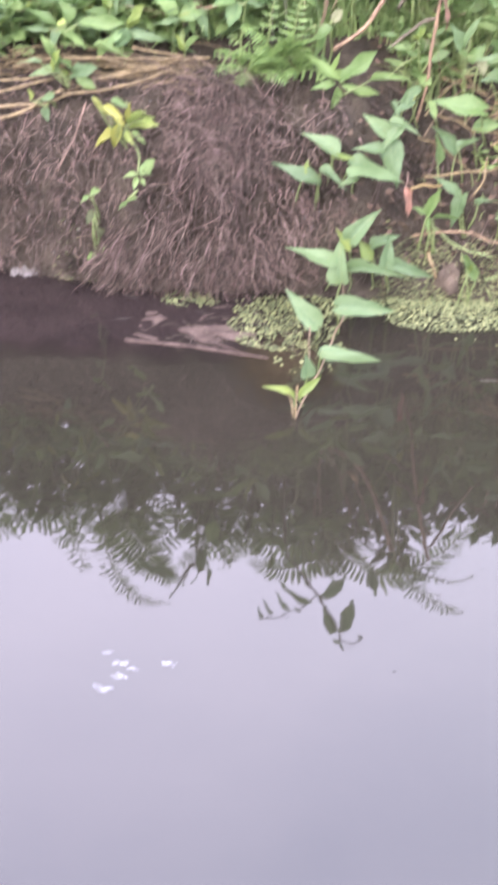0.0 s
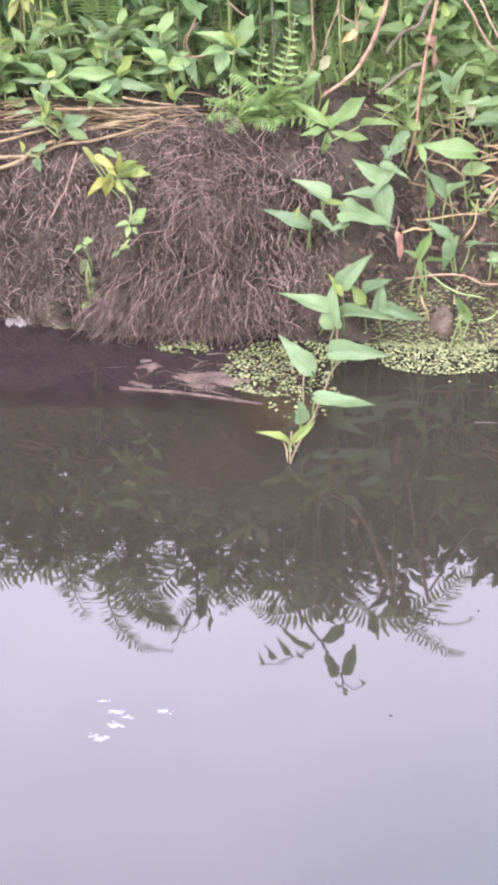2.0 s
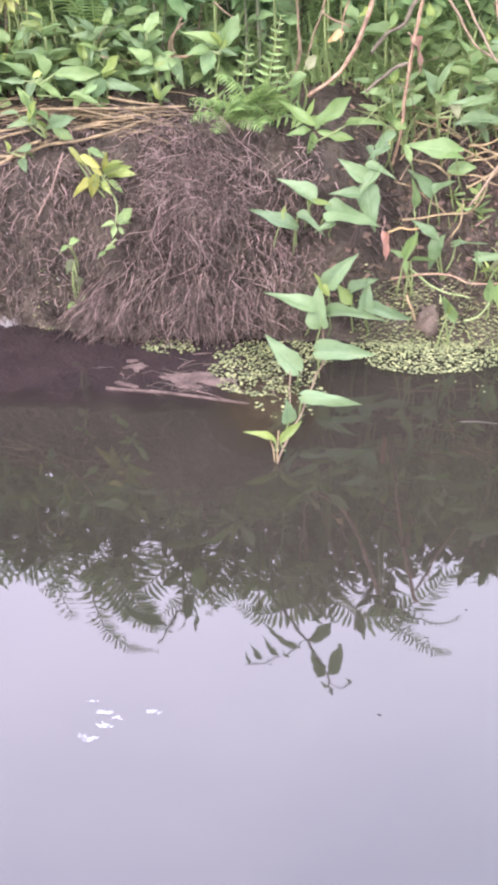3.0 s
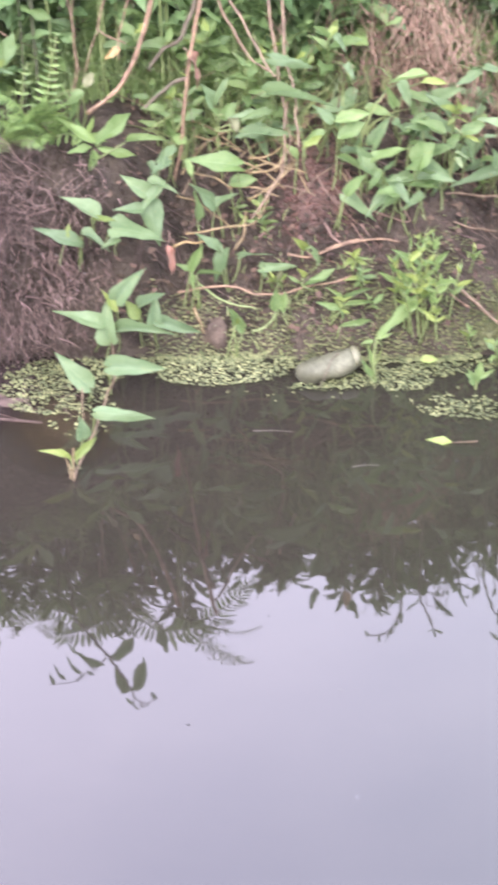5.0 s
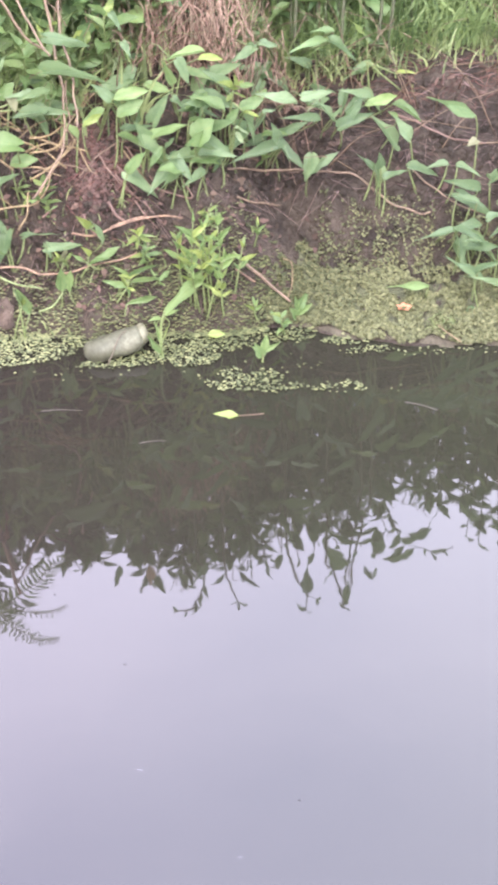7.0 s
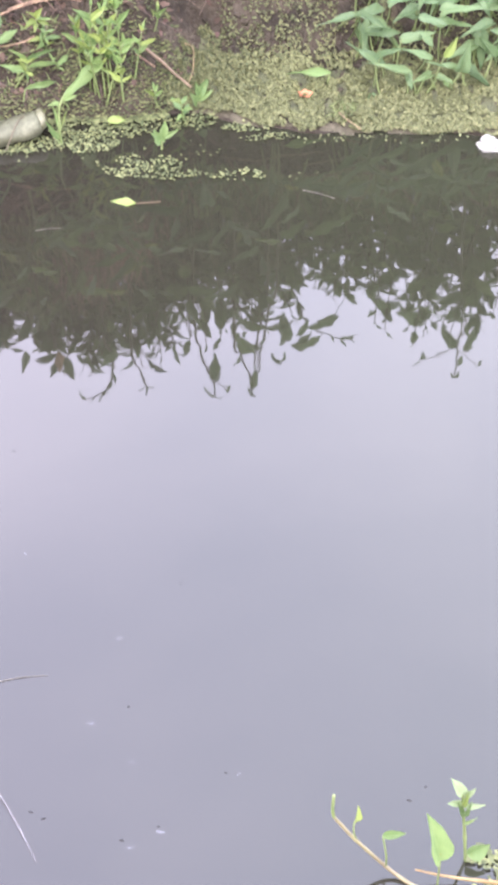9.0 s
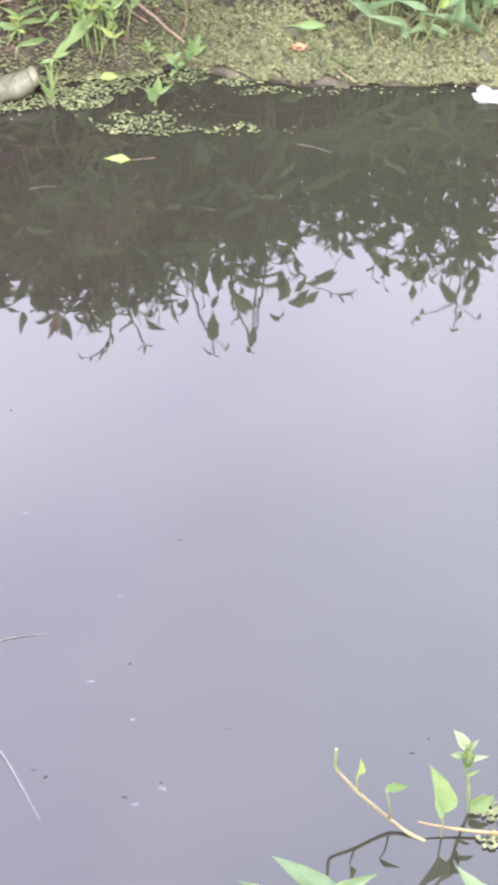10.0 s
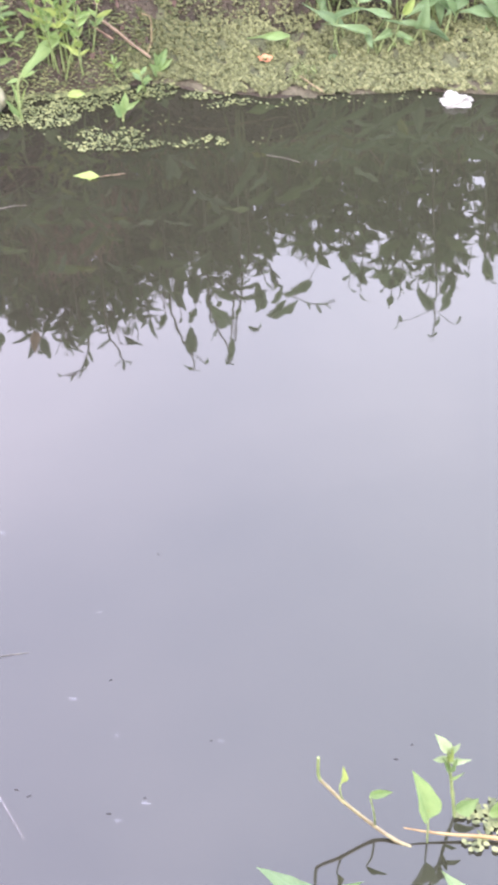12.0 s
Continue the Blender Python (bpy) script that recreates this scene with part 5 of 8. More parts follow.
vine("dry_cane", "thin tan stem with a withered leaf", [(0.015, 3.640, 0.743), (-0.003, 3.640, 0.692), (-0.013, 3.640, 0.663), (-0.024, 3.640, 0.622), (-0.026, 3.640, 0.576)], 0.0022, "cane")
vine("dead_branch", "grey forked dead branch", [(0.146, 3.630, 0.745), (0.129, 3.630, 0.694), (0.114, 3.630, 0.649), (0.098, 3.630, 0.616), (0.065, 3.630, 0.597), (0.048, 3.630, 0.573), (0.035, 3.630, 0.553)], 0.0052, "grey")
vine("dead_branch", "grey dead branch pointing into the grass", [(0.110, 3.600, 0.546), (0.088, 3.600, 0.541), (0.060, 3.600, 0.520), (0.020, 3.600, 0.489)], 0.0046, "grey")
vine("dry_cane", "brown stem leaning in the greenery", [(0.148, 3.600, 0.755), (0.173, 3.600, 0.705), (0.195, 3.600, 0.659), (0.219, 3.600, 0.613), (0.245, 3.600, 0.578), (0.270, 3.600, 0.557)], 0.0034, "tan")
vine("dry_cane", "thin dry stalk among the greenery", [(-0.109, 3.680, 0.730), (-0.112, 3.680, 0.678), (-0.116, 3.680, 0.608), (-0.109, 3.680, 0.536), (-0.123, 3.680, 0.476)], 0.0022, "tan")
vine("dry_cane", "thin dry stalk among the greenery", [(-0.125, 3.680, 0.730), (-0.121, 3.680, 0.678), (-0.113, 3.680, 0.584), (-0.117, 3.680, 0.524), (-0.128, 3.680, 0.476)], 0.0022, "tan")
vine("dry_cane", "thin dry stalk among the greenery", [(-0.041, 3.680, 0.729), (-0.053, 3.680, 0.678), (-0.067, 3.680, 0.619), (-0.088, 3.680, 0.566), (-0.100, 3.680, 0.524)], 0.0022, "tan")
vine("dry_cane", "thin dry stalk among the greenery", [(-0.065, 3.680, 0.625), (-0.031, 3.680, 0.602), (0.003, 3.680, 0.584)], 0.0022, "tan")
vine("dry_cane", "thin dry stalk among the greenery", [(-0.285, 3.680, 0.646), (-0.235, 3.680, 0.608)], 0.0022, "tan")
vine("dry_cane", "thin dry stalk among the greenery", [(-0.364, 3.680, 0.525), (-0.368, 3.680, 0.567), (-0.342, 3.680, 0.627)], 0.0022, "tan")
vine("dry_cane", "thin dry stalk among the greenery", [(-0.375, 3.680, 0.537), (-0.371, 3.680, 0.573), (-0.343, 3.680, 0.603)], 0.0022, "tan")
vine("broken_stalk", "short pinkish broken stalk", [(-0.378, 3.680, 0.530), (-0.352, 3.680, 0.530), (-0.327, 3.680, 0.535)], 0.0040, "cane")
vine("dry_cane", "long tan stem bending down through the leaves", [(0.278, 3.680, 0.695), (0.282, 3.661, 0.650), (0.286, 3.642, 0.598), (0.292, 3.623, 0.558), (0.297, 3.604, 0.518), (0.305, 3.585, 0.465), (0.305, 3.566, 0.419), (0.299, 3.547, 0.372), (0.279, 3.528, 0.338), (0.257, 3.509, 0.317), (0.229, 3.490, 0.285)], 0.0032, "tan")
vine("dry_cane", "long tan stem bending down through the leaves", [(0.306, 3.680, 0.694), (0.306, 3.648, 0.653), (0.306, 3.617, 0.583), (0.319, 3.585, 0.542), (0.324, 3.553, 0.501), (0.325, 3.522, 0.467), (0.328, 3.490, 0.438)], 0.0027, "tan")
vine("dry_cane", "long tan stem bending down through the leaves", [(0.197, 3.680, 0.687), (0.221, 3.633, 0.651), (0.239, 3.585, 0.628), (0.257, 3.538, 0.604), (0.279, 3.490, 0.587)], 0.0029, "tan")
vine("dry_cane", "long tan stem bending down through the leaves", [(0.313, 3.680, 0.487), (0.312, 3.617, 0.452), (0.313, 3.553, 0.430), (0.305, 3.490, 0.427)], 0.0022, "tan")
vine("creeping_vine", "thin golden runner in the tangle on the slope", [(0.114, 3.668, 0.434), (0.158, 3.647, 0.416), (0.190, 3.626, 0.399), (0.217, 3.607, 0.381)], 0.0024, "gold")
vine("creeping_vine", "thin golden runner in the tangle on the slope", [(0.123, 3.639, 0.406), (0.167, 3.626, 0.397), (0.212, 3.607, 0.382)], 0.0024, "gold")
vine("creeping_vine", "thin golden runner in the tangle on the slope", [(0.136, 3.655, 0.423), (0.180, 3.641, 0.412), (0.227, 3.642, 0.418)], 0.0019, "gold")
vine("creeping_vine", "thin golden runner in the tangle on the slope", [(0.233, 3.595, 0.372), (0.268, 3.595, 0.375), (0.298, 3.608, 0.388), (0.308, 3.624, 0.406)], 0.0026, "gold")
vine("creeping_vine", "thin golden runner in the tangle on the slope", [(0.231, 3.571, 0.346), (0.271, 3.572, 0.352), (0.299, 3.586, 0.367), (0.305, 3.616, 0.397)], 0.0027, "gold")
vine("creeping_vine", "thin golden runner in the tangle on the slope", [(0.194, 3.552, 0.326), (0.162, 3.571, 0.342), (0.117, 3.581, 0.348)], 0.0027, "gold")
vine("creeping_vine", "thin golden runner in the tangle on the slope", [(0.220, 3.576, 0.351), (0.267, 3.584, 0.364), (0.300, 3.573, 0.354)], 0.0022, "gold")
vine("creeping_vine", "thin golden runner in the tangle on the slope", [(0.234, 3.600, 0.377), (0.300, 3.578, 0.358), (0.351, 3.566, 0.350)], 0.0022, "gold")
vine("creeping_vine", "thin golden runner in the tangle on the slope", [(0.227, 3.537, 0.306), (0.274, 3.550, 0.329), (0.311, 3.573, 0.354), (0.330, 3.588, 0.371)], 0.0027, "gold")
vine("creeping_vine", "thin golden runner in the tangle on the slope", [(0.241, 3.520, 0.276), (0.267, 3.538, 0.316), (0.287, 3.558, 0.337), (0.318, 3.585, 0.367)], 0.0027, "gold")
vine("creeping_vine", "thin golden runner in the tangle on the slope", [(0.195, 3.558, 0.330), (0.251, 3.547, 0.325), (0.290, 3.535, 0.313)], 0.0022, "gold")
vine("creeping_vine", "thin golden runner in the tangle on the slope", [(0.097, 3.517, 0.246), (0.166, 3.516, 0.254), (0.223, 3.514, 0.261), (0.253, 3.522, 0.280), (0.271, 3.538, 0.316)], 0.0026, "gold")
vine("creeping_vine", "thin golden runner in the tangle on the slope", [(0.197, 3.494, 0.215), (0.216, 3.504, 0.241), (0.222, 3.519, 0.271), (0.225, 3.528, 0.286)], 0.0021, "gold")
vine("creeping_vine", "golden looped creeping stem", [(0.072, 3.505, 0.220), (0.094, 3.514, 0.227), (0.113, 3.511, 0.227), (0.136, 3.513, 0.230)], 0.0027, "ochre")
vine("creeping_vine", "long tan runner above the duckweed", [(0.077, 3.477, 0.131), (0.147, 3.481, 0.140), (0.198, 3.477, 0.139), (0.239, 3.467, 0.126), (0.295, 3.462, 0.127), (0.342, 3.466, 0.140), (0.400, 3.467, 0.149), (0.435, 3.469, 0.161)], 0.0026, "cane")
vine("creeping_vine", "pinkish runner over the dark mud", [(0.306, 3.499, 0.199), (0.346, 3.493, 0.193), (0.393, 3.498, 0.209), (0.440, 3.500, 0.222), (0.498, 3.499, 0.227), (0.534, 3.494, 0.222)], 0.0027, "cane")
vine("creeping_vine", "green runner sloping down the mud", [(0.113, 3.487, 0.147), (0.146, 3.475, 0.128), (0.173, 3.465, 0.115), (0.201, 3.457, 0.105), (0.237, 3.451, 0.100)], 0.0026, "green")
vine("creeping_vine", "green stem curving out of the duckweed", [(0.226, 3.427, 0.056), (0.250, 3.431, 0.065), (0.270, 3.437, 0.082), (0.281, 3.448, 0.098)], 0.0024, "green")
vine("stick", "short tan stick poking out of the mud", [(0.109, 3.463, 0.101), (0.118, 3.447, 0.076), (0.128, 3.435, 0.054)], 0.0036, "gold")
vine("creeping_vine", "brown runner on the bare mud", [(0.639, 3.561, 0.296), (0.715, 3.616, 0.264), (0.793, 3.646, 0.243), (0.862, 3.621, 0.248), (0.907, 3.604, 0.248), (0.950, 3.570, 0.229), (0.993, 3.539, 0.201), (1.039, 3.522, 0.187), (1.063, 3.521, 0.189)], 0.0027, "tan")
vine("creeping_vine", "pinkish runner at the top of the mud", [(0.813, 3.865, 0.393), (0.863, 3.857, 0.402), (0.926, 3.858, 0.414)], 0.0027, "pink")
vine("creeping_vine", "pink runner slanting over bare mud", [(0.940, 3.838, 0.405), (0.949, 3.793, 0.385), (0.966, 3.752, 0.367), (0.978, 3.738, 0.360)], 0.0027, "pink")
vine("creeping_vine", "brown runner crossing the slope", [(1.024, 3.689, 0.340), (1.062, 3.664, 0.332), (1.099, 3.635, 0.319), (1.139, 3.619, 0.308), (1.197, 3.605, 0.304)], 0.0024, "pink")
vine("creeping_vine", "thin upright yellow stem", [(0.919, 4.164, 0.489), (0.919, 4.061, 0.466), (0.919, 4.004, 0.454), (0.922, 3.949, 0.442)], 0.0021, "gold")
vine("twig", "pale twig on the dark mud", [(0.654, 3.530, 0.246), (0.693, 3.550, 0.221), (0.756, 3.600, 0.185)], 0.0024, "tan")
vine("bare_root", "pink bare root at the dirt mound", [(0.379, 3.521, 0.254), (0.394, 3.510, 0.233), (0.414, 3.502, 0.220)], 0.0034, "pink")
vine("bare_root", "pink bare root at the dirt mound", [(0.247, 3.519, 0.228), (0.263, 3.523, 0.238), (0.274, 3.525, 0.248)], 0.0032, "pink")
vine("creeping_vine", "tan runner over the crumbling soil", [(0.383, 3.498, 0.208), (0.405, 3.500, 0.214), (0.446, 3.502, 0.226), (0.463, 3.500, 0.221)], 0.0024, "cane")
vine("creeping_vine", "thin pink runner below the clump", [(0.467, 3.529, 0.283), (0.512, 3.519, 0.266), (0.558, 3.511, 0.258), (0.539, 3.530, 0.291)], 0.0021, "pink")
vine("creeping_vine", "brown runner crossing the slope", [(1.037, 3.586, 0.261), (1.068, 3.556, 0.234), (1.111, 3.527, 0.213), (1.168, 3.501, 0.186)], 0.0021, "tan")
vine("twig", "pale twig lying on the mud at the waterline", [(0.657, 3.462, 0.130), (0.692, 3.452, 0.097), (0.726, 3.441, 0.067), (0.751, 3.428, 0.048)], 0.0040, "tan")
vine("twig", "thin twig lying on the mud", [(0.638, 3.448, 0.121), (0.661, 3.444, 0.104), (0.678, 3.441, 0.091)], 0.0022, "cane")
vine("creeping_vine", "thin yellow grass stalk on the mat", [(1.043, 3.318, 0.029), (1.061, 3.292, 0.022), (1.081, 3.268, 0.014)], 0.0018, "straw")
vine("creeping_vine", "thin looped stalk at the waterline", [(0.748, 3.503, 0.109), (0.767, 3.508, 0.095), (0.763, 3.471, 0.072), (0.746, 3.429, 0.049)], 0.0016, "straw")
vine("creeping_vine", "thin straw stalk below the clump", [(0.421, 3.576, 0.340), (0.441, 3.553, 0.318), (0.462, 3.536, 0.295)], 0.0020, "straw")
vine("creeping_vine", "thin curled tendril above the mud", [(0.803, 3.868, 0.394), (0.791, 3.870, 0.394), (0.798, 3.839, 0.380), (0.799, 3.802, 0.362)], 0.0020, "straw")
vine("dry_cane", "bare reddish stem standing against the mud", [(-0.574, 3.474, 0.412), (-0.599, 3.452, 0.349), (-0.638, 3.428, 0.280)], 0.0018, "pink")
# weeds and rosettes along the top of the bank
weed((0.219, 3.632, 0.519), 0.1, 7)
weed((0.154, 3.659, 0.570), 0.12, 7)
weed((0.085, 3.657, 0.562), 0.12, 7)
weed((0.404, 3.665, 0.559), 0.12, 7)
weed((-0.004, 3.670, 0.572), 0.12, 7)
weed((0.524, 3.693, 0.580), 0.1, 6)
weed((0.156, 3.666, 0.560), 0.12, 7)

# ---- ferns, shrubs and grass along the top of the bank ----
def frond_mesh(pairs, length, arch, width, name="frond", thick=1.0, material=FERN):
    """A fern frond: a curved rachis with tapering pinnae in two rows."""
    verts, faces = [], []
    line = [Vector((length * u * (1 - 0.25 * arch * u), 0, length * (0.55 * u - arch * u * u * 0.75))) for u in np.linspace(0, 1, 12)]
    add_tube(verts, faces, line, 0.0022, 0.0007, 4)
    for i in range(pairs):
        u = 0.18 + 0.80 * i / (pairs - 1)
        k = u * 11
        a = line[int(k)].lerp(line[min(11, int(k) + 1)], k - int(k))
        d = (line[min(11, int(k) + 1)] - line[int(k) if k < 11 else 10]).normalized()
        reach = width * math.sin(math.pi * min(1.0, (1.05 - u) * 0.95 + 0.02)) ** 0.8 * rng.uniform(0.85, 1.1)
        half = max(0.0018, 0.16 * length / pairs) * thick
        for side in (1, -1):
            out = (Vector((0, side, -0.12 + rng.uniform(-0.15, 0.1))) + d * 0.35).normalized() * reach
            n = len(verts)
            for w, h in ((0.0, 0.8), (0.35, 1.0), (0.7, 0.65), (1.0, 0.05)):
                m = a + out * w - Vector((0, 0, 0.25 * reach * w * w))
                verts += [tuple(m - d * half * h), tuple(m + Vector((0, 0, 0.3 * half * h))), tuple(m + d * half * h)]
            for r in range(3):
                for c in range(2):
                    q = n + r * 3 + c
                    faces.append((q, q + 1, q + 4, q + 3))
    return from_arrays(name, verts, faces, material)


FRONDS = [frond_mesh(26, 0.30, 0.62, 0.040), frond_mesh(30, 0.36, 0.80, 0.036), frond_mesh(22, 0.24, 0.50, 0.040), frond_mesh(28, 0.33, 0.90, 0.033)]
SPRAYS = [frond_mesh(15, 0.20, a, w, "frond", 1.6, YFERN) for a, w in ((0.7, 0.046), (0.9, 0.040), (0.55, 0.050))]


def fern(x, y, fronds, scale, spread=1.0, toward=-90.0, label="green fern with arching fronds on the bank's lip", lift=0.0, low=False):
    z = ground_z(x, y) - 0.005
    p = thing("fern", label, "fern", x, y, z, "ferns on the bank")
    for i in range(fronds):
        if low:
            place("frond", SPRAYS[rng.randrange(3)], p, Matrix.Translation((x, y, z)) @ pose(0, 0, 0, rng.uniform(-20, 20), rng.uniform(-62, -8), toward + 85 * (2 * i / (fronds - 1) - 1) + rng.uniform(-12, 12)) @ Matrix.Scale(scale * rng.uniform(0.8, 1.15), 4))
            continue
        turn = toward + spread * rng.uniform(-85, 85)
        place("frond", FRONDS[rng.randrange(4)], p, Matrix.Translation((x, y, z)) @ pose(0, 0, 0, rng.uniform(-20, 20), -rng.uniform(34, 52) - lift, turn) @ Matrix.Scale(scale * rng.uniform(0.75, 1.15), 4))


def shrub(x, y, height, leaves, lean=0.3, size=0.075, kinds=("oval", "oval", "lance"), label="leafy shrub shoot rising over the bank"):
    """A taller woody shoot with side twigs."""
    z = ground_z(x, y)
    p = thing("shrub_shoot", label, "shrub", x, y, z - 0.01, "shrubs on the bank")
    head = Vector((x + rng.uniform(-0.5, 0.5) * height * 0.5, y - lean * height, z + height))
    line = smooth_line([(x, y, z - 0.01), (x + (head.x - x) * 0.3, y - lean * height * 0.15, z + height * 0.55), tuple(head)], 7)
    verts, faces = [], []
    add_tube(verts, faces, [v - Vector((x, y, z - 0.01)) for v in line], 0.0035, 0.0012, 5, 0.15)
    place("stem", from_arrays("stem", verts, faces, STEM["bark"]), p, Matrix.Translation((x, y, z - 0.01)))
    turn = rng.uniform(0, 6.3)
    for i in range(leaves):
        u = 1 - 0.8 * i / leaves
        b = line[int(u * (len(line) - 1))]
        turn += 2.4
        d = Vector((math.cos(turn), math.sin(turn), rng.uniform(-0.35, 0.6) if i > 3 else rng.uniform(0.6, 1.6))).normalized()
        n = size * rng.uniform(0.55, 1.15) * (0.5 if i < 3 else 1)
        n *= 0.98 + 0.04 * rng.random()
        place("leaf", rng.choice(BLADES[rng.choice(kinds)]), p, along(b, b + d * n, (rng.uniform(-0.3, 0.3), -0.1, 1), rng.uniform(0.36, 0.52), 0.8))
    return p


def bent_frond(label, points, width, pairs, material=FERN, bare=0.32, slim=0.18):
    """One long fern frond along a curve."""
    x, y = points[0][0], points[0][1]
    z = ground_z(x, y) - 0.005
    p = thing("fern", label, "fern", x, y, z, "ferns on the bank")
    line = smooth_line([(x, y, z)] + points[1:], 8)
    verts, faces = [], []
    add_tube(verts, faces, [v - Vector((x, y, z)) for v in line], 0.0026 if slim > 0.2 else 0.0032, 0.0010, 5)
    place("rachis", from_arrays("rachis", verts, faces, STEM["green"]), p, Matrix.Translation((x, y, z)))
    verts, faces = [], []
    first = int(len(line) * bare)
    for i in range(pairs):
        u = i / (pairs - 1)
        k = first + u * (len(line) - 1.01 - first)
        q = line[int(k)].lerp(line[int(k) + 1], k - int(k))
        d = (line[int(k) + 1] - line[int(k)]).normalized()
        side = d.cross(Vector((0, -1, 0.2))).normalized()
        for s in (1, -1):
            out = (side * s + d * 0.45 + Vector((0, -0.25, -0.12))).normalized()
            crown_leaves(verts, faces, q - Vector((x, y, z)), out, width * (1.30 if slim < 0.2 else 1.05) * (1.05 - 0.8 * u) * rng.uniform(0.8, 1.15), slim, (0, -1, 0.3))
    place("pinnae", from_arrays("pinnae", verts, faces, material), p, Matrix.Translation((x, y, z)))


for x, y, n, s in ((-0.92, 3.72, 6, 1.2), (-0.78, 3.70, 5, 1.1), (-0.66, 3.74, 5, 1.15), (-0.54, 3.70, 5, 1.2), (-0.42, 3.74, 5, 1.2), (-0.30, 3.72, 5, 1.15), (-0.18, 3.74, 5, 1.15), (-0.06, 3.74, 5, 1.1), (0.06, 3.72, 4, 0.95), (0.16, 3.70, 4, 0.95), (0.26, 3.74, 4, 0.95), (0.36, 3.78, 4, 0.9)):
    fern(x, y + 0.05, n, s * 1.1, 0.9, lift=24)
for x, y, h, n in ((-0.95, 3.70, 0.36, 14), (-0.70, 3.76, 0.34, 14), (-0.40, 3.70, 0.36, 15), (-0.22, 3.70, 0.38, 15), (0.10, 3.74, 0.31, 14), (0.36, 3.74, 0.32, 14), (0.46, 3.74, 0.27, 16),
                   (0.56, 3.88, 0.39, 16), (0.66, 3.86, 0.41, 16), (0.74, 3.92, 0.45, 15), (0.82, 3.88, 0.46, 16), (0.90, 3.90, 0.45, 16), (0.98, 3.92, 0.40, 14), (1.10, 3.94, 0.32, 12), (1.22, 3.92, 0.34, 12),
                   (1.34, 3.88, 0.42, 16), (1.46, 3.86, 0.46, 16), (1.58, 3.88, 0.46, 16), (1.72, 3.88, 0.42, 14)):
    shrub(x, y, h, n)
    shrub(x + rng.uniform(0.03, 0.07), y + rng.uniform(0.02, 0.10), h * rng.uniform(0.85, 1.1), n + 6, 0.4)
    shrub(x + rng.uniform(-0.04, 0.02), y + rng.uniform(0.04, 0.14), h * rng.uniform(0.75, 0.95), n + 8, 0.45)


def crown_leaves(verts, faces, b, d, length, width, up):
    """One folded leaf blade of a crown."""
    m = along(b, b + d * length, up, width, 0.8)
    n = len(verts)
    for u, w in ((0.0, 0.04), (0.22, 0.46), (0.5, 0.46), (0.78, 0.24), (1.0, 0.01)):
        for y in (-w, 0.0, w):
            verts.append(tuple(m @ Vector((u, y, 0.25 * abs(y) - 0.18 * u * u))))
    for r in range(4):
        for c in range(2):
            q = n + r * 3 + c
            faces.append((q, q + 1, q + 4, q + 3))


def bush(x, y, height, leaves, lean, label="dense leafy bush behind the bank's lip"):
    z = ground_z(x, y)
    o = Vector((x, y, z - 0.01))
    p = thing("bush", label, "bush", *o, "bushes behind the bank")
    stems, sfaces, verts, faces = [], [], [], []
    for k in range(4):
        head = Vector((rng.uniform(-0.09, 0.09), -lean * height * rng.uniform(0.5, 1.2), height * rng.uniform(0.75, 1.05)))
        line = smooth_line([(0, 0, 0), (head.x * 0.4, head.y * 0.25, head.z * 0.55), tuple(head)], 6)
        add_tube(stems, sfaces, line, 0.0034, 0.0012, 4, 0.1)
        for i in range(5):
            q = line[-1 - rng.randrange(3)]
            add_tube(stems, sfaces, [q, q + Vector((rng.gauss(0, 0.018), rng.gauss(0, 0.01), rng.uniform(0.01, 0.035)))], 0.0012, 0.0008, 3)
        for i in range(leaves):
            u = 1 - 0.62 * (i / leaves) ** 1.1
            d = Vector((rng.gauss(0, 1), rng.gauss(-0.2, 1), rng.gauss(0.1, 0.5))).normalized()
            q = line[int(u * (len(line) - 1))]
            b = q + d * rng.uniform(0.002, 0.03)
            add_tube(stems, sfaces, [q, b + d * 0.004], 0.0011, 0.0007, 3)
            crown_leaves(verts, faces, b, d, rng.uniform(0.028, 0.070) * (0.6 if i < 3 else 1), rng.uniform(0.30, 0.46), (rng.uniform(-0.4, 0.4), -0.2, 1))
    place("stem", from_arrays("stem", stems, sfaces, STEM["bark"]), p, Matrix.Translation(o))
    place("crown", from_arrays("crown", verts, faces, CROWN), p, Matrix.Translation(o))


for i in range(17):
    bush(-1.0 + i * 0.085 + rng.uniform(-0.03, 0.03), rng.uniform(3.78, 3.86), rng.uniform(0.30, 0.42) * (0.84 if i > 11 else 0.98 if i > 6 else 0.88), 38, 0.25)
for i in range(11):
    bush(0.42 + i * 0.060 + rng.uniform(-0.03, 0.03), rng.uniform(3.93, 4.01), rng.uniform(0.43, 0.53) - 0.008 * max(0, i - 3) - 0.024 * max(0, 4 - i), 44 - 2 * max(0, i - 4), 0.3)
for i in range(9):
    bush(1.10 + i * 0.09 + rng.uniform(-0.03, 0.03), rng.uniform(3.95, 4.05), rng.uniform(0.40, 0.50) if i > 1 else 0.38, 30, 0.3)
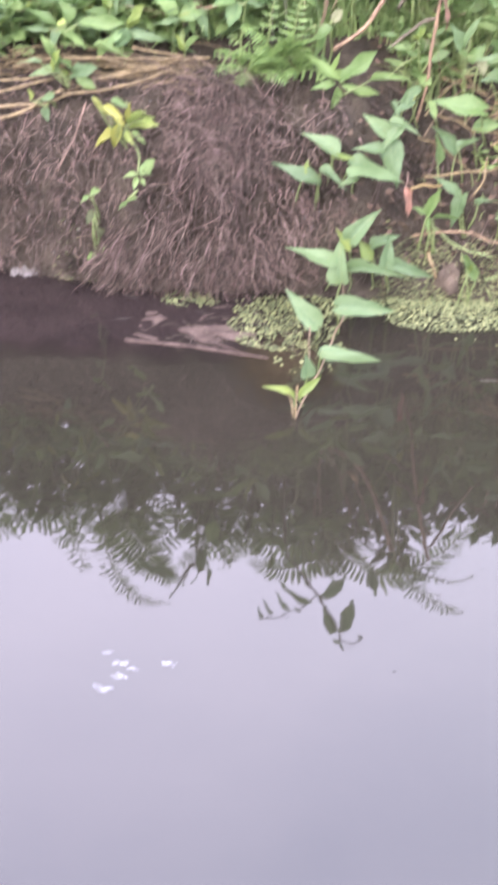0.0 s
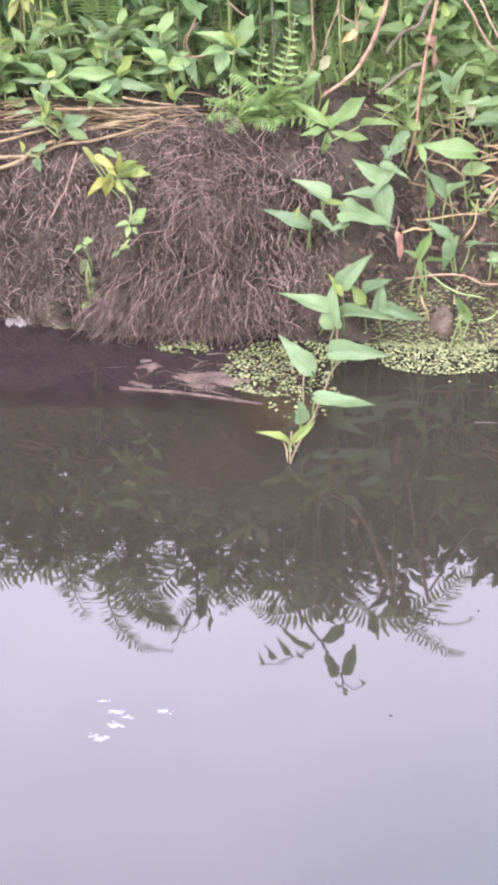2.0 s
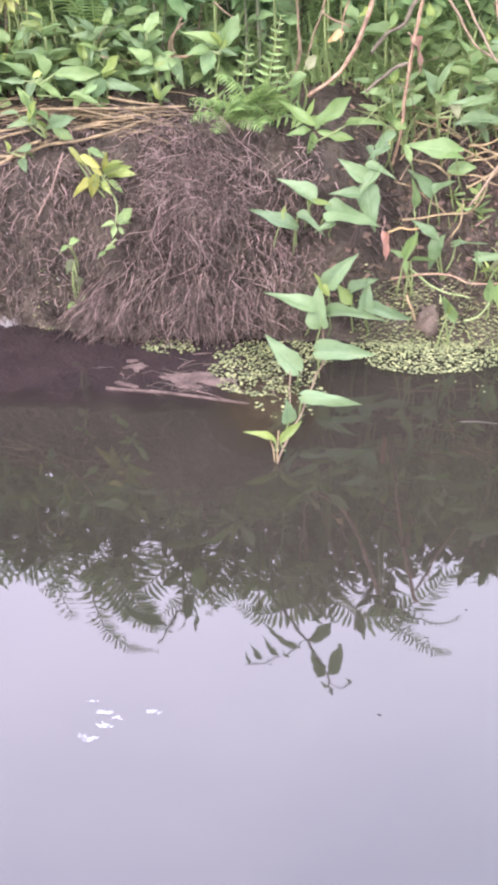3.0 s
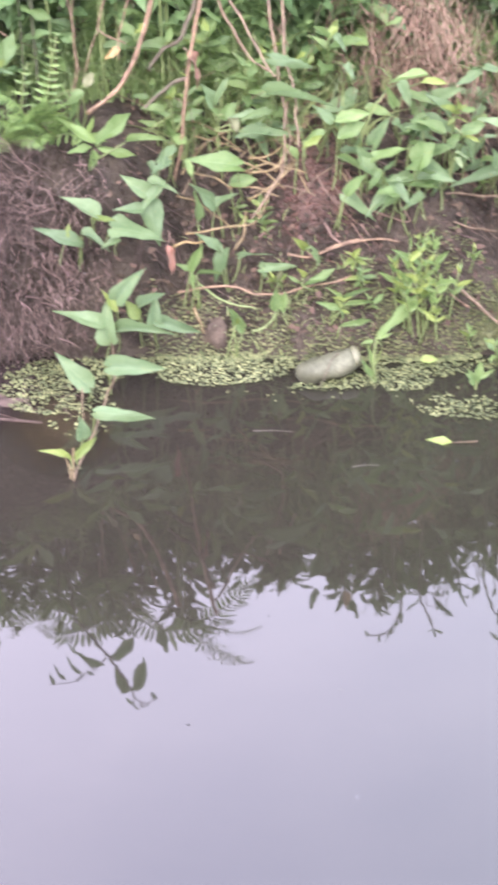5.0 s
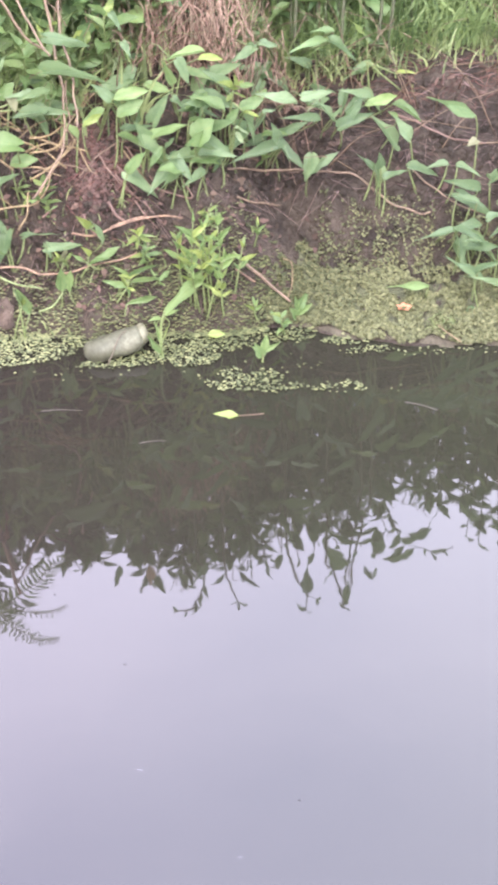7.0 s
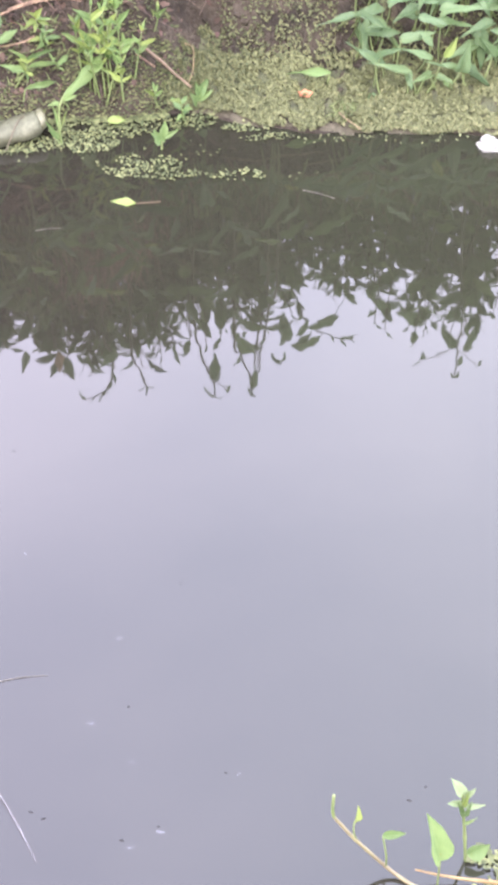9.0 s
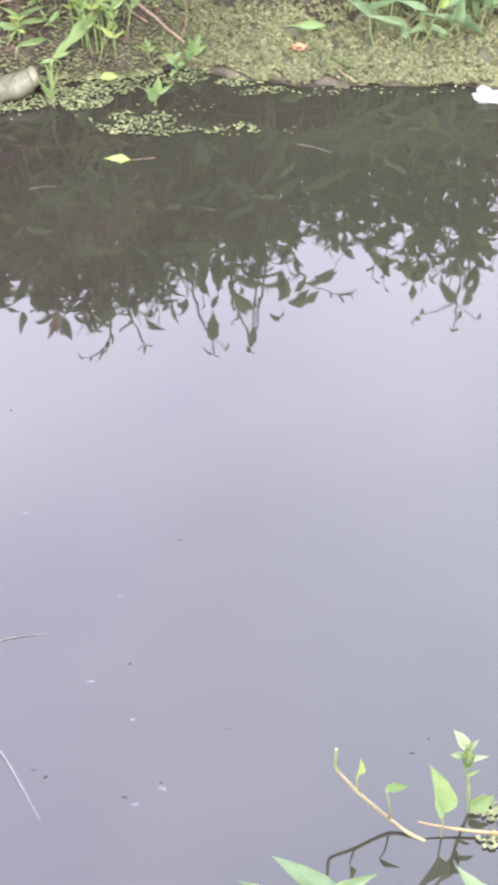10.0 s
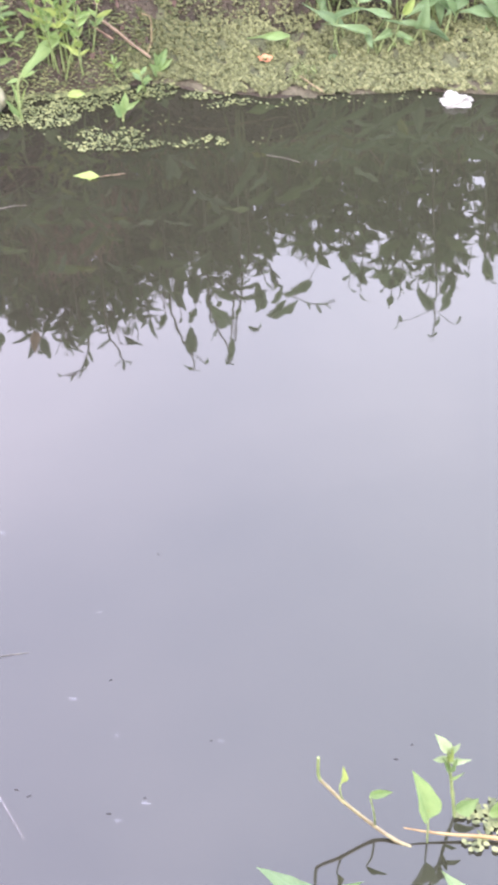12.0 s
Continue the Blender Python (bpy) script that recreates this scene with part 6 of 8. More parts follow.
def tall_shoot(label, root, stems, leaves):
    """A single shoot that stands above the rest, with a few broad leaves and small side buds."""
    o = Vector((*root, ground_z(*root) - 0.01))
    p = thing("shrub_shoot", label, "shrub", *o, "shrubs on the bank")
    verts, faces = [], []
    for k, points in enumerate(stems):
        line = smooth_line(([o] if k == 0 else []) + points, 6)
        add_tube(verts, faces, [v - o for v in line], 0.0042 if k == 0 else 0.0016, 0.0018 if k == 0 else 0.0010, 5, 0.15)
    place("stem", from_arrays("stem", verts, faces, STEM["bark"]), p, Matrix.Translation(o))
    for q, t2, w in leaves:
        place("leaf", BLADES["oval"][0], p, along(q, t2, (0.2, -1, 0.4), w, 0.8))


for i in range(17):
    bush(0.42 + i * 0.085 + rng.uniform(-0.03, 0.03), rng.uniform(4.12, 4.24), rng.uniform(0.44, 0.56) - 0.014 * max(0, i - 7), 44 if i < 8 else 32, 0.2)
# fronds and shoots that stand above the rest
bent_frond("tall fern frond arching over the weeds", [(-0.664, 3.730, 0), (-0.664, 3.700, 0.649), (-0.643, 3.700, 0.766), (-0.628, 3.700, 0.912), (-0.598, 3.700, 0.991), (-0.544, 3.700, 1.031), (-0.484, 3.700, 1.042)], 0.038, 30)
bent_frond("tall fern frond arching over the weeds", [(-0.755, 3.740, 0), (-0.755, 3.710, 0.658), (-0.729, 3.710, 0.758), (-0.717, 3.710, 0.852), (-0.692, 3.710, 0.948)], 0.060, 16)
bent_frond("tall fern frond arching over the weeds", [(-0.713, 3.750, 0), (-0.713, 3.720, 0.714), (-0.789, 3.720, 0.797), (-0.888, 3.720, 0.809), (-0.943, 3.720, 0.795)], 0.054, 20)
bent_frond("tall fern frond arching over the weeds", [(-0.612, 3.730, 0), (-0.612, 3.700, 0.681), (-0.585, 3.700, 0.782), (-0.541, 3.700, 0.867), (-0.503, 3.700, 0.927), (-0.456, 3.700, 0.956)], 0.066, 24)
bent_frond("tall fern frond arching over the weeds", [(-0.653, 3.760, 0), (-0.653, 3.730, 0.720), (-0.612, 3.730, 0.822), (-0.568, 3.730, 0.908), (-0.533, 3.730, 0.960), (-0.487, 3.730, 0.995)], 0.060, 22)
bent_frond("tall fern frond arching over the weeds", [(-0.287, 3.730, 0), (-0.287, 3.700, 0.692), (-0.339, 3.700, 0.811), (-0.403, 3.700, 0.878), (-0.458, 3.700, 0.914)], 0.060, 18)
bent_frond("tall fern frond arching over the weeds", [(-0.242, 3.750, 0), (-0.242, 3.720, 0.739), (-0.279, 3.720, 0.825), (-0.315, 3.720, 0.874), (-0.348, 3.720, 0.927)], 0.054, 14)
bent_frond("tall fern frond arching over the weeds", [(-0.058, 3.740, 0), (-0.058, 3.710, 0.679), (-0.113, 3.710, 0.797), (-0.182, 3.710, 0.853), (-0.258, 3.710, 0.855), (-0.333, 3.710, 0.818)], 0.066, 24)
bent_frond("tall fern frond arching over the weeds", [(-0.032, 3.760, 0), (-0.032, 3.730, 0.709), (-0.087, 3.730, 0.867), (-0.157, 3.730, 0.931), (-0.227, 3.730, 0.943), (-0.282, 3.730, 0.916)], 0.066, 24)
bent_frond("tall fern frond arching over the weeds", [(-0.165, 3.730, 0), (-0.165, 3.700, 0.673), (-0.208, 3.700, 0.774), (-0.264, 3.700, 0.830), (-0.327, 3.700, 0.871)], 0.060, 18)
bent_frond("tall fern frond arching over the weeds", [(-0.113, 3.750, 0), (-0.113, 3.720, 0.703), (-0.062, 3.720, 0.855), (-0.004, 3.720, 0.927), (0.065, 3.720, 0.946)], 0.060, 20)
bent_frond("tall fern frond arching over the weeds", [(-0.426, 3.760, 0), (-0.426, 3.730, 0.716), (-0.487, 3.730, 0.837), (-0.545, 3.730, 0.876), (-0.615, 3.730, 0.867)], 0.060, 18)
bent_frond("tall fern frond arching over the weeds", [(-0.788, 3.730, 0), (-0.788, 3.700, 0.668), (-0.839, 3.700, 0.770), (-0.886, 3.700, 0.822), (-0.930, 3.700, 0.840)], 0.054, 14)
bent_frond("tall fern frond arching over the weeds", [(-0.426, 3.770, 0), (-0.426, 3.740, 0.690), (-0.411, 3.740, 0.808), (-0.376, 3.740, 0.877), (-0.325, 3.740, 0.919)], 0.054, 16)
bent_frond("tall fern frond arching over the weeds", [(-0.236, 3.770, 0), (-0.236, 3.740, 0.720), (-0.191, 3.740, 0.855), (-0.136, 3.740, 0.915), (-0.074, 3.740, 0.931)], 0.060, 18)
bent_frond("tall fern frond arching over the weeds", [(-0.703, 3.770, 0), (-0.703, 3.740, 0.728), (-0.697, 3.740, 0.831), (-0.729, 3.740, 0.875), (-0.772, 3.740, 0.885)], 0.048, 14)
bent_frond("tall fern frond arching along the bank's top", [(-0.058, 3.730, 0), (-0.058, 3.700, 0.755), (0.003, 3.700, 0.899), (0.079, 3.700, 0.916), (0.146, 3.700, 0.883), (0.199, 3.700, 0.831), (0.236, 3.700, 0.786), (0.281, 3.700, 0.765)], 0.055, 26)
bent_frond("tall thin fern frond above the bank's lip", [(0.064, 3.710, 0), (0.064, 3.680, 0.805), (0.099, 3.680, 0.907), (0.148, 3.680, 0.967), (0.197, 3.680, 1.001), (0.240, 3.680, 1.009)], 0.036, 22)
bent_frond("tall thin fern frond above the bank's lip", [(0.078, 3.720, 0), (0.078, 3.690, 0.846), (0.147, 3.690, 0.910), (0.216, 3.690, 0.930), (0.260, 3.690, 0.911)], 0.022, 16)
tall_shoot("tall slender shrub shoot with a few broad leaves", (-0.193, 3.720), [[(-0.193, 3.660, 0.795), (-0.160, 3.660, 0.888), (-0.119, 3.660, 0.957), (-0.086, 3.660, 1.018), (-0.058, 3.660, 1.080), (-0.056, 3.660, 1.111)], [(-0.119, 3.660, 0.962), (-0.155, 3.660, 1.002), (-0.204, 3.660, 1.030), (-0.264, 3.660, 1.044)], [(-0.058, 3.660, 1.093), (-0.031, 3.660, 1.116), (0.000, 3.660, 1.099)]],
           [((-0.058, 3.660, 1.071), (-0.030, 3.650, 0.977), 0.33), ((-0.072, 3.660, 1.072), (-0.103, 3.650, 0.993), 0.27), ((-0.127, 3.660, 0.984), (-0.216, 3.650, 0.916), 0.22), ((-0.176, 3.660, 1.011), (-0.220, 3.650, 0.946), 0.19), ((-0.218, 3.660, 1.025), (-0.248, 3.650, 0.970), 0.19), ((-0.250, 3.660, 1.040), (-0.262, 3.650, 0.996), 0.23), ((-0.056, 3.660, 1.111), (-0.075, 3.650, 1.088), 0.39), ((-0.056, 3.660, 1.111), (-0.042, 3.650, 1.120), 0.39), ((0.000, 3.660, 1.099), (-0.016, 3.650, 1.080), 0.39), ((-0.155, 3.660, 1.016), (-0.168, 3.650, 0.991), 0.39), ((-0.113, 3.660, 0.966), (-0.049, 3.650, 0.897), 0.43), ((-0.550, 3.660, 0.857), (-0.450, 3.650, 0.920), 0.23), ((0.013, 3.660, 0.879), (0.030, 3.650, 0.940), 0.39)])
tall_shoot("thin twig hooked at its tip", (-0.407, 3.740), [[(-0.407, 3.680, 0.849), (-0.427, 3.680, 0.901), (-0.458, 3.680, 0.954), (-0.474, 3.680, 0.999)], [(-0.428, 3.680, 0.910), (-0.449, 3.680, 0.954)]],
           [((-0.474, 3.680, 0.990), (-0.479, 3.670, 1.000), 0.62), ((-0.458, 3.680, 0.954), (-0.437, 3.670, 0.949), 0.31), ((-0.380, 3.680, 0.900), (-0.382, 3.670, 0.952), 0.23)])
tall_shoot("short shrub shoot with a toothed row of leaves", (0.584, 3.780), [[(0.584, 3.720, 0.779), (0.605, 3.720, 0.850), (0.601, 3.720, 0.919), (0.572, 3.720, 0.973), (0.524, 3.720, 0.978)]],
           [((0.603, 3.720, 0.902), (0.613, 3.710, 0.941), 0.23), ((0.598, 3.720, 0.928), (0.588, 3.710, 0.972), 0.23), ((0.584, 3.720, 0.956), (0.568, 3.710, 0.993), 0.25), ((0.558, 3.720, 0.977), (0.547, 3.710, 0.998), 0.28), ((0.534, 3.720, 0.980), (0.520, 3.710, 0.956), 0.31), ((0.394, 3.720, 0.820), (0.384, 3.710, 0.890), 0.33), ((0.612, 3.720, 0.833), (0.575, 3.710, 0.900), 0.39)])
tall_shoot("thin shrub twig with a bud cluster", (0.655, 3.790), [[(0.655, 3.730, 0.828), (0.673, 3.730, 0.916), (0.696, 3.730, 0.976)]],
           [((0.692, 3.730, 0.968), (0.669, 3.720, 0.976), 0.31), ((0.696, 3.730, 0.972), (0.717, 3.720, 0.977), 0.31), ((0.693, 3.730, 0.975), (0.695, 3.720, 0.996), 0.31)])
tall_shoot("short shrub shoot ending in one broad leaf", (0.822, 3.860), [[(0.822, 3.800, 0.825), (0.836, 3.800, 0.914), (0.855, 3.800, 0.970), (0.877, 3.800, 1.026), (0.881, 3.800, 1.074)], [(0.877, 3.800, 1.026), (0.904, 3.800, 1.047), (0.910, 3.800, 1.066)]],
           [((0.878, 3.800, 1.026), (0.877, 3.790, 0.936), 0.34), ((0.881, 3.800, 1.070), (0.849, 3.790, 1.048), 0.31), ((0.881, 3.800, 1.074), (0.897, 3.790, 1.072), 0.31), ((0.907, 3.800, 1.058), (0.919, 3.790, 1.034), 0.31)])
tall_shoot("slender shrub shoot with a narrow tip leaf", (0.927, 3.860), [[(0.927, 3.800, 0.888), (0.944, 3.800, 0.943), (0.971, 3.800, 1.027), (0.980, 3.800, 1.077)], [(0.989, 3.800, 0.876), (0.991, 3.800, 1.020)]],
           [((0.975, 3.800, 1.058), (0.985, 3.790, 0.990), 0.28), ((0.980, 3.800, 1.073), (0.964, 3.790, 1.046), 0.31), ((0.979, 3.800, 1.069), (0.992, 3.790, 1.078), 0.31), ((0.944, 3.800, 0.952), (0.926, 3.790, 0.987), 0.23), ((1.059, 3.800, 0.954), (1.044, 3.790, 0.985), 0.31)])
tall_shoot("slender shrub shoot with arching paired leaves", (1.033, 3.860), [[(1.033, 3.800, 0.724), (1.016, 3.800, 0.783), (1.008, 3.800, 0.878), (0.997, 3.800, 0.948), (0.995, 3.800, 1.013)], [(1.143, 3.800, 0.891), (1.205, 3.800, 0.925), (1.257, 3.800, 0.918)]],
           [((1.011, 3.800, 0.840), (0.945, 3.790, 0.795), 0.22), ((1.011, 3.800, 0.840), (1.059, 3.790, 0.820), 0.22), ((1.008, 3.800, 0.869), (0.905, 3.790, 0.802), 0.20), ((1.008, 3.800, 0.869), (1.081, 3.790, 0.851), 0.20), ((0.978, 3.800, 0.950), (0.922, 3.790, 0.866), 0.39), ((1.085, 3.800, 0.939), (1.160, 3.790, 0.907), 0.31), ((1.116, 3.800, 0.871), (1.200, 3.790, 0.843), 0.39), ((0.999, 3.800, 0.934), (0.967, 3.790, 0.911), 0.31), ((1.205, 3.800, 0.925), (1.221, 3.790, 0.945), 0.23), ((1.234, 3.800, 0.923), (1.247, 3.790, 0.937), 0.23), ((1.182, 3.800, 0.912), (1.188, 3.790, 0.932), 0.23), ((1.043, 3.800, 0.926), (1.060, 3.790, 0.885), 0.31), ((1.086, 3.800, 0.903), (1.117, 3.790, 0.846), 0.31)])
tall_shoot("bare forked shrub shoot with small tip leaves", (1.508, 3.860), [[(1.508, 3.800, 0.721), (1.518, 3.800, 0.791), (1.528, 3.800, 0.898), (1.526, 3.800, 0.980), (1.526, 3.800, 1.082)], [(1.526, 3.800, 0.980), (1.481, 3.800, 0.996), (1.424, 3.800, 1.013)], [(1.530, 3.800, 0.986), (1.559, 3.800, 1.016), (1.588, 3.800, 1.039)], [(1.418, 3.800, 0.777), (1.426, 3.800, 0.848)]],
           [((1.517, 3.800, 0.980), (1.470, 3.790, 0.894), 0.31), ((1.542, 3.800, 0.986), (1.568, 3.790, 0.912), 0.35), ((1.424, 3.800, 1.013), (1.407, 3.790, 1.033), 0.31), ((1.430, 3.800, 1.010), (1.429, 3.790, 0.981), 0.39), ((1.588, 3.800, 1.039), (1.573, 3.790, 1.044), 0.39), ((1.588, 3.800, 1.039), (1.596, 3.790, 1.015), 0.31), ((1.526, 3.800, 1.082), (1.509, 3.790, 1.057), 0.39), ((1.526, 3.800, 1.082), (1.534, 3.790, 1.057), 0.39), ((1.526, 3.800, 1.035), (1.537, 3.790, 1.002), 0.31), ((1.415, 3.800, 0.881), (1.350, 3.790, 0.826), 0.39), ((1.475, 3.800, 0.882), (1.515, 3.790, 0.828), 0.39), ((1.400, 3.800, 0.888), (1.441, 3.790, 0.843), 0.39), ((1.529, 3.800, 0.899), (1.485, 3.790, 0.832), 0.23)])
tall_shoot("shrub shoot with broad hanging leaves", (1.008, 3.860), [[(1.008, 3.800, 0.717), (1.000, 3.800, 0.784), (0.987, 3.800, 0.923), (0.980, 3.800, 1.001)]],
           [((0.997, 3.800, 0.844), (0.932, 3.790, 0.798), 0.23), ((0.997, 3.800, 0.844), (1.053, 3.790, 0.828), 0.23), ((1.061, 3.800, 0.916), (1.050, 3.790, 0.823), 0.35), ((1.073, 3.800, 0.936), (1.130, 3.790, 0.893), 0.31), ((1.139, 3.800, 0.857), (1.191, 3.790, 0.832), 0.39), ((0.986, 3.800, 0.977), (0.966, 3.790, 0.984), 0.31), ((1.028, 3.800, 0.956), (1.055, 3.790, 0.980), 0.31)])
tall_shoot("shrub twig with small leaves over the water", (1.649, 3.860), [[(1.649, 3.800, 0.775), (1.652, 3.800, 0.846), (1.673, 3.800, 0.920)], [(1.614, 3.800, 0.805), (1.610, 3.800, 0.897)]],
           [((1.672, 3.800, 0.917), (1.647, 3.790, 0.830), 0.31), ((1.673, 3.800, 0.920), (1.688, 3.790, 0.919), 0.31), ((1.613, 3.800, 0.893), (1.595, 3.790, 0.863), 0.39), ((1.206, 3.800, 0.921), (1.246, 3.790, 0.916), 0.23), ((1.323, 3.800, 0.832), (1.260, 3.790, 0.773), 0.31), ((1.354, 3.800, 0.855), (1.395, 3.790, 0.819), 0.31)])
# small ferns on the lip
bent_frond("small light green fern at the lip of the bank", [(-0.176, 3.650, 0), (-0.176, 3.630, 0.462), (-0.169, 3.630, 0.520), (-0.159, 3.630, 0.574), (-0.145, 3.630, 0.635)], 0.040, 14, YFERN, 0.15, 0.27)
bent_frond("small light green fern at the lip of the bank", [(-0.228, 3.640, 0), (-0.228, 3.620, 0.446), (-0.223, 3.620, 0.501), (-0.216, 3.620, 0.554), (-0.205, 3.620, 0.579)], 0.036, 9, YFERN, 0.15, 0.27)
bent_frond("small light green fern at the lip of the bank", [(-0.235, 3.630, 0), (-0.235, 3.610, 0.435), (-0.200, 3.610, 0.478), (-0.160, 3.610, 0.492)], 0.036, 9, YFERN, 0.15, 0.27)
bent_frond("small light green fern at the lip of the bank", [(-0.095, 3.610, 0), (-0.095, 3.590, 0.440), (-0.143, 3.590, 0.438), (-0.202, 3.590, 0.426)], 0.042, 10, YFERN, 0.15, 0.27)
bent_frond("small light green fern at the lip of the bank", [(-0.247, 3.630, 0), (-0.247, 3.610, 0.429), (-0.277, 3.610, 0.478), (-0.299, 3.610, 0.500)], 0.034, 8, YFERN, 0.15, 0.27)
bent_frond("small light green fern at the lip of the bank", [(-0.258, 3.620, 0), (-0.258, 3.600, 0.429), (-0.298, 3.600, 0.453), (-0.330, 3.600, 0.461)], 0.034, 8, YFERN, 0.15, 0.27)
bent_frond("small light green fern at the lip of the bank", [(-0.252, 3.615, 0), (-0.252, 3.595, 0.423), (-0.294, 3.595, 0.419), (-0.332, 3.595, 0.406)], 0.030, 8, YFERN, 0.15, 0.27)
bent_frond("small light green fern at the lip of the bank", [(-0.229, 3.620, 0), (-0.229, 3.600, 0.441), (-0.257, 3.600, 0.465), (-0.279, 3.600, 0.465)], 0.032, 7, YFERN, 0.15, 0.27)
bent_frond("small light green fern at the lip of the bank", [(-0.217, 3.620, 0), (-0.217, 3.600, 0.448), (-0.177, 3.600, 0.460), (-0.120, 3.600, 0.460)], 0.034, 9, YFERN, 0.15, 0.27)
bent_frond("small light green fern at the lip of the bank", [(-0.202, 3.660, 0), (-0.202, 3.640, 0.443), (-0.144, 3.640, 0.504), (-0.103, 3.640, 0.514)], 0.032, 10, YFERN, 0.15, 0.27)
for x, y, n, k in ((-0.255, 3.595, 6, 0.62), (-0.205, 3.61, 7, 0.72), (-0.165, 3.60, 6, 0.60)):
    fern(x, y, n, k, 1.0, label="small light green fern at the lip of the bank", low=True)
for x, h in ((-0.12, 0.44), (-0.06, 0.47), (0.0, 0.47), (0.05, 0.45), (0.11, 0.38), (0.19, 0.35), (0.26, 0.36), (0.32, 0.38)):
    bush(x, rng.uniform(3.80, 3.84), h, 38, 0.25)
# fill between them
for i in range(16):
    x, y = rng.uniform(-1.0, -0.12), rng.uniform(3.74, 3.84)
    weed((x, y, ground_z(x, y) + rng.uniform(0.02, 0.07)), rng.uniform(0.06, 0.10), rng.randint(5, 8), ("arrow", "oval", "arrow"), rng.uniform(0.04, 0.07), top="", slim=0.9)
for i in range(7):
    x, y = rng.uniform(-1.05, -0.78), rng.uniform(3.60, 3.68)
    weed((x, y, ground_z(x, y) + rng.uniform(0.04, 0.10)), rng.uniform(0.07, 0.12), rng.randint(6, 9), ("lance", "blue", "pale"), rng.uniform(0.05, 0.075), slim=0.8)
for i in range(14):
    x, y = rng.uniform(0.0, 0.4), rng.uniform(3.62, 3.74)
    weed((x, y, ground_z(x, y) + rng.uniform(0.04, 0.12)), rng.uniform(0.07, 0.12), rng.randint(5, 8), ("lance", "lance", "pale"), rng.uniform(0.04, 0.07), slim=0.75)
for i in range(48):
    x, y = rng.uniform(-1.0, 0.5), rng.uniform(3.80, 4.15)
    weed((x, y, ground_z(x, y) + rng.uniform(0.08, 0.18)), rng.uniform(0.08, 0.16), rng.randint(6, 9), slim=0.72)
for i in range(22):
    x, y = rng.uniform(0.5, 1.8), rng.uniform(3.95, 4.3)
    weed((x, y, ground_z(x, y) + rng.uniform(0.06, 0.16)), rng.uniform(0.08, 0.16), rng.randint(6, 8))


def strands(name, label, category, material, count, start, path, r0, sides=3, kind="stuff"):
    verts, faces = [], []
    for i in range(count):
        line = path(*start())
        add_tube(verts, faces, line, r0 * rng.uniform(0.6, 1.3), r0 * 0.35, sides)
    return tagged(place(name, from_arrays(name, verts, faces, material)), label, category, kind=kind)


def blade_strip(verts, faces, line, width, side):
    n = len(verts)
    for i, p in enumerate(line):
        w = width * (1 - (i / (len(line) - 1)) ** 2) * 0.5 + 0.0003
        verts += [tuple(p - side * w), tuple(p + Vector((0, 0, -w * 0.5))), tuple(p + side * w)]
    for i in range(len(line) - 1):
        for k in (0, 1):
            q = n + i * 3 + k
            faces.append((q, q + 1, q + 4, q + 3))


def grass(label, count, spot, tall, width, material=GRASS):
    verts, faces = [], []
    for i in range(count):
        x, y = spot()
        h = tall * rng.uniform(0.5, 1.2)
        lean = Vector((rng.gauss(0, 0.5), rng.gauss(-0.25, 0.4), 0)) * h
        b = Vector((x, y, ground_z(x, y) - 0.005))
        line = [b + lean * u * u + Vector((0, 0, h * (u - 0.35 * u * u * lean.length / h))) for u in (0, 0.25, 0.5, 0.75, 1)]
        a = rng.uniform(0, 6.3)
        blade_strip(verts, faces, line, width * rng.uniform(0.6, 1.3), Vector((math.cos(a), math.sin(a) * 0.4, 0)))
    tagged(place("grass", from_arrays("grass", verts, faces, material)), label, "grass", kind="stuff")


grass("dark green grass behind the weeds", 2900, lambda: (rng.uniform(-1.2, 0.55), rng.uniform(3.72, 4.6)), 0.20, 0.008, LUSH)
grass("bright green grass at the top of the bare slope", 6000, lambda: (0.68 + 1.4 * rng.random(), 3.86 + 0.65 * rng.random() ** 1.5), 0.14, 0.0060, LUSH)
grass("tufts of bright grass on the upper slope", 420, lambda: (rng.choice((0.83, 0.92, 1.02, 1.13, 1.25, 1.4, 1.55)) + rng.gauss(0, 0.022), rng.gauss(3.84, 0.02)), 0.08, 0.005)
grass("fine green grass between the weeds", 1500, lambda: (rng.uniform(-1.05, 0.35), rng.uniform(3.72, 3.86)), 0.15, 0.0070, LUSH)
grass("sparse grass sprouting through the mat", 46, lambda: (rng.gauss(1.06, 0.02), rng.gauss(3.33, 0.012)), 0.04, 0.0035)
grass("low green grass and seedlings on the slope", 240, lambda: (rng.uniform(0.10, 0.70), rng.uniform(3.42, 3.56)), 0.035, 0.004)
grass("green grass standing in the creeping stems", 260, lambda: (rng.uniform(0.05, 0.5), rng.uniform(3.62, 3.8)), 0.16, 0.008)


# leaves deeper inside the clumps
p = spinach("inner leaves of the spinach clump on the upper slope", 0.60, 3.62)
fill(p, 0.42, 0.76, 0.31, 0.52, 0.045, 56, ("arrow", "blue", "blue", "pale"), (0.055, 0.095))
p = spinach("inner leaves of the spinach over the bare mud", 0.86, 3.62)
fill(p, 0.76, 0.98, 0.35, 0.44, 0.04, 14, ("arrow", "blue"), (0.05, 0.08))
p = spinach("inner leaves of the spinach by the dry stems", 0.36, 3.62)
fill(p, 0.22, 0.48, 0.40, 0.60, 0.04, 26, ("arrow", "arrow", "lance"), (0.05, 0.08))
p = spinach("inner leaves of the spinach by the drying mat", 1.28, 3.42)
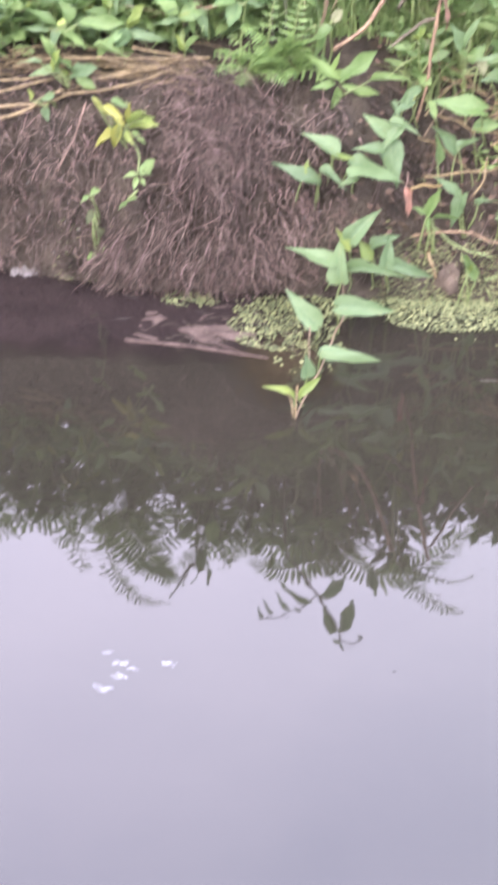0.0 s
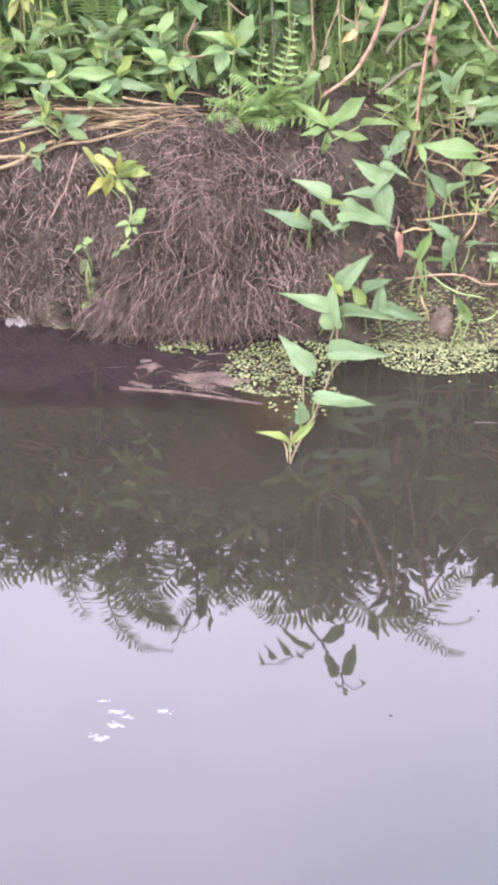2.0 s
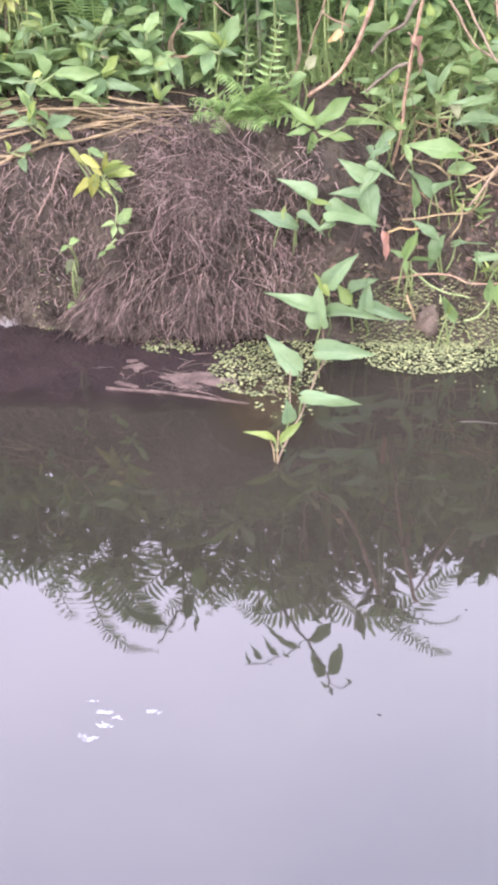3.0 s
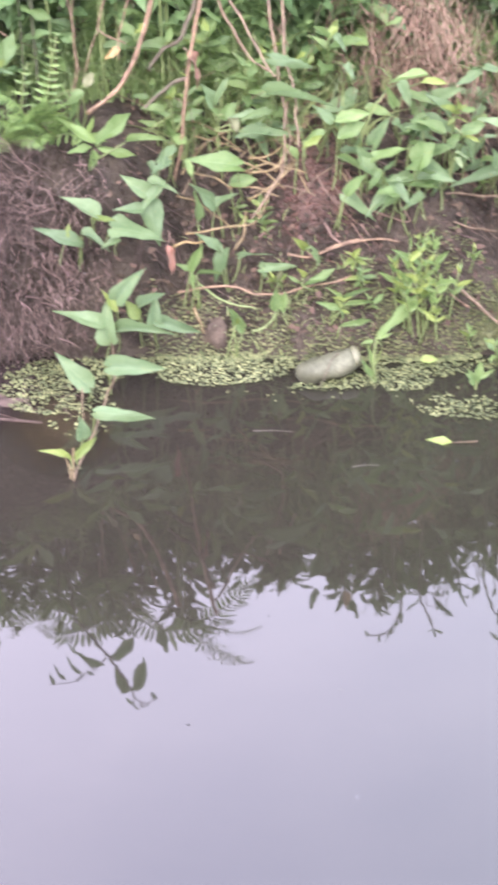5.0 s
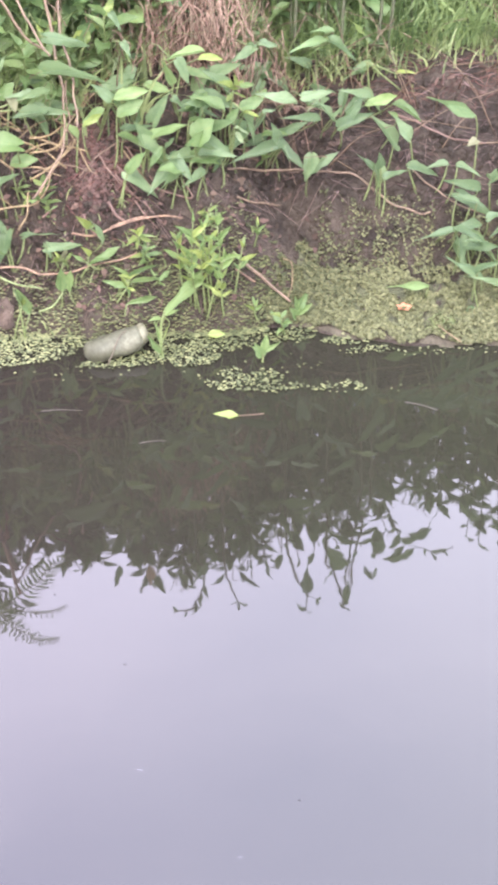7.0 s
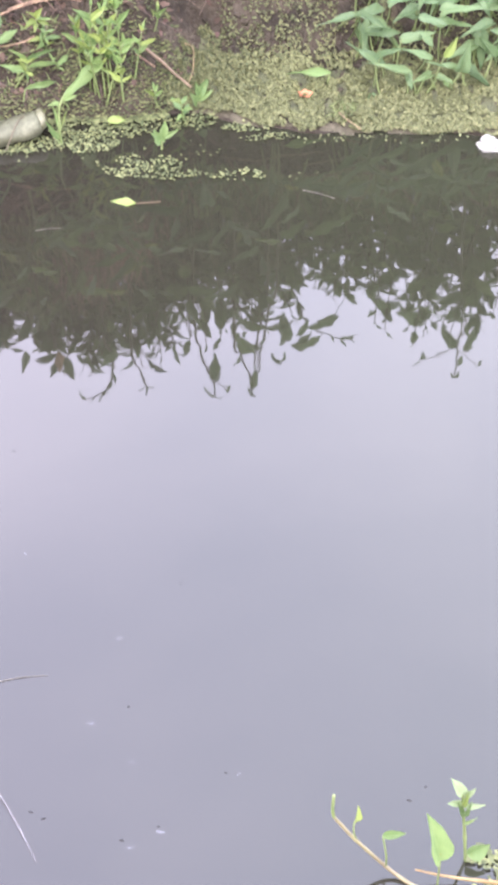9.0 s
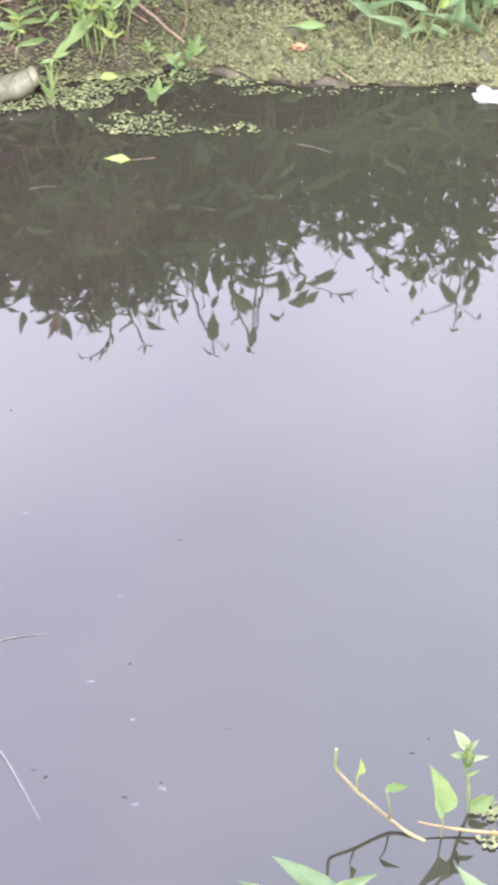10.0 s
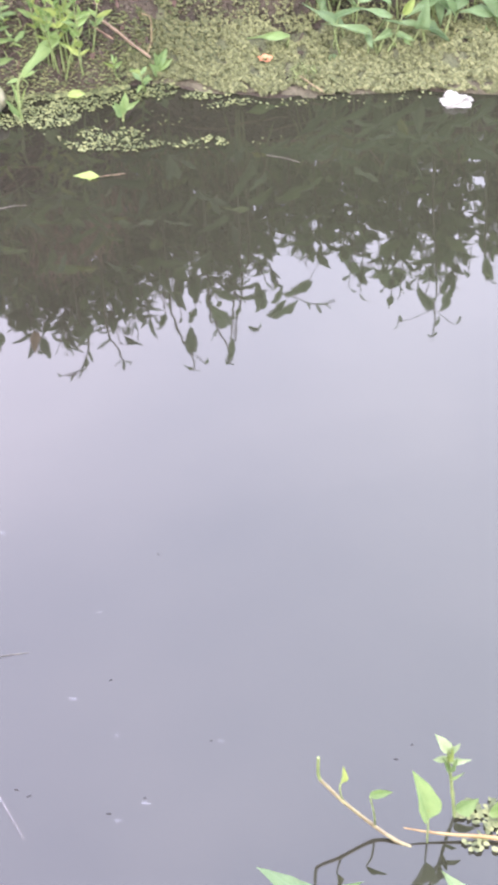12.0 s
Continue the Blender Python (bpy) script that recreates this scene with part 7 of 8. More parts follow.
fill(p, 1.10, 1.62, 0.12, 0.30, 0.05, 78, ("blue", "arrow", "blue"), (0.055, 0.095))
for i in range(40):
    x, y = rng.uniform(-0.85, -0.16), rng.uniform(3.64, 3.72) + 0.10 * (i > 21)
    weed((x, y, ground_z(x, y) + rng.uniform(0.03, 0.12)), rng.uniform(0.08, 0.13), rng.randint(8, 11), ("arrow", "lance", "pale", "pale"), rng.uniform(0.05, 0.075), slim=0.95)
# small weeds on the slope
for i in range(34):
    x, z = rng.uniform(0.10, 0.72), rng.uniform(0.05, 0.34)
    if 0.26 < x < 0.47 and z > 0.16 or x > 0.60 and z < 0.22 or x < 0.2 and z > 0.1:
        continue
    g = rooting(x, 3.36, z, 0.0)
    weed((x, g.y - 0.02, g.z + rng.uniform(0.02, 0.04)), 0.05, rng.randint(4, 6), ("lance", "lance", "young", "pale"), rng.uniform(0.024, 0.045), 0.4, "slope_weed", "small green weed on the muddy slope", slim=0.6)


def dry_start():
    return rng.uniform(-1.1, 1.9), rng.uniform(3.62, 4.3)


def dry_path(x, y):
    z = ground_z(x, y)
    d = Vector((rng.gauss(0, 0.8), rng.gauss(-0.3, 0.5), rng.uniform(0.1, 1.2))).normalized() * rng.uniform(0.1, 0.3)
    return smooth_line([(x, y, z), (x + d.x * 0.5, y + d.y * 0.4, z + abs(d.z) * 0.6), (x + d.x, y + d.y, z + abs(d.z) * 0.9 + 0.01)], 4)


def hay_start():
    x, y = rng.uniform(-1.05, -0.34), rng.uniform(3.52, 3.64)
    while ground_z(x, y) < 0.38:
        y += 0.02
    return x, y


def hay_path(x, y):
    z = ground_z(x, y) + rng.uniform(0.004, 0.035)
    n = rng.uniform(0.05, 0.16)
    d = Vector((1, rng.gauss(-0.1, 0.3), rng.gauss(0.05, 0.12))).normalized() * n
    return smooth_line([(x, y, z), (x + d.x * 0.5, y + d.y * 0.5, z + d.z * 0.5 + rng.uniform(0, 0.012)), (x + d.x, y + d.y, z + d.z)], 3)


strands("dry_straw", "flattened straw along the lip of the bank", "straw", STEM["straw"], 110, hay_start, hay_path, 0.0016, 4)
strands("dry_stalks", "dry tan stalks standing among the grass", "dry grass", STEM["tan"], 420, dry_start, dry_path, 0.0018, 4)


# ---- dead grass hanging over the steep face ----
def face_y(x, z):
    """The steep face of the bank at height z."""
    return float(np.interp(x, SHORE_X, SHORE_Y)) + float(np.interp(z, STEEP[1][2:6], STEEP[0][2:6]))


def strand(a, d, sag, crimp):
    """A limp stalk from a along d, sagging in the middle, with small kinks."""
    c = a + d
    b = a.lerp(c, 0.5) + Vector((rng.gauss(0, 0.10) * d.length, -sag * d.length, rng.gauss(0.05, 0.06) * d.length))
    line = [a, a.lerp(b, 0.5), b, b.lerp(c, 0.5), c]
    for q in line[1:]:
        q += Vector((rng.gauss(0, 1), rng.gauss(-0.3, 0.8), rng.gauss(0, 0.6))) * crimp
        q.z = max(q.z, -0.003)
    return smooth_line(line, 2)


# a knot of long stalks that spread from the lip, hollows between them, a short fringe at the foot
HANKS = [(rng.gauss(-0.335, 0.06), rng.uniform(0.25, 0.44), rng.gauss(0.05, 0.5), rng.uniform(0.0, 0.03)) for i in range(40)]
FRINGE = [(rng.uniform(-0.54, -0.16), rng.uniform(0.045, 0.15), rng.uniform(0.0, 0.03)) for i in range(54)]


def hank_start():
    x, z, side, out = rng.choice(HANKS)
    return x + rng.gauss(0, 0.016), z + rng.gauss(0, 0.022), side, out


def hank_path(x, z, side, out):
    bulge = 0.030 * math.exp(-((x + 0.32) / 0.10) ** 2)
    a = Vector((x, face_y(x, z) - out * 0.7 - bulge - rng.uniform(0.0, 0.012), z))
    d = Vector((side + rng.gauss(0, 0.35), -0.22, -0.9 + 0.6 * rng.random())).normalized() * rng.uniform(0.03, 0.13)
    if rng.random() < 0.3:
        d = Vector((rng.gauss(0, 1), -0.3, rng.gauss(0, 0.7))).normalized() * rng.uniform(0.03, 0.09)
    return strand(a, d, rng.uniform(-0.05, 0.18), 0.005)


def fringe_start():
    x, z, out = rng.choice(FRINGE)
    return x + rng.gauss(0, 0.012), z + rng.gauss(0, 0.016), out


def fringe_path(x, z, out):
    a = Vector((x, face_y(x, z) - out - 0.008 * rng.random(), max(0.02, z)))
    d = Vector(((x + 0.27) * 2.4 + rng.gauss(0, 0.40), -0.30, -1.0 + 0.3 * rng.random())).normalized() * rng.uniform(0.04, 0.5 * z + 0.075)
    return strand(a, d, rng.uniform(0.0, 0.16), 0.0045)


def scrap_start():
    return rng.uniform(-1.05, -0.06), rng.uniform(0.02, 0.42)


def scrap_path(x, z):
    a = Vector((x, face_y(x, z) - 0.006 - 0.016 * rng.random(), z))
    w = rng.gauss(-1.57, 0.75)
    d = Vector((math.cos(w), -0.3, math.sin(w))).normalized() * rng.uniform(0.008, 0.055)
    return strand(a, d, rng.uniform(-0.05, 0.1), 0.0010)


def soil_bit_start():
    return rng.gauss(-0.17, 0.05), rng.uniform(0.03, 0.36)


strands("dead_grass", "dark dead grass matted on the steep face", "dead grass", DARKHAY, 950, hank_start, hank_path, 0.00085)
strands("dead_grass", "tangled purplish-brown dead grass hanging over the bank", "dead grass", THATCH, 400, hank_start, hank_path, 0.00105)
strands("dead_grass", "dark dead grass at the foot of the bank", "dead grass", DARKHAY, 720, fringe_start, fringe_path, 0.00085)
strands("dead_grass", "fringe of bleached dead grass trailing into the water", "dead grass", THATCH, 330, fringe_start, fringe_path, 0.00105)
strands("root_litter", "short dead roots and scraps over the dark soil of the face", "roots", DARKHAY, 2600, scrap_start, scrap_path, 0.00115)
strands("root_litter", "pale broken straws on the dark soil of the face", "roots", THATCH, 1500, scrap_start, scrap_path, 0.00115)
strands("root_litter", "short pale husks in the crumbling soil", "roots", THATCH, 420, soil_bit_start, scrap_path, 0.0013)


def root_start():
    x = rng.uniform(0.0, 1.7)
    return x, rng.uniform(0.06 if x < 0.66 else 0.20, 0.46)


def root_path(x, z):
    g = rooting(x, 3.3, z, 0.0)
    a = Vector((g.x, g.y - 0.004, g.z + 0.012))
    d = Vector((rng.gauss(0, 0.7), -0.25, -0.8)).normalized() * rng.uniform(0.03, 0.12)
    c = a + d
    c.z = max(c.z, ground_z(c.x, c.y) + 0.002, 0.001)
    b = a.lerp(c, 0.5)
    b.z = max(b.z, ground_z(b.x, b.y) + 0.006)
    return smooth_line([a, b, c], 3)


strands("root_litter", "dark roots and dead stalks matted on the bank", "roots", DARKHAY, 2600, root_start, root_path, 0.0014)
strands("root_litter", "brown dead roots and stalks on the bare upper slope", "roots", RUST, 1300, lambda: (rng.uniform(0.58, 1.7), rng.uniform(0.34, 0.52)), root_path, 0.0013)
strands("root_litter", "red-brown fibrous roots on the crumbling soil", "roots", RUST, 260, lambda: (rng.gauss(0.37, 0.045), rng.gauss(0.33, 0.05)), root_path, 0.0015)


def brush_start():
    return rng.gauss(0.585, 0.085), rng.uniform(3.68, 3.82)


def brush_path(x, y):
    z = ground_z(x, y) + rng.uniform(0.0, 0.22)
    d = Vector((rng.gauss(0, 0.35), -0.25, rng.choice((-1, 1)) * rng.uniform(0.5, 1.0))).normalized() * rng.uniform(0.03, 0.10)
    return smooth_line([(x, y, z), (x + d.x * 0.5 + rng.gauss(0, 0.006), y + d.y * 0.5, z + d.z * 0.5), (x + d.x, y + d.y, max(z + d.z, ground_z(x + d.x, y + d.y)))], 3)


strands("dead_brush", "reddish-brown dead brush among the weeds", "dead brush", BRUSH, 1100, brush_start, brush_path, 0.0016)


# ---- duckweed on the water, drying water fern on the mud ----
def pads(verts, faces, at, radius, up):
    """A small cupped floating leaf."""
    a = Vector(up).normalized()
    u = a.cross(Vector((rng.uniform(-1, 1), rng.uniform(-1, 1), 0.1))).normalized()
    v = a.cross(u)
    n = len(verts)
    verts.append(tuple(at + a * radius * 0.12))
    k = 7
    for i in range(k):
        w = 6.2832 * i / k
        r = radius * rng.uniform(0.8, 1.1)
        verts.append(tuple(at + (u * math.cos(w) + v * math.sin(w) * 0.8) * r + a * radius * 0.3))
    for i in range(k):
        faces.append((n, n + 1 + i, n + 1 + (i + 1) % k))


def duckweed(label, blobs, size=0.0040, gap=1.25, bare=-0.32):
    """Flat floating leaves lying side by side, with dark water between them."""
    verts, faces, taken = [], [], {}
    for cx, cy, rx, ry, count in blobs:
        for i in range(int(count * 3.2)):
            w, r = rng.uniform(0, 6.28), rng.random() ** 0.6
            x, y = cx + rx * r * math.cos(w), cy + ry * r * math.sin(w)
            if noise.noise((x * 26, y * 26, 8)) < bare:
                continue
            n = size * rng.uniform(0.55, 1.25)
            cell = (int(x / 0.01), int(y / 0.01))
            near = [q for a in (-1, 0, 1) for b in (-1, 0, 1) for q in taken.get((cell[0] + a, cell[1] + b), ())]
            if any((x - q[0]) ** 2 + (y - q[1]) ** 2 < (gap * 0.5 * (n + q[2])) ** 2 for q in near):
                continue
            taken.setdefault(cell, []).append((x, y, n))
            z = max(0.0022, ground_z(x, y) + 0.004)
            pads(verts, faces, Vector((x, y, z + rng.uniform(0, 0.0015))), n, (rng.gauss(0, 0.10), rng.gauss(-0.05, 0.10), 1))
    tagged(place("duckweed", from_arrays("duckweed", verts, faces, DUCK)), label, "duckweed", kind="stuff")


duckweed("small clumps of pale green duckweed at the foot of the bank", ((-0.645, 3.505, 0.035, 0.02, 50), (-0.57, 3.49, 0.04, 0.012, 20), (-0.374, 3.415, 0.06, 0.03, 70), (-0.40, 3.43, 0.03, 0.02, 20)))
duckweed("pale green duckweed round the trailing vine", ((-0.17, 3.39, 0.12, 0.05, 260), (-0.18, 3.31, 0.11, 0.09, 240), (-0.12, 3.22, 0.08, 0.08, 26), (-0.09, 3.40, 0.08, 0.06, 90)))
duckweed("bed of pale green duckweed along the waterline", ((0.16, 3.385, 0.15, 0.075, 520), (0.30, 3.42, 0.10, 0.05, 240), (0.06, 3.42, 0.08, 0.05, 120), (0.15, 3.425, 0.05, 0.03, 110)), bare=-0.55)
duckweed("duckweed gathered round the plants in the shallows", ((0.375, 3.296, 0.08, 0.02, 60), (0.46, 3.36, 0.12, 0.06, 330), (0.52, 3.30, 0.07, 0.035, 110), (0.58, 3.37, 0.10, 0.06, 240), (0.62, 3.20, 0.08, 0.045, 90), (0.69, 3.16, 0.05, 0.02, 26), (0.74, 3.38, 0.06, 0.05, 110), (0.80, 3.15, 0.06, 0.02, 14), (0.86, 3.33, 0.06, 0.02, 60), (0.70, 3.43, 0.08, 0.04, 120)))
duckweed("stranded duckweed and green scraps on the mud", ((0.20, 3.455, 0.20, 0.045, 800), (0.42, 3.445, 0.16, 0.060, 1300), (0.62, 3.445, 0.14, 0.07, 1200), (0.10, 3.46, 0.10, 0.04, 320), (0.70, 3.49, 0.10, 0.06, 300)), 0.0044, 0.82)
duckweed("scattered specks of duckweed off the drying mat", ((0.89, 3.285, 0.06, 0.016, 26), (1.05, 3.262, 0.14, 0.016, 13), (1.25, 3.235, 0.14, 0.016, 8), (0.70, 3.24, 0.10, 0.05, 9), (0.815, 3.14, 0.05, 0.02, 9), (0.92, 3.12, 0.10, 0.05, 2), (0.55, 3.22, 0.10, 0.05, 3), (0.30, 3.27, 0.15, 0.03, 5)), 0.0032)


def water_fern(label, count):
    verts, faces = [], []
    for i in range(count):
        x = rng.uniform(0.64, 1.9)
        shore = float(np.interp(x, SHORE_X, SHORE_Y))
        s = rng.uniform(-0.004, 0.26)
        lump_up = noise.noise((x * 26, s * 26, 4)) + 0.6 * noise.noise((x * 60, s * 60, 9))
        if s > (x - 0.70) * 1.8 + 0.12 * noise.noise((x * 18, s * 18, 1)) or rng.random() < ease(0.12, 0.24, s) * 0.8 or lump_up < -0.30 - 0.25 * noise.noise((x * 7, s * 7, 2)) or s < 0.004 + 0.03 * noise.noise((x * 16, 0, 7)):
            continue
        y = shore + s
        z = max(0.002, ground_z(x, y) + 0.0045) + 0.008 * max(0.0, lump_up)
        up = Vector((rng.gauss(0, 0.6), rng.gauss(-0.3, 0.6), 1))
        pads(verts, faces, Vector((x, y, z + rng.uniform(0, 0.006))), rng.uniform(0.0016, 0.0042), up)
    tagged(place("water_fern_mat", from_arrays("water_fern_mat", verts, faces, MAT)), label, "water fern", kind="stuff")


water_fern("drying yellow-green mat of water fern on the mud", 112000)


def litter(label, count, x0, x1, z0, z1):
    verts, faces = [], []
    for i in range(count):
        x, z = rng.uniform(x0, x1), rng.uniform(z0, z1)
        g = rooting(x, 3.34, z, 0.0)
        d = Vector((rng.gauss(0, 1), rng.gauss(-0.3, 0.5), rng.gauss(-0.3, 0.6))).normalized()
        crown_leaves(verts, faces, Vector((g.x, g.y - 0.006, g.z + 0.014)), d, rng.uniform(0.007, 0.022), rng.uniform(0.3, 0.7), (rng.gauss(0, 0.4), -0.7, 0.7))
    tagged(place("leaf_litter", from_arrays("leaf_litter", verts, faces, DEAD)), label, "leaf litter", kind="stuff")


litter("brown dead leaves and scraps on the muddy slope", 900, -0.05, 0.85, 0.05, 0.46)
litter("brown scraps on the bare slope", 500, 0.7, 1.7, 0.22, 0.48)


def film(name, label, category, material, s0, s1, lift, ragged):
    """A thin skin over the mud with a ragged edge, between two distances from the waterline."""
    xs, ss = np.arange(0.62, 1.95, 0.010), np.arange(s0, s1, 0.010)
    verts, faces, keep = [], [], {}
    for j, s in enumerate(ss):
        for i, x in enumerate(xs):
            y = float(np.interp(x, SHORE_X, SHORE_Y)) + float(s)
            edge = min(s - s0, s1 - s, (x - 0.74) * 0.8) - ragged * (0.5 + noise.noise((x * 9, s * 9, 2 + s0)) + 0.6 * noise.noise((x * 27, s * 27, 6)))
            keep[j, i] = edge > 0
            verts.append((float(x), y, max(0.0010, ground_z(float(x), y) + lift + 0.002 * noise.noise((x * 60, s * 60, 1)))))
    n = len(xs)
    for j in range(len(ss) - 1):
        for i in range(n - 1):
            if keep[j, i] and keep[j, i + 1] and keep[j + 1, i] and keep[j + 1, i + 1]:
                faces.append((j * n + i, j * n + i + 1, (j + 1) * n + i + 1, (j + 1) * n + i))
    tagged(place(name, from_arrays(name, verts, faces, material)), label, category, kind="stuff")


film("silt_rim", "bare brownish silt along the waterline of the mat", "mud", SILTMUD, -0.012, 0.036, 0.0022, 0.016)
film("algae_film", "thin olive film of algae and water fern over the mud", "algae", FILM, 0.012, 0.205, 0.0012, 0.035)


# ---- small plants in the shallows ----
def seedling(label, x, y, leaves):
    """A short stem standing in the water with a few oval leaves."""
    p = thing("shore_plant", label, "plant", x, y, -0.01, "plants in the shallows")
    stalk(p, (x + 0.003, y, 0.030), (x, y, -0.012), 0.0022, "green", "stem")
    for b, d, n, w in leaves:
        q = Vector((x + 0.003 * b, y, 0.006 + 0.026 * b))
        place("leaf", BLADES["lance"][rng.choice((0, 2))], p, along(q, q + Vector(d).normalized() * n, (rng.uniform(-0.4, 0.4), -1, 0.7), w, 0.8))


seedling("small green seedling standing in the water", 0.668, 3.268, ((0.2, (-0.45, -0.2, 1), 0.042, 0.52), (0.9, (0.15, -0.1, 1), 0.036, 0.50), (0.7, (1.0, -0.2, 0.65), 0.040, 0.26), (0.5, (-0.9, 0.3, 0.6), 0.028, 0.4)))
seedling("small dark green seedling at the water's edge", 0.764, 3.415, ((0.2, (-0.5, -0.3, 1), 0.040, 0.50), (0.9, (0.35, -0.1, 1), 0.044, 0.42), (0.6, (0.9, -0.2, 0.8), 0.040, 0.36), (0.9, (-0.2, 0.2, 1), 0.034, 0.4), (1.2, (0.8, 0.1, 1.2), 0.036, 0.4)))
leaf(spinach("rotting yellow leaf in the duckweed", 0.587, 3.372), "young", (0.57, 3.372, 0.012), (0.606, 3.365, 0.014), 0.5, False)
weed((0.72, 3.36, 0.03), 0.05, 6, ("lance",), 0.035, 0.2, "marsh_seedling", "small green seedling in the duckweed")

# more thin runners and bare roots over the crumbling soil
for k in range(16):
    x, z = rng.uniform(0.08, 0.34), rng.uniform(0.28, 0.42)
    w = rng.choice((-0.5, 0.4, 0.7)) + rng.gauss(0, 0.3)
    points = []
    for u in (0, 0.33, 0.66, 1):
        px, pz = x + u * 0.13 * math.cos(w), z + u * 0.11 * math.sin(w) + 0.012 * math.sin(3 * u)
        g = rooting(px, 3.36, pz, 0.0)
        points.append((px, g.y - 0.045, pz + 0.024))
    vine("creeping_vine", "thin golden runner in the tangle on the slope", points, rng.uniform(0.0014, 0.0022), rng.choice(("gold", "gold", "tan")))
for k in range(9):
    x, z = rng.gauss(0.42, 0.06), rng.uniform(0.20, 0.34)
    g, h = rooting(x, 3.36, z, 0.0), rooting(x + 0.045, 3.36, z - 0.05, 0.0)
    vine("bare_root", "bare reddish root in the crumbling soil", [(x, g.y - 0.008, z + 0.010), (x + 0.02, (g.y + h.y) / 2 - 0.012, z - 0.015), (x + 0.045, h.y - 0.006, z - 0.042)], 0.0020, "pink")
# ---- litter and floating things ----
def lump(name, label, category, material, at, size, turn=0.0, seed=1, wobble=0.18):
    bm = bmesh.new()
    bmesh.ops.create_icosphere(bm, subdivisions=4, radius=1.0)
    for v in bm.verts:
        k = 1 + wobble * noise.noise(v.co * 1.6 + Vector((seed, 0, 0))) + 0.35 * wobble * noise.noise(v.co * 5 + Vector((0, seed, 0)))
        v.co = Vector((v.co.x * size[0], v.co.y * size[1], v.co.z * size[2])) * k
    return tagged(place(name, mesh_of(bm, name, material), None, pose(*at, 0, 0, turn)), label, category)


def lathe(name, profile, material, sides=20):
    verts, faces = [], []
    for x, r in profile:
        for k in range(sides):
            w = 2 * math.pi * k / sides
            verts.append((x, r * math.cos(w), r * math.sin(w)))
    for i in range(len(profile) - 1):
        for k in range(sides):
            q = i * sides
            faces.append((q + k, q + (k + 1) % sides, q + sides + (k + 1) % sides, q + sides + k))
    faces.append(tuple(reversed(range(sides))))
    faces.append(tuple(range((len(profile) - 1) * sides, len(profile) * sides)))
    return from_arrays(name, verts, faces, material)


def crumbs(name, label, material, spots, r):
    """Loose crumbs of soil lying over the ground."""
    bm = bmesh.new()
    for x, y, z in spots:
        s = r * rng.uniform(0.5, 1.6)
        m = Matrix.Translation((x, y, z)) @ pose(0, 0, 0, rng.uniform(0, 180), rng.uniform(0, 180), 0) @ Matrix.Diagonal((s, s * rng.uniform(0.5, 0.9), s * rng.uniform(0.5, 0.9), 1))
        vs = bmesh.ops.create_icosphere(bm, subdivisions=1, radius=1.0, matrix=m)["verts"]
        for v in vs:
            v.co += Vector((rng.uniform(-1, 1), rng.uniform(-1, 1), rng.uniform(-1, 1))) * s * 0.18
    return tagged(place(name, mesh_of(bm, name, material, False)), label, "soil", kind="stuff")


def mound_spots(cx, cz, rx, rz, count):
    for i in range(count):
        x, z = rng.gauss(cx, rx), rng.gauss(cz, rz)
        g = rooting(x, 3.38, z, 0.0)
        yield x, g.y - 0.012 * rng.random(), g.z + 0.008


crumbs("soil_crumbs", "crumbly red-brown soil spilling down the slope", CLOD, mound_spots(0.36, 0.31, 0.045, 0.045, 900), 0.0048)
crumbs("soil_crumbs", "crumbling dark soil on the steep face", MUD, ((x, face_y(x, z) - 0.004, z) for x, z in ((rng.uniform(-1.0, -0.06), rng.uniform(0.02, 0.42)) for i in range(900))), 0.0075)
crumbs("soil_crumbs", "paler crumbs and husks on the steep face", SCUM, ((x, face_y(x, z) - 0.012, z) for x, z in ((rng.uniform(-0.95, -0.08), rng.uniform(0.03, 0.40)) for i in range(110))), 0.0024)
crumbs("soil_crumbs", "dark crumbs of mud on the bank", MUD, mound_spots(0.30, 0.22, 0.30, 0.10, 500), 0.007)
crumbs("soil_crumbs", "dark crumbs of mud on the bare slope", MUD, mound_spots(1.0, 0.30, 0.30, 0.08, 500), 0.008)
lump("mud_clod", "brown clod of mud above the waterline", "soil", CLAY, (0.150, 3.470, 0.036), (0.030, 0.03, 0.036), 0, 5, 0.4)
lump("mud_clod", "brown clod of mud beside the twig", "soil", CLAY, (0.705, 3.470, 0.022), (0.032, 0.03, 0.030), 0, 6, 0.4)
lump("polystyrene_piece", "broken white polystyrene piece floating by the mud", "litter", WHITE, (1.342, 3.193, 0.006), (0.028, 0.020, 0.014), -14, 9, 0.9)
# small speckled foam at the left waterline, built as whitish lumps
for x, y, n, k in ((-0.757, 3.512, 0.012, 4), (-0.738, 3.516, 0.015, 5), (-0.716, 3.513, 0.011, 6), (-0.728, 3.505, 0.008, 7)):
    lump("shore_foam", "small dull whitish foam at the water's edge", "litter", SCUM, (x, y, 0.003), (n, n * 0.7, n * 0.5), 20 * k, k, 0.9)["group"] = "plastic scraps"

def crushed(me, flat, dent):
    """Flatten and dent a hollow thing's mesh."""
    for v in me.vertices:
        k = 1 + dent * noise.noise(v.co * 28)
        v.co = Vector((v.co.x, v.co.y * k + 1.5 * v.co.x ** 2, v.co.z * flat * k))
    return me


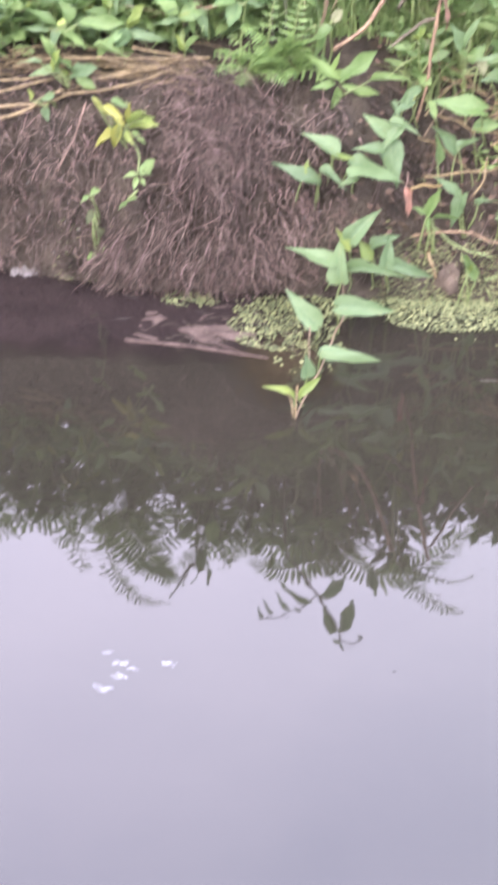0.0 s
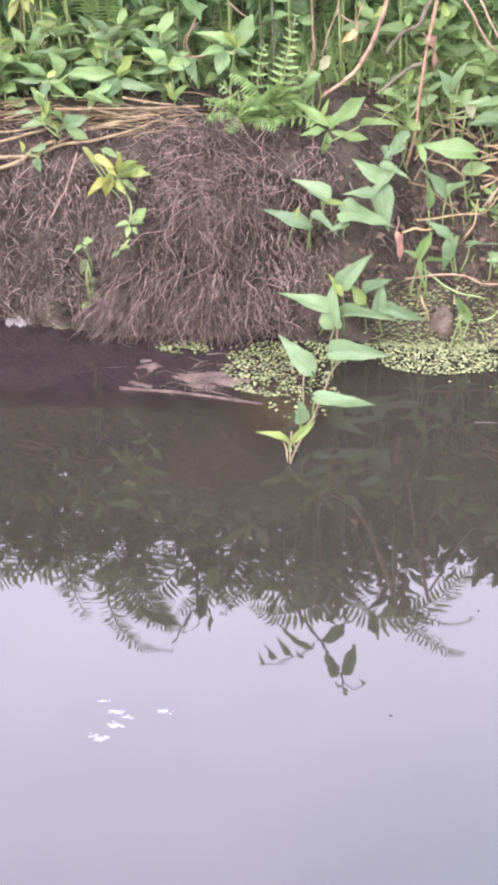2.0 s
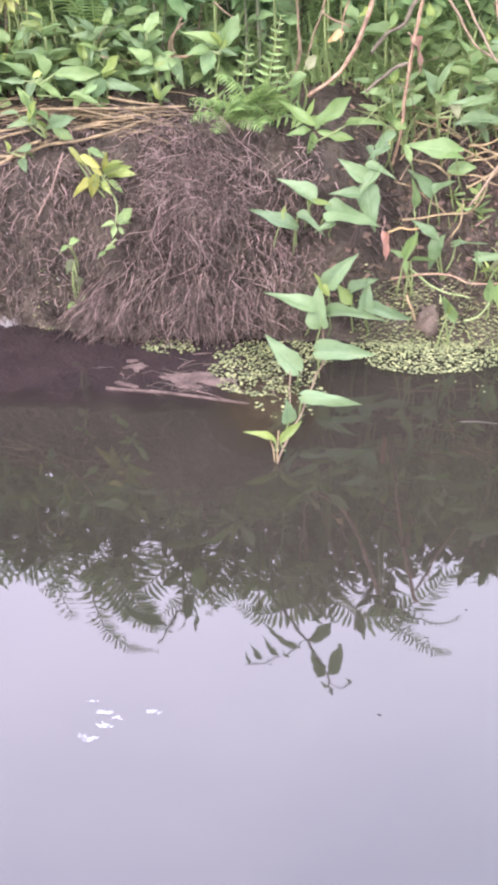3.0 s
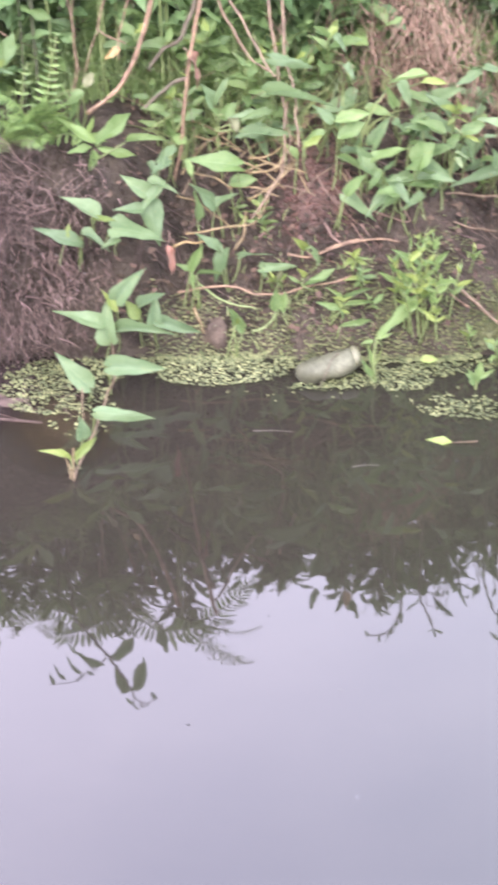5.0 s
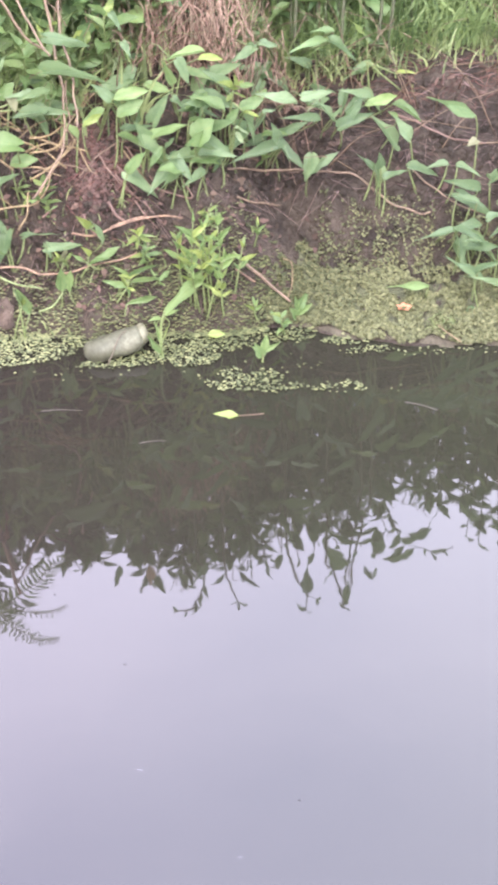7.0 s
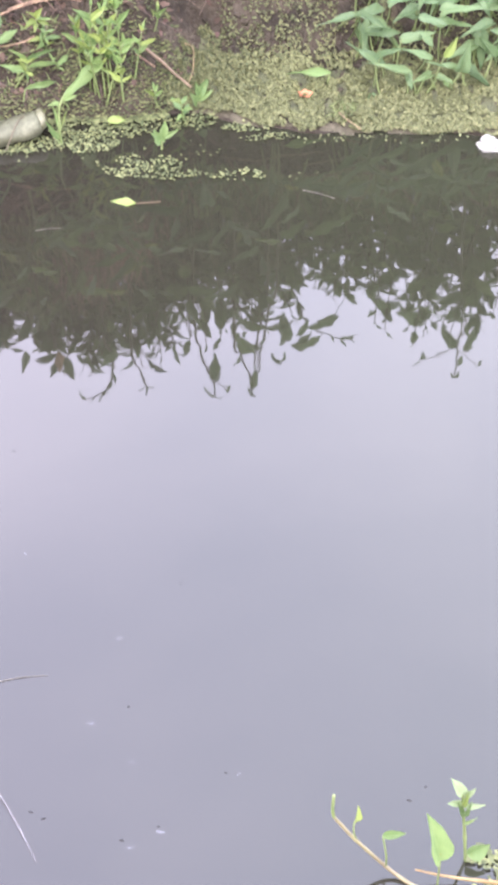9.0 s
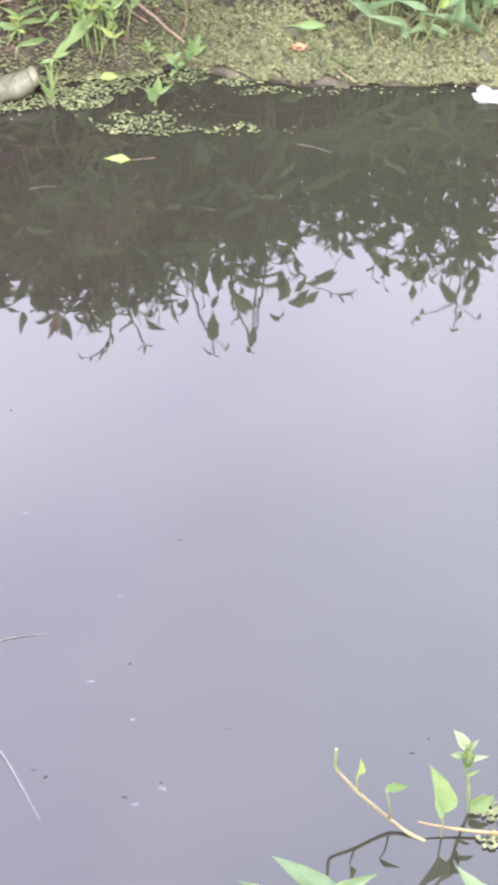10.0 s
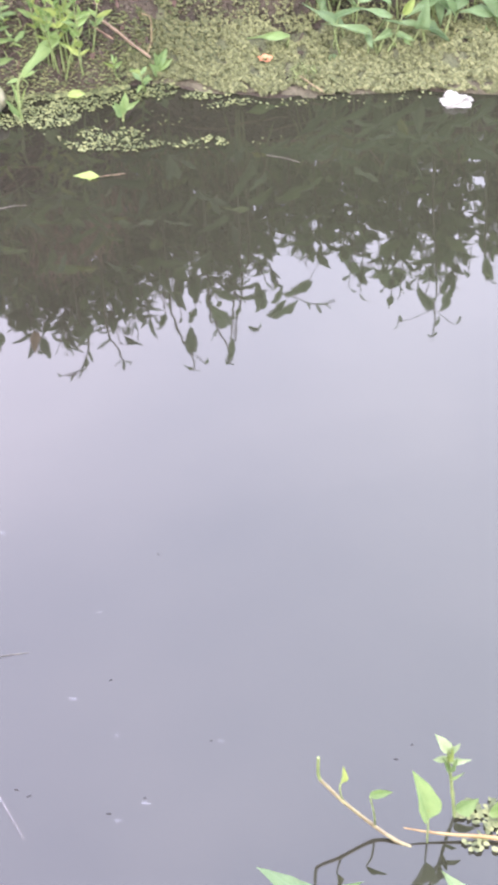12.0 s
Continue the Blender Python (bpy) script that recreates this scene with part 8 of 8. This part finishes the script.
bag = thing("plastic_bottle", "dirty pale olive-grey plastic bottle half sunk in duckweed", "bottle", 0.378, 3.335, 0.0, "")
at = pose(0.383, 3.335, 0.026, 0, -15, 10)
place("body", crushed(lathe("body", ((-0.074, 0.005), (-0.071, 0.014), (-0.063, 0.023), (-0.048, 0.028), (-0.030, 0.0295), (-0.012, 0.0280), (0.004, 0.0295), (0.020, 0.0285), (0.036, 0.0290), (0.046, 0.027)), PALE), 0.85, 0.34), bag, at)
place("base", crushed(lathe("base", ((0.045, 0.0262), (0.051, 0.0262), (0.057, 0.0235), (0.061, 0.017), (0.063, 0.006)), OLIVE), 0.85, 0.34), bag, at, "olive stained end")

# thin tube added to draw the dark line across the bottle
vine("twig", "thin dark twig added for the line across the bottle", [(0.352, 3.290, 0.004), (0.378, 3.312, 0.046), (0.402, 3.345, 0.050), (0.42, 3.37, 0.03)], 0.0016, "grey")

drift = thing("driftwood", "sodden brown driftwood lying at the water's surface", "driftwood", -0.34, 3.23, 0.0)
verts, faces = [], []
add_tube(verts, faces, smooth_line([(-0.15, 0.018, 0.002), (-0.02, 0.0, 0.003), (0.14, -0.035, 0.001)], 6), 0.004, 0.003, 7, 0.2)
place("stick", from_arrays("stick", verts, faces, BARK), drift, Matrix.Translation((-0.34, 3.23, 0)))
def sodden_start():
    return rng.gauss(-0.33, 0.07), rng.gauss(3.285, 0.035)


def sodden_path(x, y):
    n = rng.uniform(0.015, 0.07)
    w = rng.gauss(-0.15, 0.75)
    return smooth_line([(x, y, 0.001), (x + n * 0.5 * math.cos(w), y + n * 0.5 * math.sin(w) + rng.gauss(0, 0.004), 0.003), (x + n * math.cos(w), y + n * math.sin(w), 0.0015)], 3)


strands("sodden_litter", "sodden stalks and scraps floating in the shallows", "debris", DARKHAY, 60, sodden_start, sodden_path, 0.0011, 4)
lump("sodden_bark", "flat sodden slab of bark at the surface", "driftwood", BARK, (-0.30, 3.285, -0.0050), (0.075, 0.032, 0.009), -8, 7, 0.9)
lump("sodden_bark", "small piece of sodden bark in the shallows", "driftwood", BARK, (-0.45, 3.265, -0.003), (0.04, 0.008, 0.006), -20, 8, 0.4)
lump("sodden_bark", "dark soggy leaf litter at the surface", "driftwood", BARK, (-0.44, 3.34, -0.0060), (0.035, 0.026, 0.010), 5, 11, 0.8)
for x, y, a, n in ((-0.50, 3.33, 2, 0.07), (-0.34, 3.36, -30, 0.06), (-0.50, 3.42, -38, 0.07), (0.415, 2.999, 3, 0.05), (0.25, 3.134, -6, 0.08), (0.27, 1.838, 3, 0.08), (0.951, 3.058, -34, 0.07)):
    verts, faces = [], []
    add_tube(verts, faces, smooth_line([(-n / 2, 0, 0.0004), (0, 0.003, 0.0010), (n / 2, 0, 0.0002)], 4), 0.0008, 0.0004, 5)
    tagged(place("floating_stalk", from_arrays("floating_stalk", verts, faces, STEM["pale"]), None, pose(x, y, 0, 0, 0, a)), "thin pale stalk floating on the water", "stalk", "floating stalks")

p = thing("fallen_leaf", "yellow-green leaf floating on the dark water", "leaf", 0.562, 3.074, 0.002)
place("blade", BLADES["young"][1], p, along((0.590, 3.066, 0.003), (0.534, 3.080, 0.003), (0.2, -0.2, 1), 0.36, 0.5))
stalk(p, (0.590, 3.066, 0.003), (0.640, 3.070, 0.001), 0.0009, "tan", "stalk")
p = thing("fallen_petal", "orange fallen flower on the drying mat", "flower", 0.985, 3.385, ground_z(0.985, 3.385))
for a in range(5):
    d = Vector((math.cos(a * 1.257), math.sin(a * 1.257), 0.5)) * 0.017
    b = Vector((0.985, 3.383, ground_z(0.985, 3.383) + 0.006))
    me = BLADES["oval"][0].copy()
    me.materials[0] = PETAL
    place("petal", me, p, along(b, b + d, (0, 0, 1), 0.8, 0.8))
p = thing("withered_leaf", "curled red withered leaf hanging from a stem", "leaf", 0.066, 3.43, 0.26)
me = BLADES["lance"][1].copy()
me.materials[0] = RED
place("blade", me, p, along((0.058, 3.405, 0.275), (0.078, 3.395, 0.207), (0.4, -1, 0.3), 0.34, 1.6))
stalk(p, (0.058, 3.405, 0.275), (0.062, 3.45, 0.285), 0.0015, "pink", "stalk")

p = thing("withered_leaf", "brown curled dead leaf caught on a cane", "leaf", 0.155, 3.56, 0.60)
me = BLADES["oval"][1].copy()
me.materials[0] = DEADLEAF
place("blade", me, p, along((0.112, 3.575, 0.612), (0.150, 3.560, 0.545), (0.9, -1, 0.2), 0.42, 2.0))
stalk(p, (0.112, 3.575, 0.612), (0.104, 3.575, 0.620), 0.0014, "tan", "stalk")

p = thing("withered_leaf", "yellowed leaf hanging on a thin stem", "leaf", -0.03, 3.64, 0.60)
me = BLADES["oval"][3].copy()
me.materials[0] = STEM["ochre"]
place("blade", me, p, along((-0.022, 3.640, 0.600), (-0.056, 3.630, 0.582), (0.1, -1, 0.6), 0.42, 1.4))

p = thing("withered_leaf", "rust-brown leaf hanging on a shrub twig", "leaf", 0.468, 3.73, 0.80)
me = BLADES["oval"][0].copy()
me.materials[0] = STEM["ochre"]
place("blade", me, p, along((0.471, 3.720, 0.835), (0.476, 3.716, 0.895), (0.2, -1, 0.3), 0.40, 0.8))
stalk(p, (0.471, 3.720, 0.835), (0.464, 3.760, 0.770), 0.0013, "bark", "stalk")

# foam flecks and specks on the open water
def foam(x, y, size, material):
    """A fleck of foam: a short curved row of burst bubbles."""
    bm = bmesh.new()
    a = rng.uniform(-0.6, 0.6)
    for k in range(11):
        u = k / 10 - 0.5
        s = size * rng.uniform(0.12, 0.30) * (1.15 - 1.5 * abs(u))
        at = (size * 2.2 * u * math.cos(a) + rng.gauss(0, 0.1) * size, size * (0.6 * u * u + 0.7 * u * math.sin(a)) + rng.gauss(0, 0.22) * size, 0.0)
        bmesh.ops.create_icosphere(bm, subdivisions=2, radius=1.0, matrix=Matrix.Translation(at) @ Matrix.Diagonal((s * 1.8, s, s * 0.3, 1)))
    tagged(place("foam_fleck", mesh_of(bm, "foam_fleck", material), None, Matrix.Translation((x, y, 0))), "fleck of white foam bubbles on the water", "foam", "foam flecks")


for x, y, s in ((-0.375, 2.275, 0.010), (-0.372, 2.243, 0.011), (-0.395, 2.215, 0.0115), (-0.300, 2.277, 0.008), (-0.40, 2.30, 0.006), (-0.355, 2.262, 0.007)):
    foam(x, y, s * 1.3, FOAM)
for x, y, s in ((0.30, 2.10, 0.004), (0.42, 1.90, 0.005), (0.36, 1.74, 0.005), (0.41, 1.66, 0.005), (0.43, 1.535, 0.006), (0.39, 1.515, 0.005), (0.15, 1.80, 0.005), (0.55, 1.62, 0.004)):
    foam(x, y, s, FAINT)
for x, y, s in ((0.417, 1.764, 0.0035), (0.534, 1.624, 0.003), (0.265, 1.594, 0.005), (0.28, 1.58, 0.005), (0.379, 1.529, 0.005), (0.526, 2.003, 0.003), (0.055, 2.281, 0.005), (0.772, 1.54, 0.005), (0.80, 1.56, 0.004), (0.43, 1.545, 0.004), (0.30, 2.35, 0.003), (0.20, 2.55, 0.003), (-0.12, 2.40, 0.003)):
    lump("floating_speck", "dark speck of debris on the water", "debris", SPECK, (x, y, 0.0004), (s * 0.62, s * 0.20, 0.0008), rng.uniform(-30, 30), rng.randint(1, 50), 0.6)["group"] = "specks on the water"

# ---- the near bank ----
p = thing("water_spinach", "young water spinach runner reaching over the water", "plant", 0.74, 1.41, -0.01, "water spinach on the near bank")
o = Vector((0.74, 1.41, -0.01))
for name, colour, r0, r1, points in (("stem", "fresh", 0.0030, 0.0022, [(0.768, 1.384, -0.009), (0.752, 1.396, -0.002), (0.736, 1.407, 0.002), (0.7123, 1.425, 0.0149), (0.6722, 1.44, 0.058), (0.655, 1.45, 0.078), (0.6449, 1.455, 0.0902)]),
                                     ("shoot_tip", "green", 0.0024, 0.0020, [(0.6452, 1.455, 0.0898), (0.6432, 1.456, 0.100), (0.6428, 1.456, 0.116), (0.6430, 1.456, 0.1318)])):
    verts, faces = [], []
    add_tube(verts, faces, [Vector(v) - o for v in smooth_line(points, 5)], r0, r1, 7, 0.08)
    place(name, from_arrays(name, verts, faces, STEM[colour]), p, Matrix.Translation(o), "pinkish-yellow runner" if name == "stem" else "yellow-green shoot tip")
for kind, q, t2, w, up, foot in (("young", (0.6683, 1.44, 0.093), (0.6725, 1.438, 0.1275), 0.34, (0.6, -1, 0.2), (0.673, 1.44, 0.060)), ("bright", (0.705, 1.429, 0.072), (0.732, 1.418, 0.0854), 0.36, (-0.2, -0.6, 1), (0.7125, 1.425, 0.016)),
                                 ("pale", (0.7761, 1.40, 0.045), (0.7572, 1.41, 0.1303), 0.36, (0.3, -1, 0.4), (0.7775, 1.40, -0.02))):
    place("leaf", BLADES[kind][2], p, along(q, t2, up, w, 0.8))
    stalk(p, q, foot, 0.0014)
p = thing("water_spinach", "budding green shoot standing in the near water", "plant", 0.83, 1.42, -0.02, "water spinach on the near bank")
verts, faces = [], []
o = Vector((0.823, 1.42, -0.046))
add_tube(verts, faces, [Vector(v) - o for v in smooth_line([(0.8238, 1.42, -0.0464), (0.822, 1.43, 0.0), (0.8173, 1.44, 0.058), (0.811, 1.44, 0.100), (0.809, 1.44, 0.125)], 6)], 0.0026, 0.0020, 6, 0.25)
place("stem", from_arrays("stem", verts, faces, STEM["green"]), p, Matrix.Translation(o))
for kind, q, t2, w in (("bud", (0.808, 1.44, 0.126), (0.7898, 1.436, 0.1625), 0.36), ("bud", (0.810, 1.44, 0.122), (0.8235, 1.434, 0.139), 0.45), ("bud", (0.808, 1.44, 0.110), (0.7879, 1.434, 0.117), 0.42), ("bud", (0.811, 1.44, 0.103), (0.8405, 1.434, 0.103), 0.30),
                       ("lance", (0.811, 1.438, 0.086), (0.800, 1.432, 0.120), 0.18), ("lance", (0.812, 1.438, 0.084), (0.820, 1.432, 0.118), 0.18), ("young", (0.809, 1.438, 0.104), (0.813, 1.432, 0.138), 0.24), ("pale", (0.815, 1.44, 0.066), (0.833, 1.436, 0.078), 0.22),
                       ("lance", (0.8235, 1.43, 0.012), (0.8530, 1.426, 0.030), 0.72), ("bright", (0.866, 1.42, 0.008), (0.916, 1.415, 0.012), 0.80)):
    place("leaf", BLADES[kind][2], p, along(q, t2, (rng.uniform(-0.2, 0.2), -1, 0.5), w, 0.8))
stalk(p, (0.866, 1.42, 0.006), (0.872, 1.40, -0.03), 0.0014)
verts, faces = [], []
o = Vector((0.98, 1.34, 0.006))
add_tube(verts, faces, [Vector(v) - o for v in smooth_line([(0.98, 1.335, 0.006), (0.8843, 1.372, 0.005), (0.85, 1.385, 0.006), (0.8082, 1.396, 0.008), (0.775, 1.405, 0.012), (0.7481, 1.412, 0.018)], 6)], 0.0040, 0.0009, 7, 0.1)
tagged(place("near_runner", from_arrays("near_runner", verts, faces, STEM["ochre"]), None, Matrix.Translation(o)), "orange-yellow tapering runner lying over the near water", "runner", "stems on the bank")
duckweed("loose clump of pale duckweed by the near bank", ((0.862, 1.422, 0.040, 0.030, 60), (0.900, 1.412, 0.045, 0.030, 60), (0.836, 1.385, 0.016, 0.020, 26), (0.885, 1.368, 0.030, 0.014, 16), (0.834, 1.430, 0.012, 0.008, 8)), 0.0046, 0.85)
p = thing("water_spinach", "fresh green water spinach on the near bank", "plant", 0.70, 1.20, ground_z(0.70, 1.20), "water spinach on the near bank")
for b, t2, w in (((0.592, 1.256, 0.112), (0.531, 1.313, 0.13), 0.40), ((0.598, 1.254, 0.112), (0.652, 1.260, 0.13), 0.36), ((0.560, 1.235, 0.11), (0.486, 1.291, 0.12), 0.36), ((0.535, 1.215, 0.10), (0.455, 1.260, 0.12), 0.3),
                 ((0.775, 1.205, 0.11), (0.750, 1.262, 0.125), 0.5), ((0.70, 1.195, 0.11), (0.715, 1.235, 0.12), 0.45), ((0.90, 1.25, 0.10), (0.93, 1.30, 0.12), 0.45), ((0.86, 1.22, 0.12), (0.92, 1.22, 0.12), 0.4)):
    leaf(p, "arrow", b, t2, w, False)
    stalk(p, b, (b[0] + 0.01, b[1] - 0.04, ground_z(b[0] + 0.01, b[1] - 0.04) - 0.005), 0.002)
p = thing("withered_stalk", "pale half-sunk withered stalk in the near water", "stalk", 0.22, 1.64, 0.0)
verts, faces = [], []
add_tube(verts, faces, smooth_line([(-0.02, 0.03, 0.001), (0.0, 0.0, 0.003), (0.02, -0.05, 0.002), (0.045, -0.13, 0.0005)], 5), 0.0018, 0.0012, 6)
place("stalk", from_arrays("stalk", verts, faces, SUNKEN), p, Matrix.Translation((0.22, 1.64, 0)))
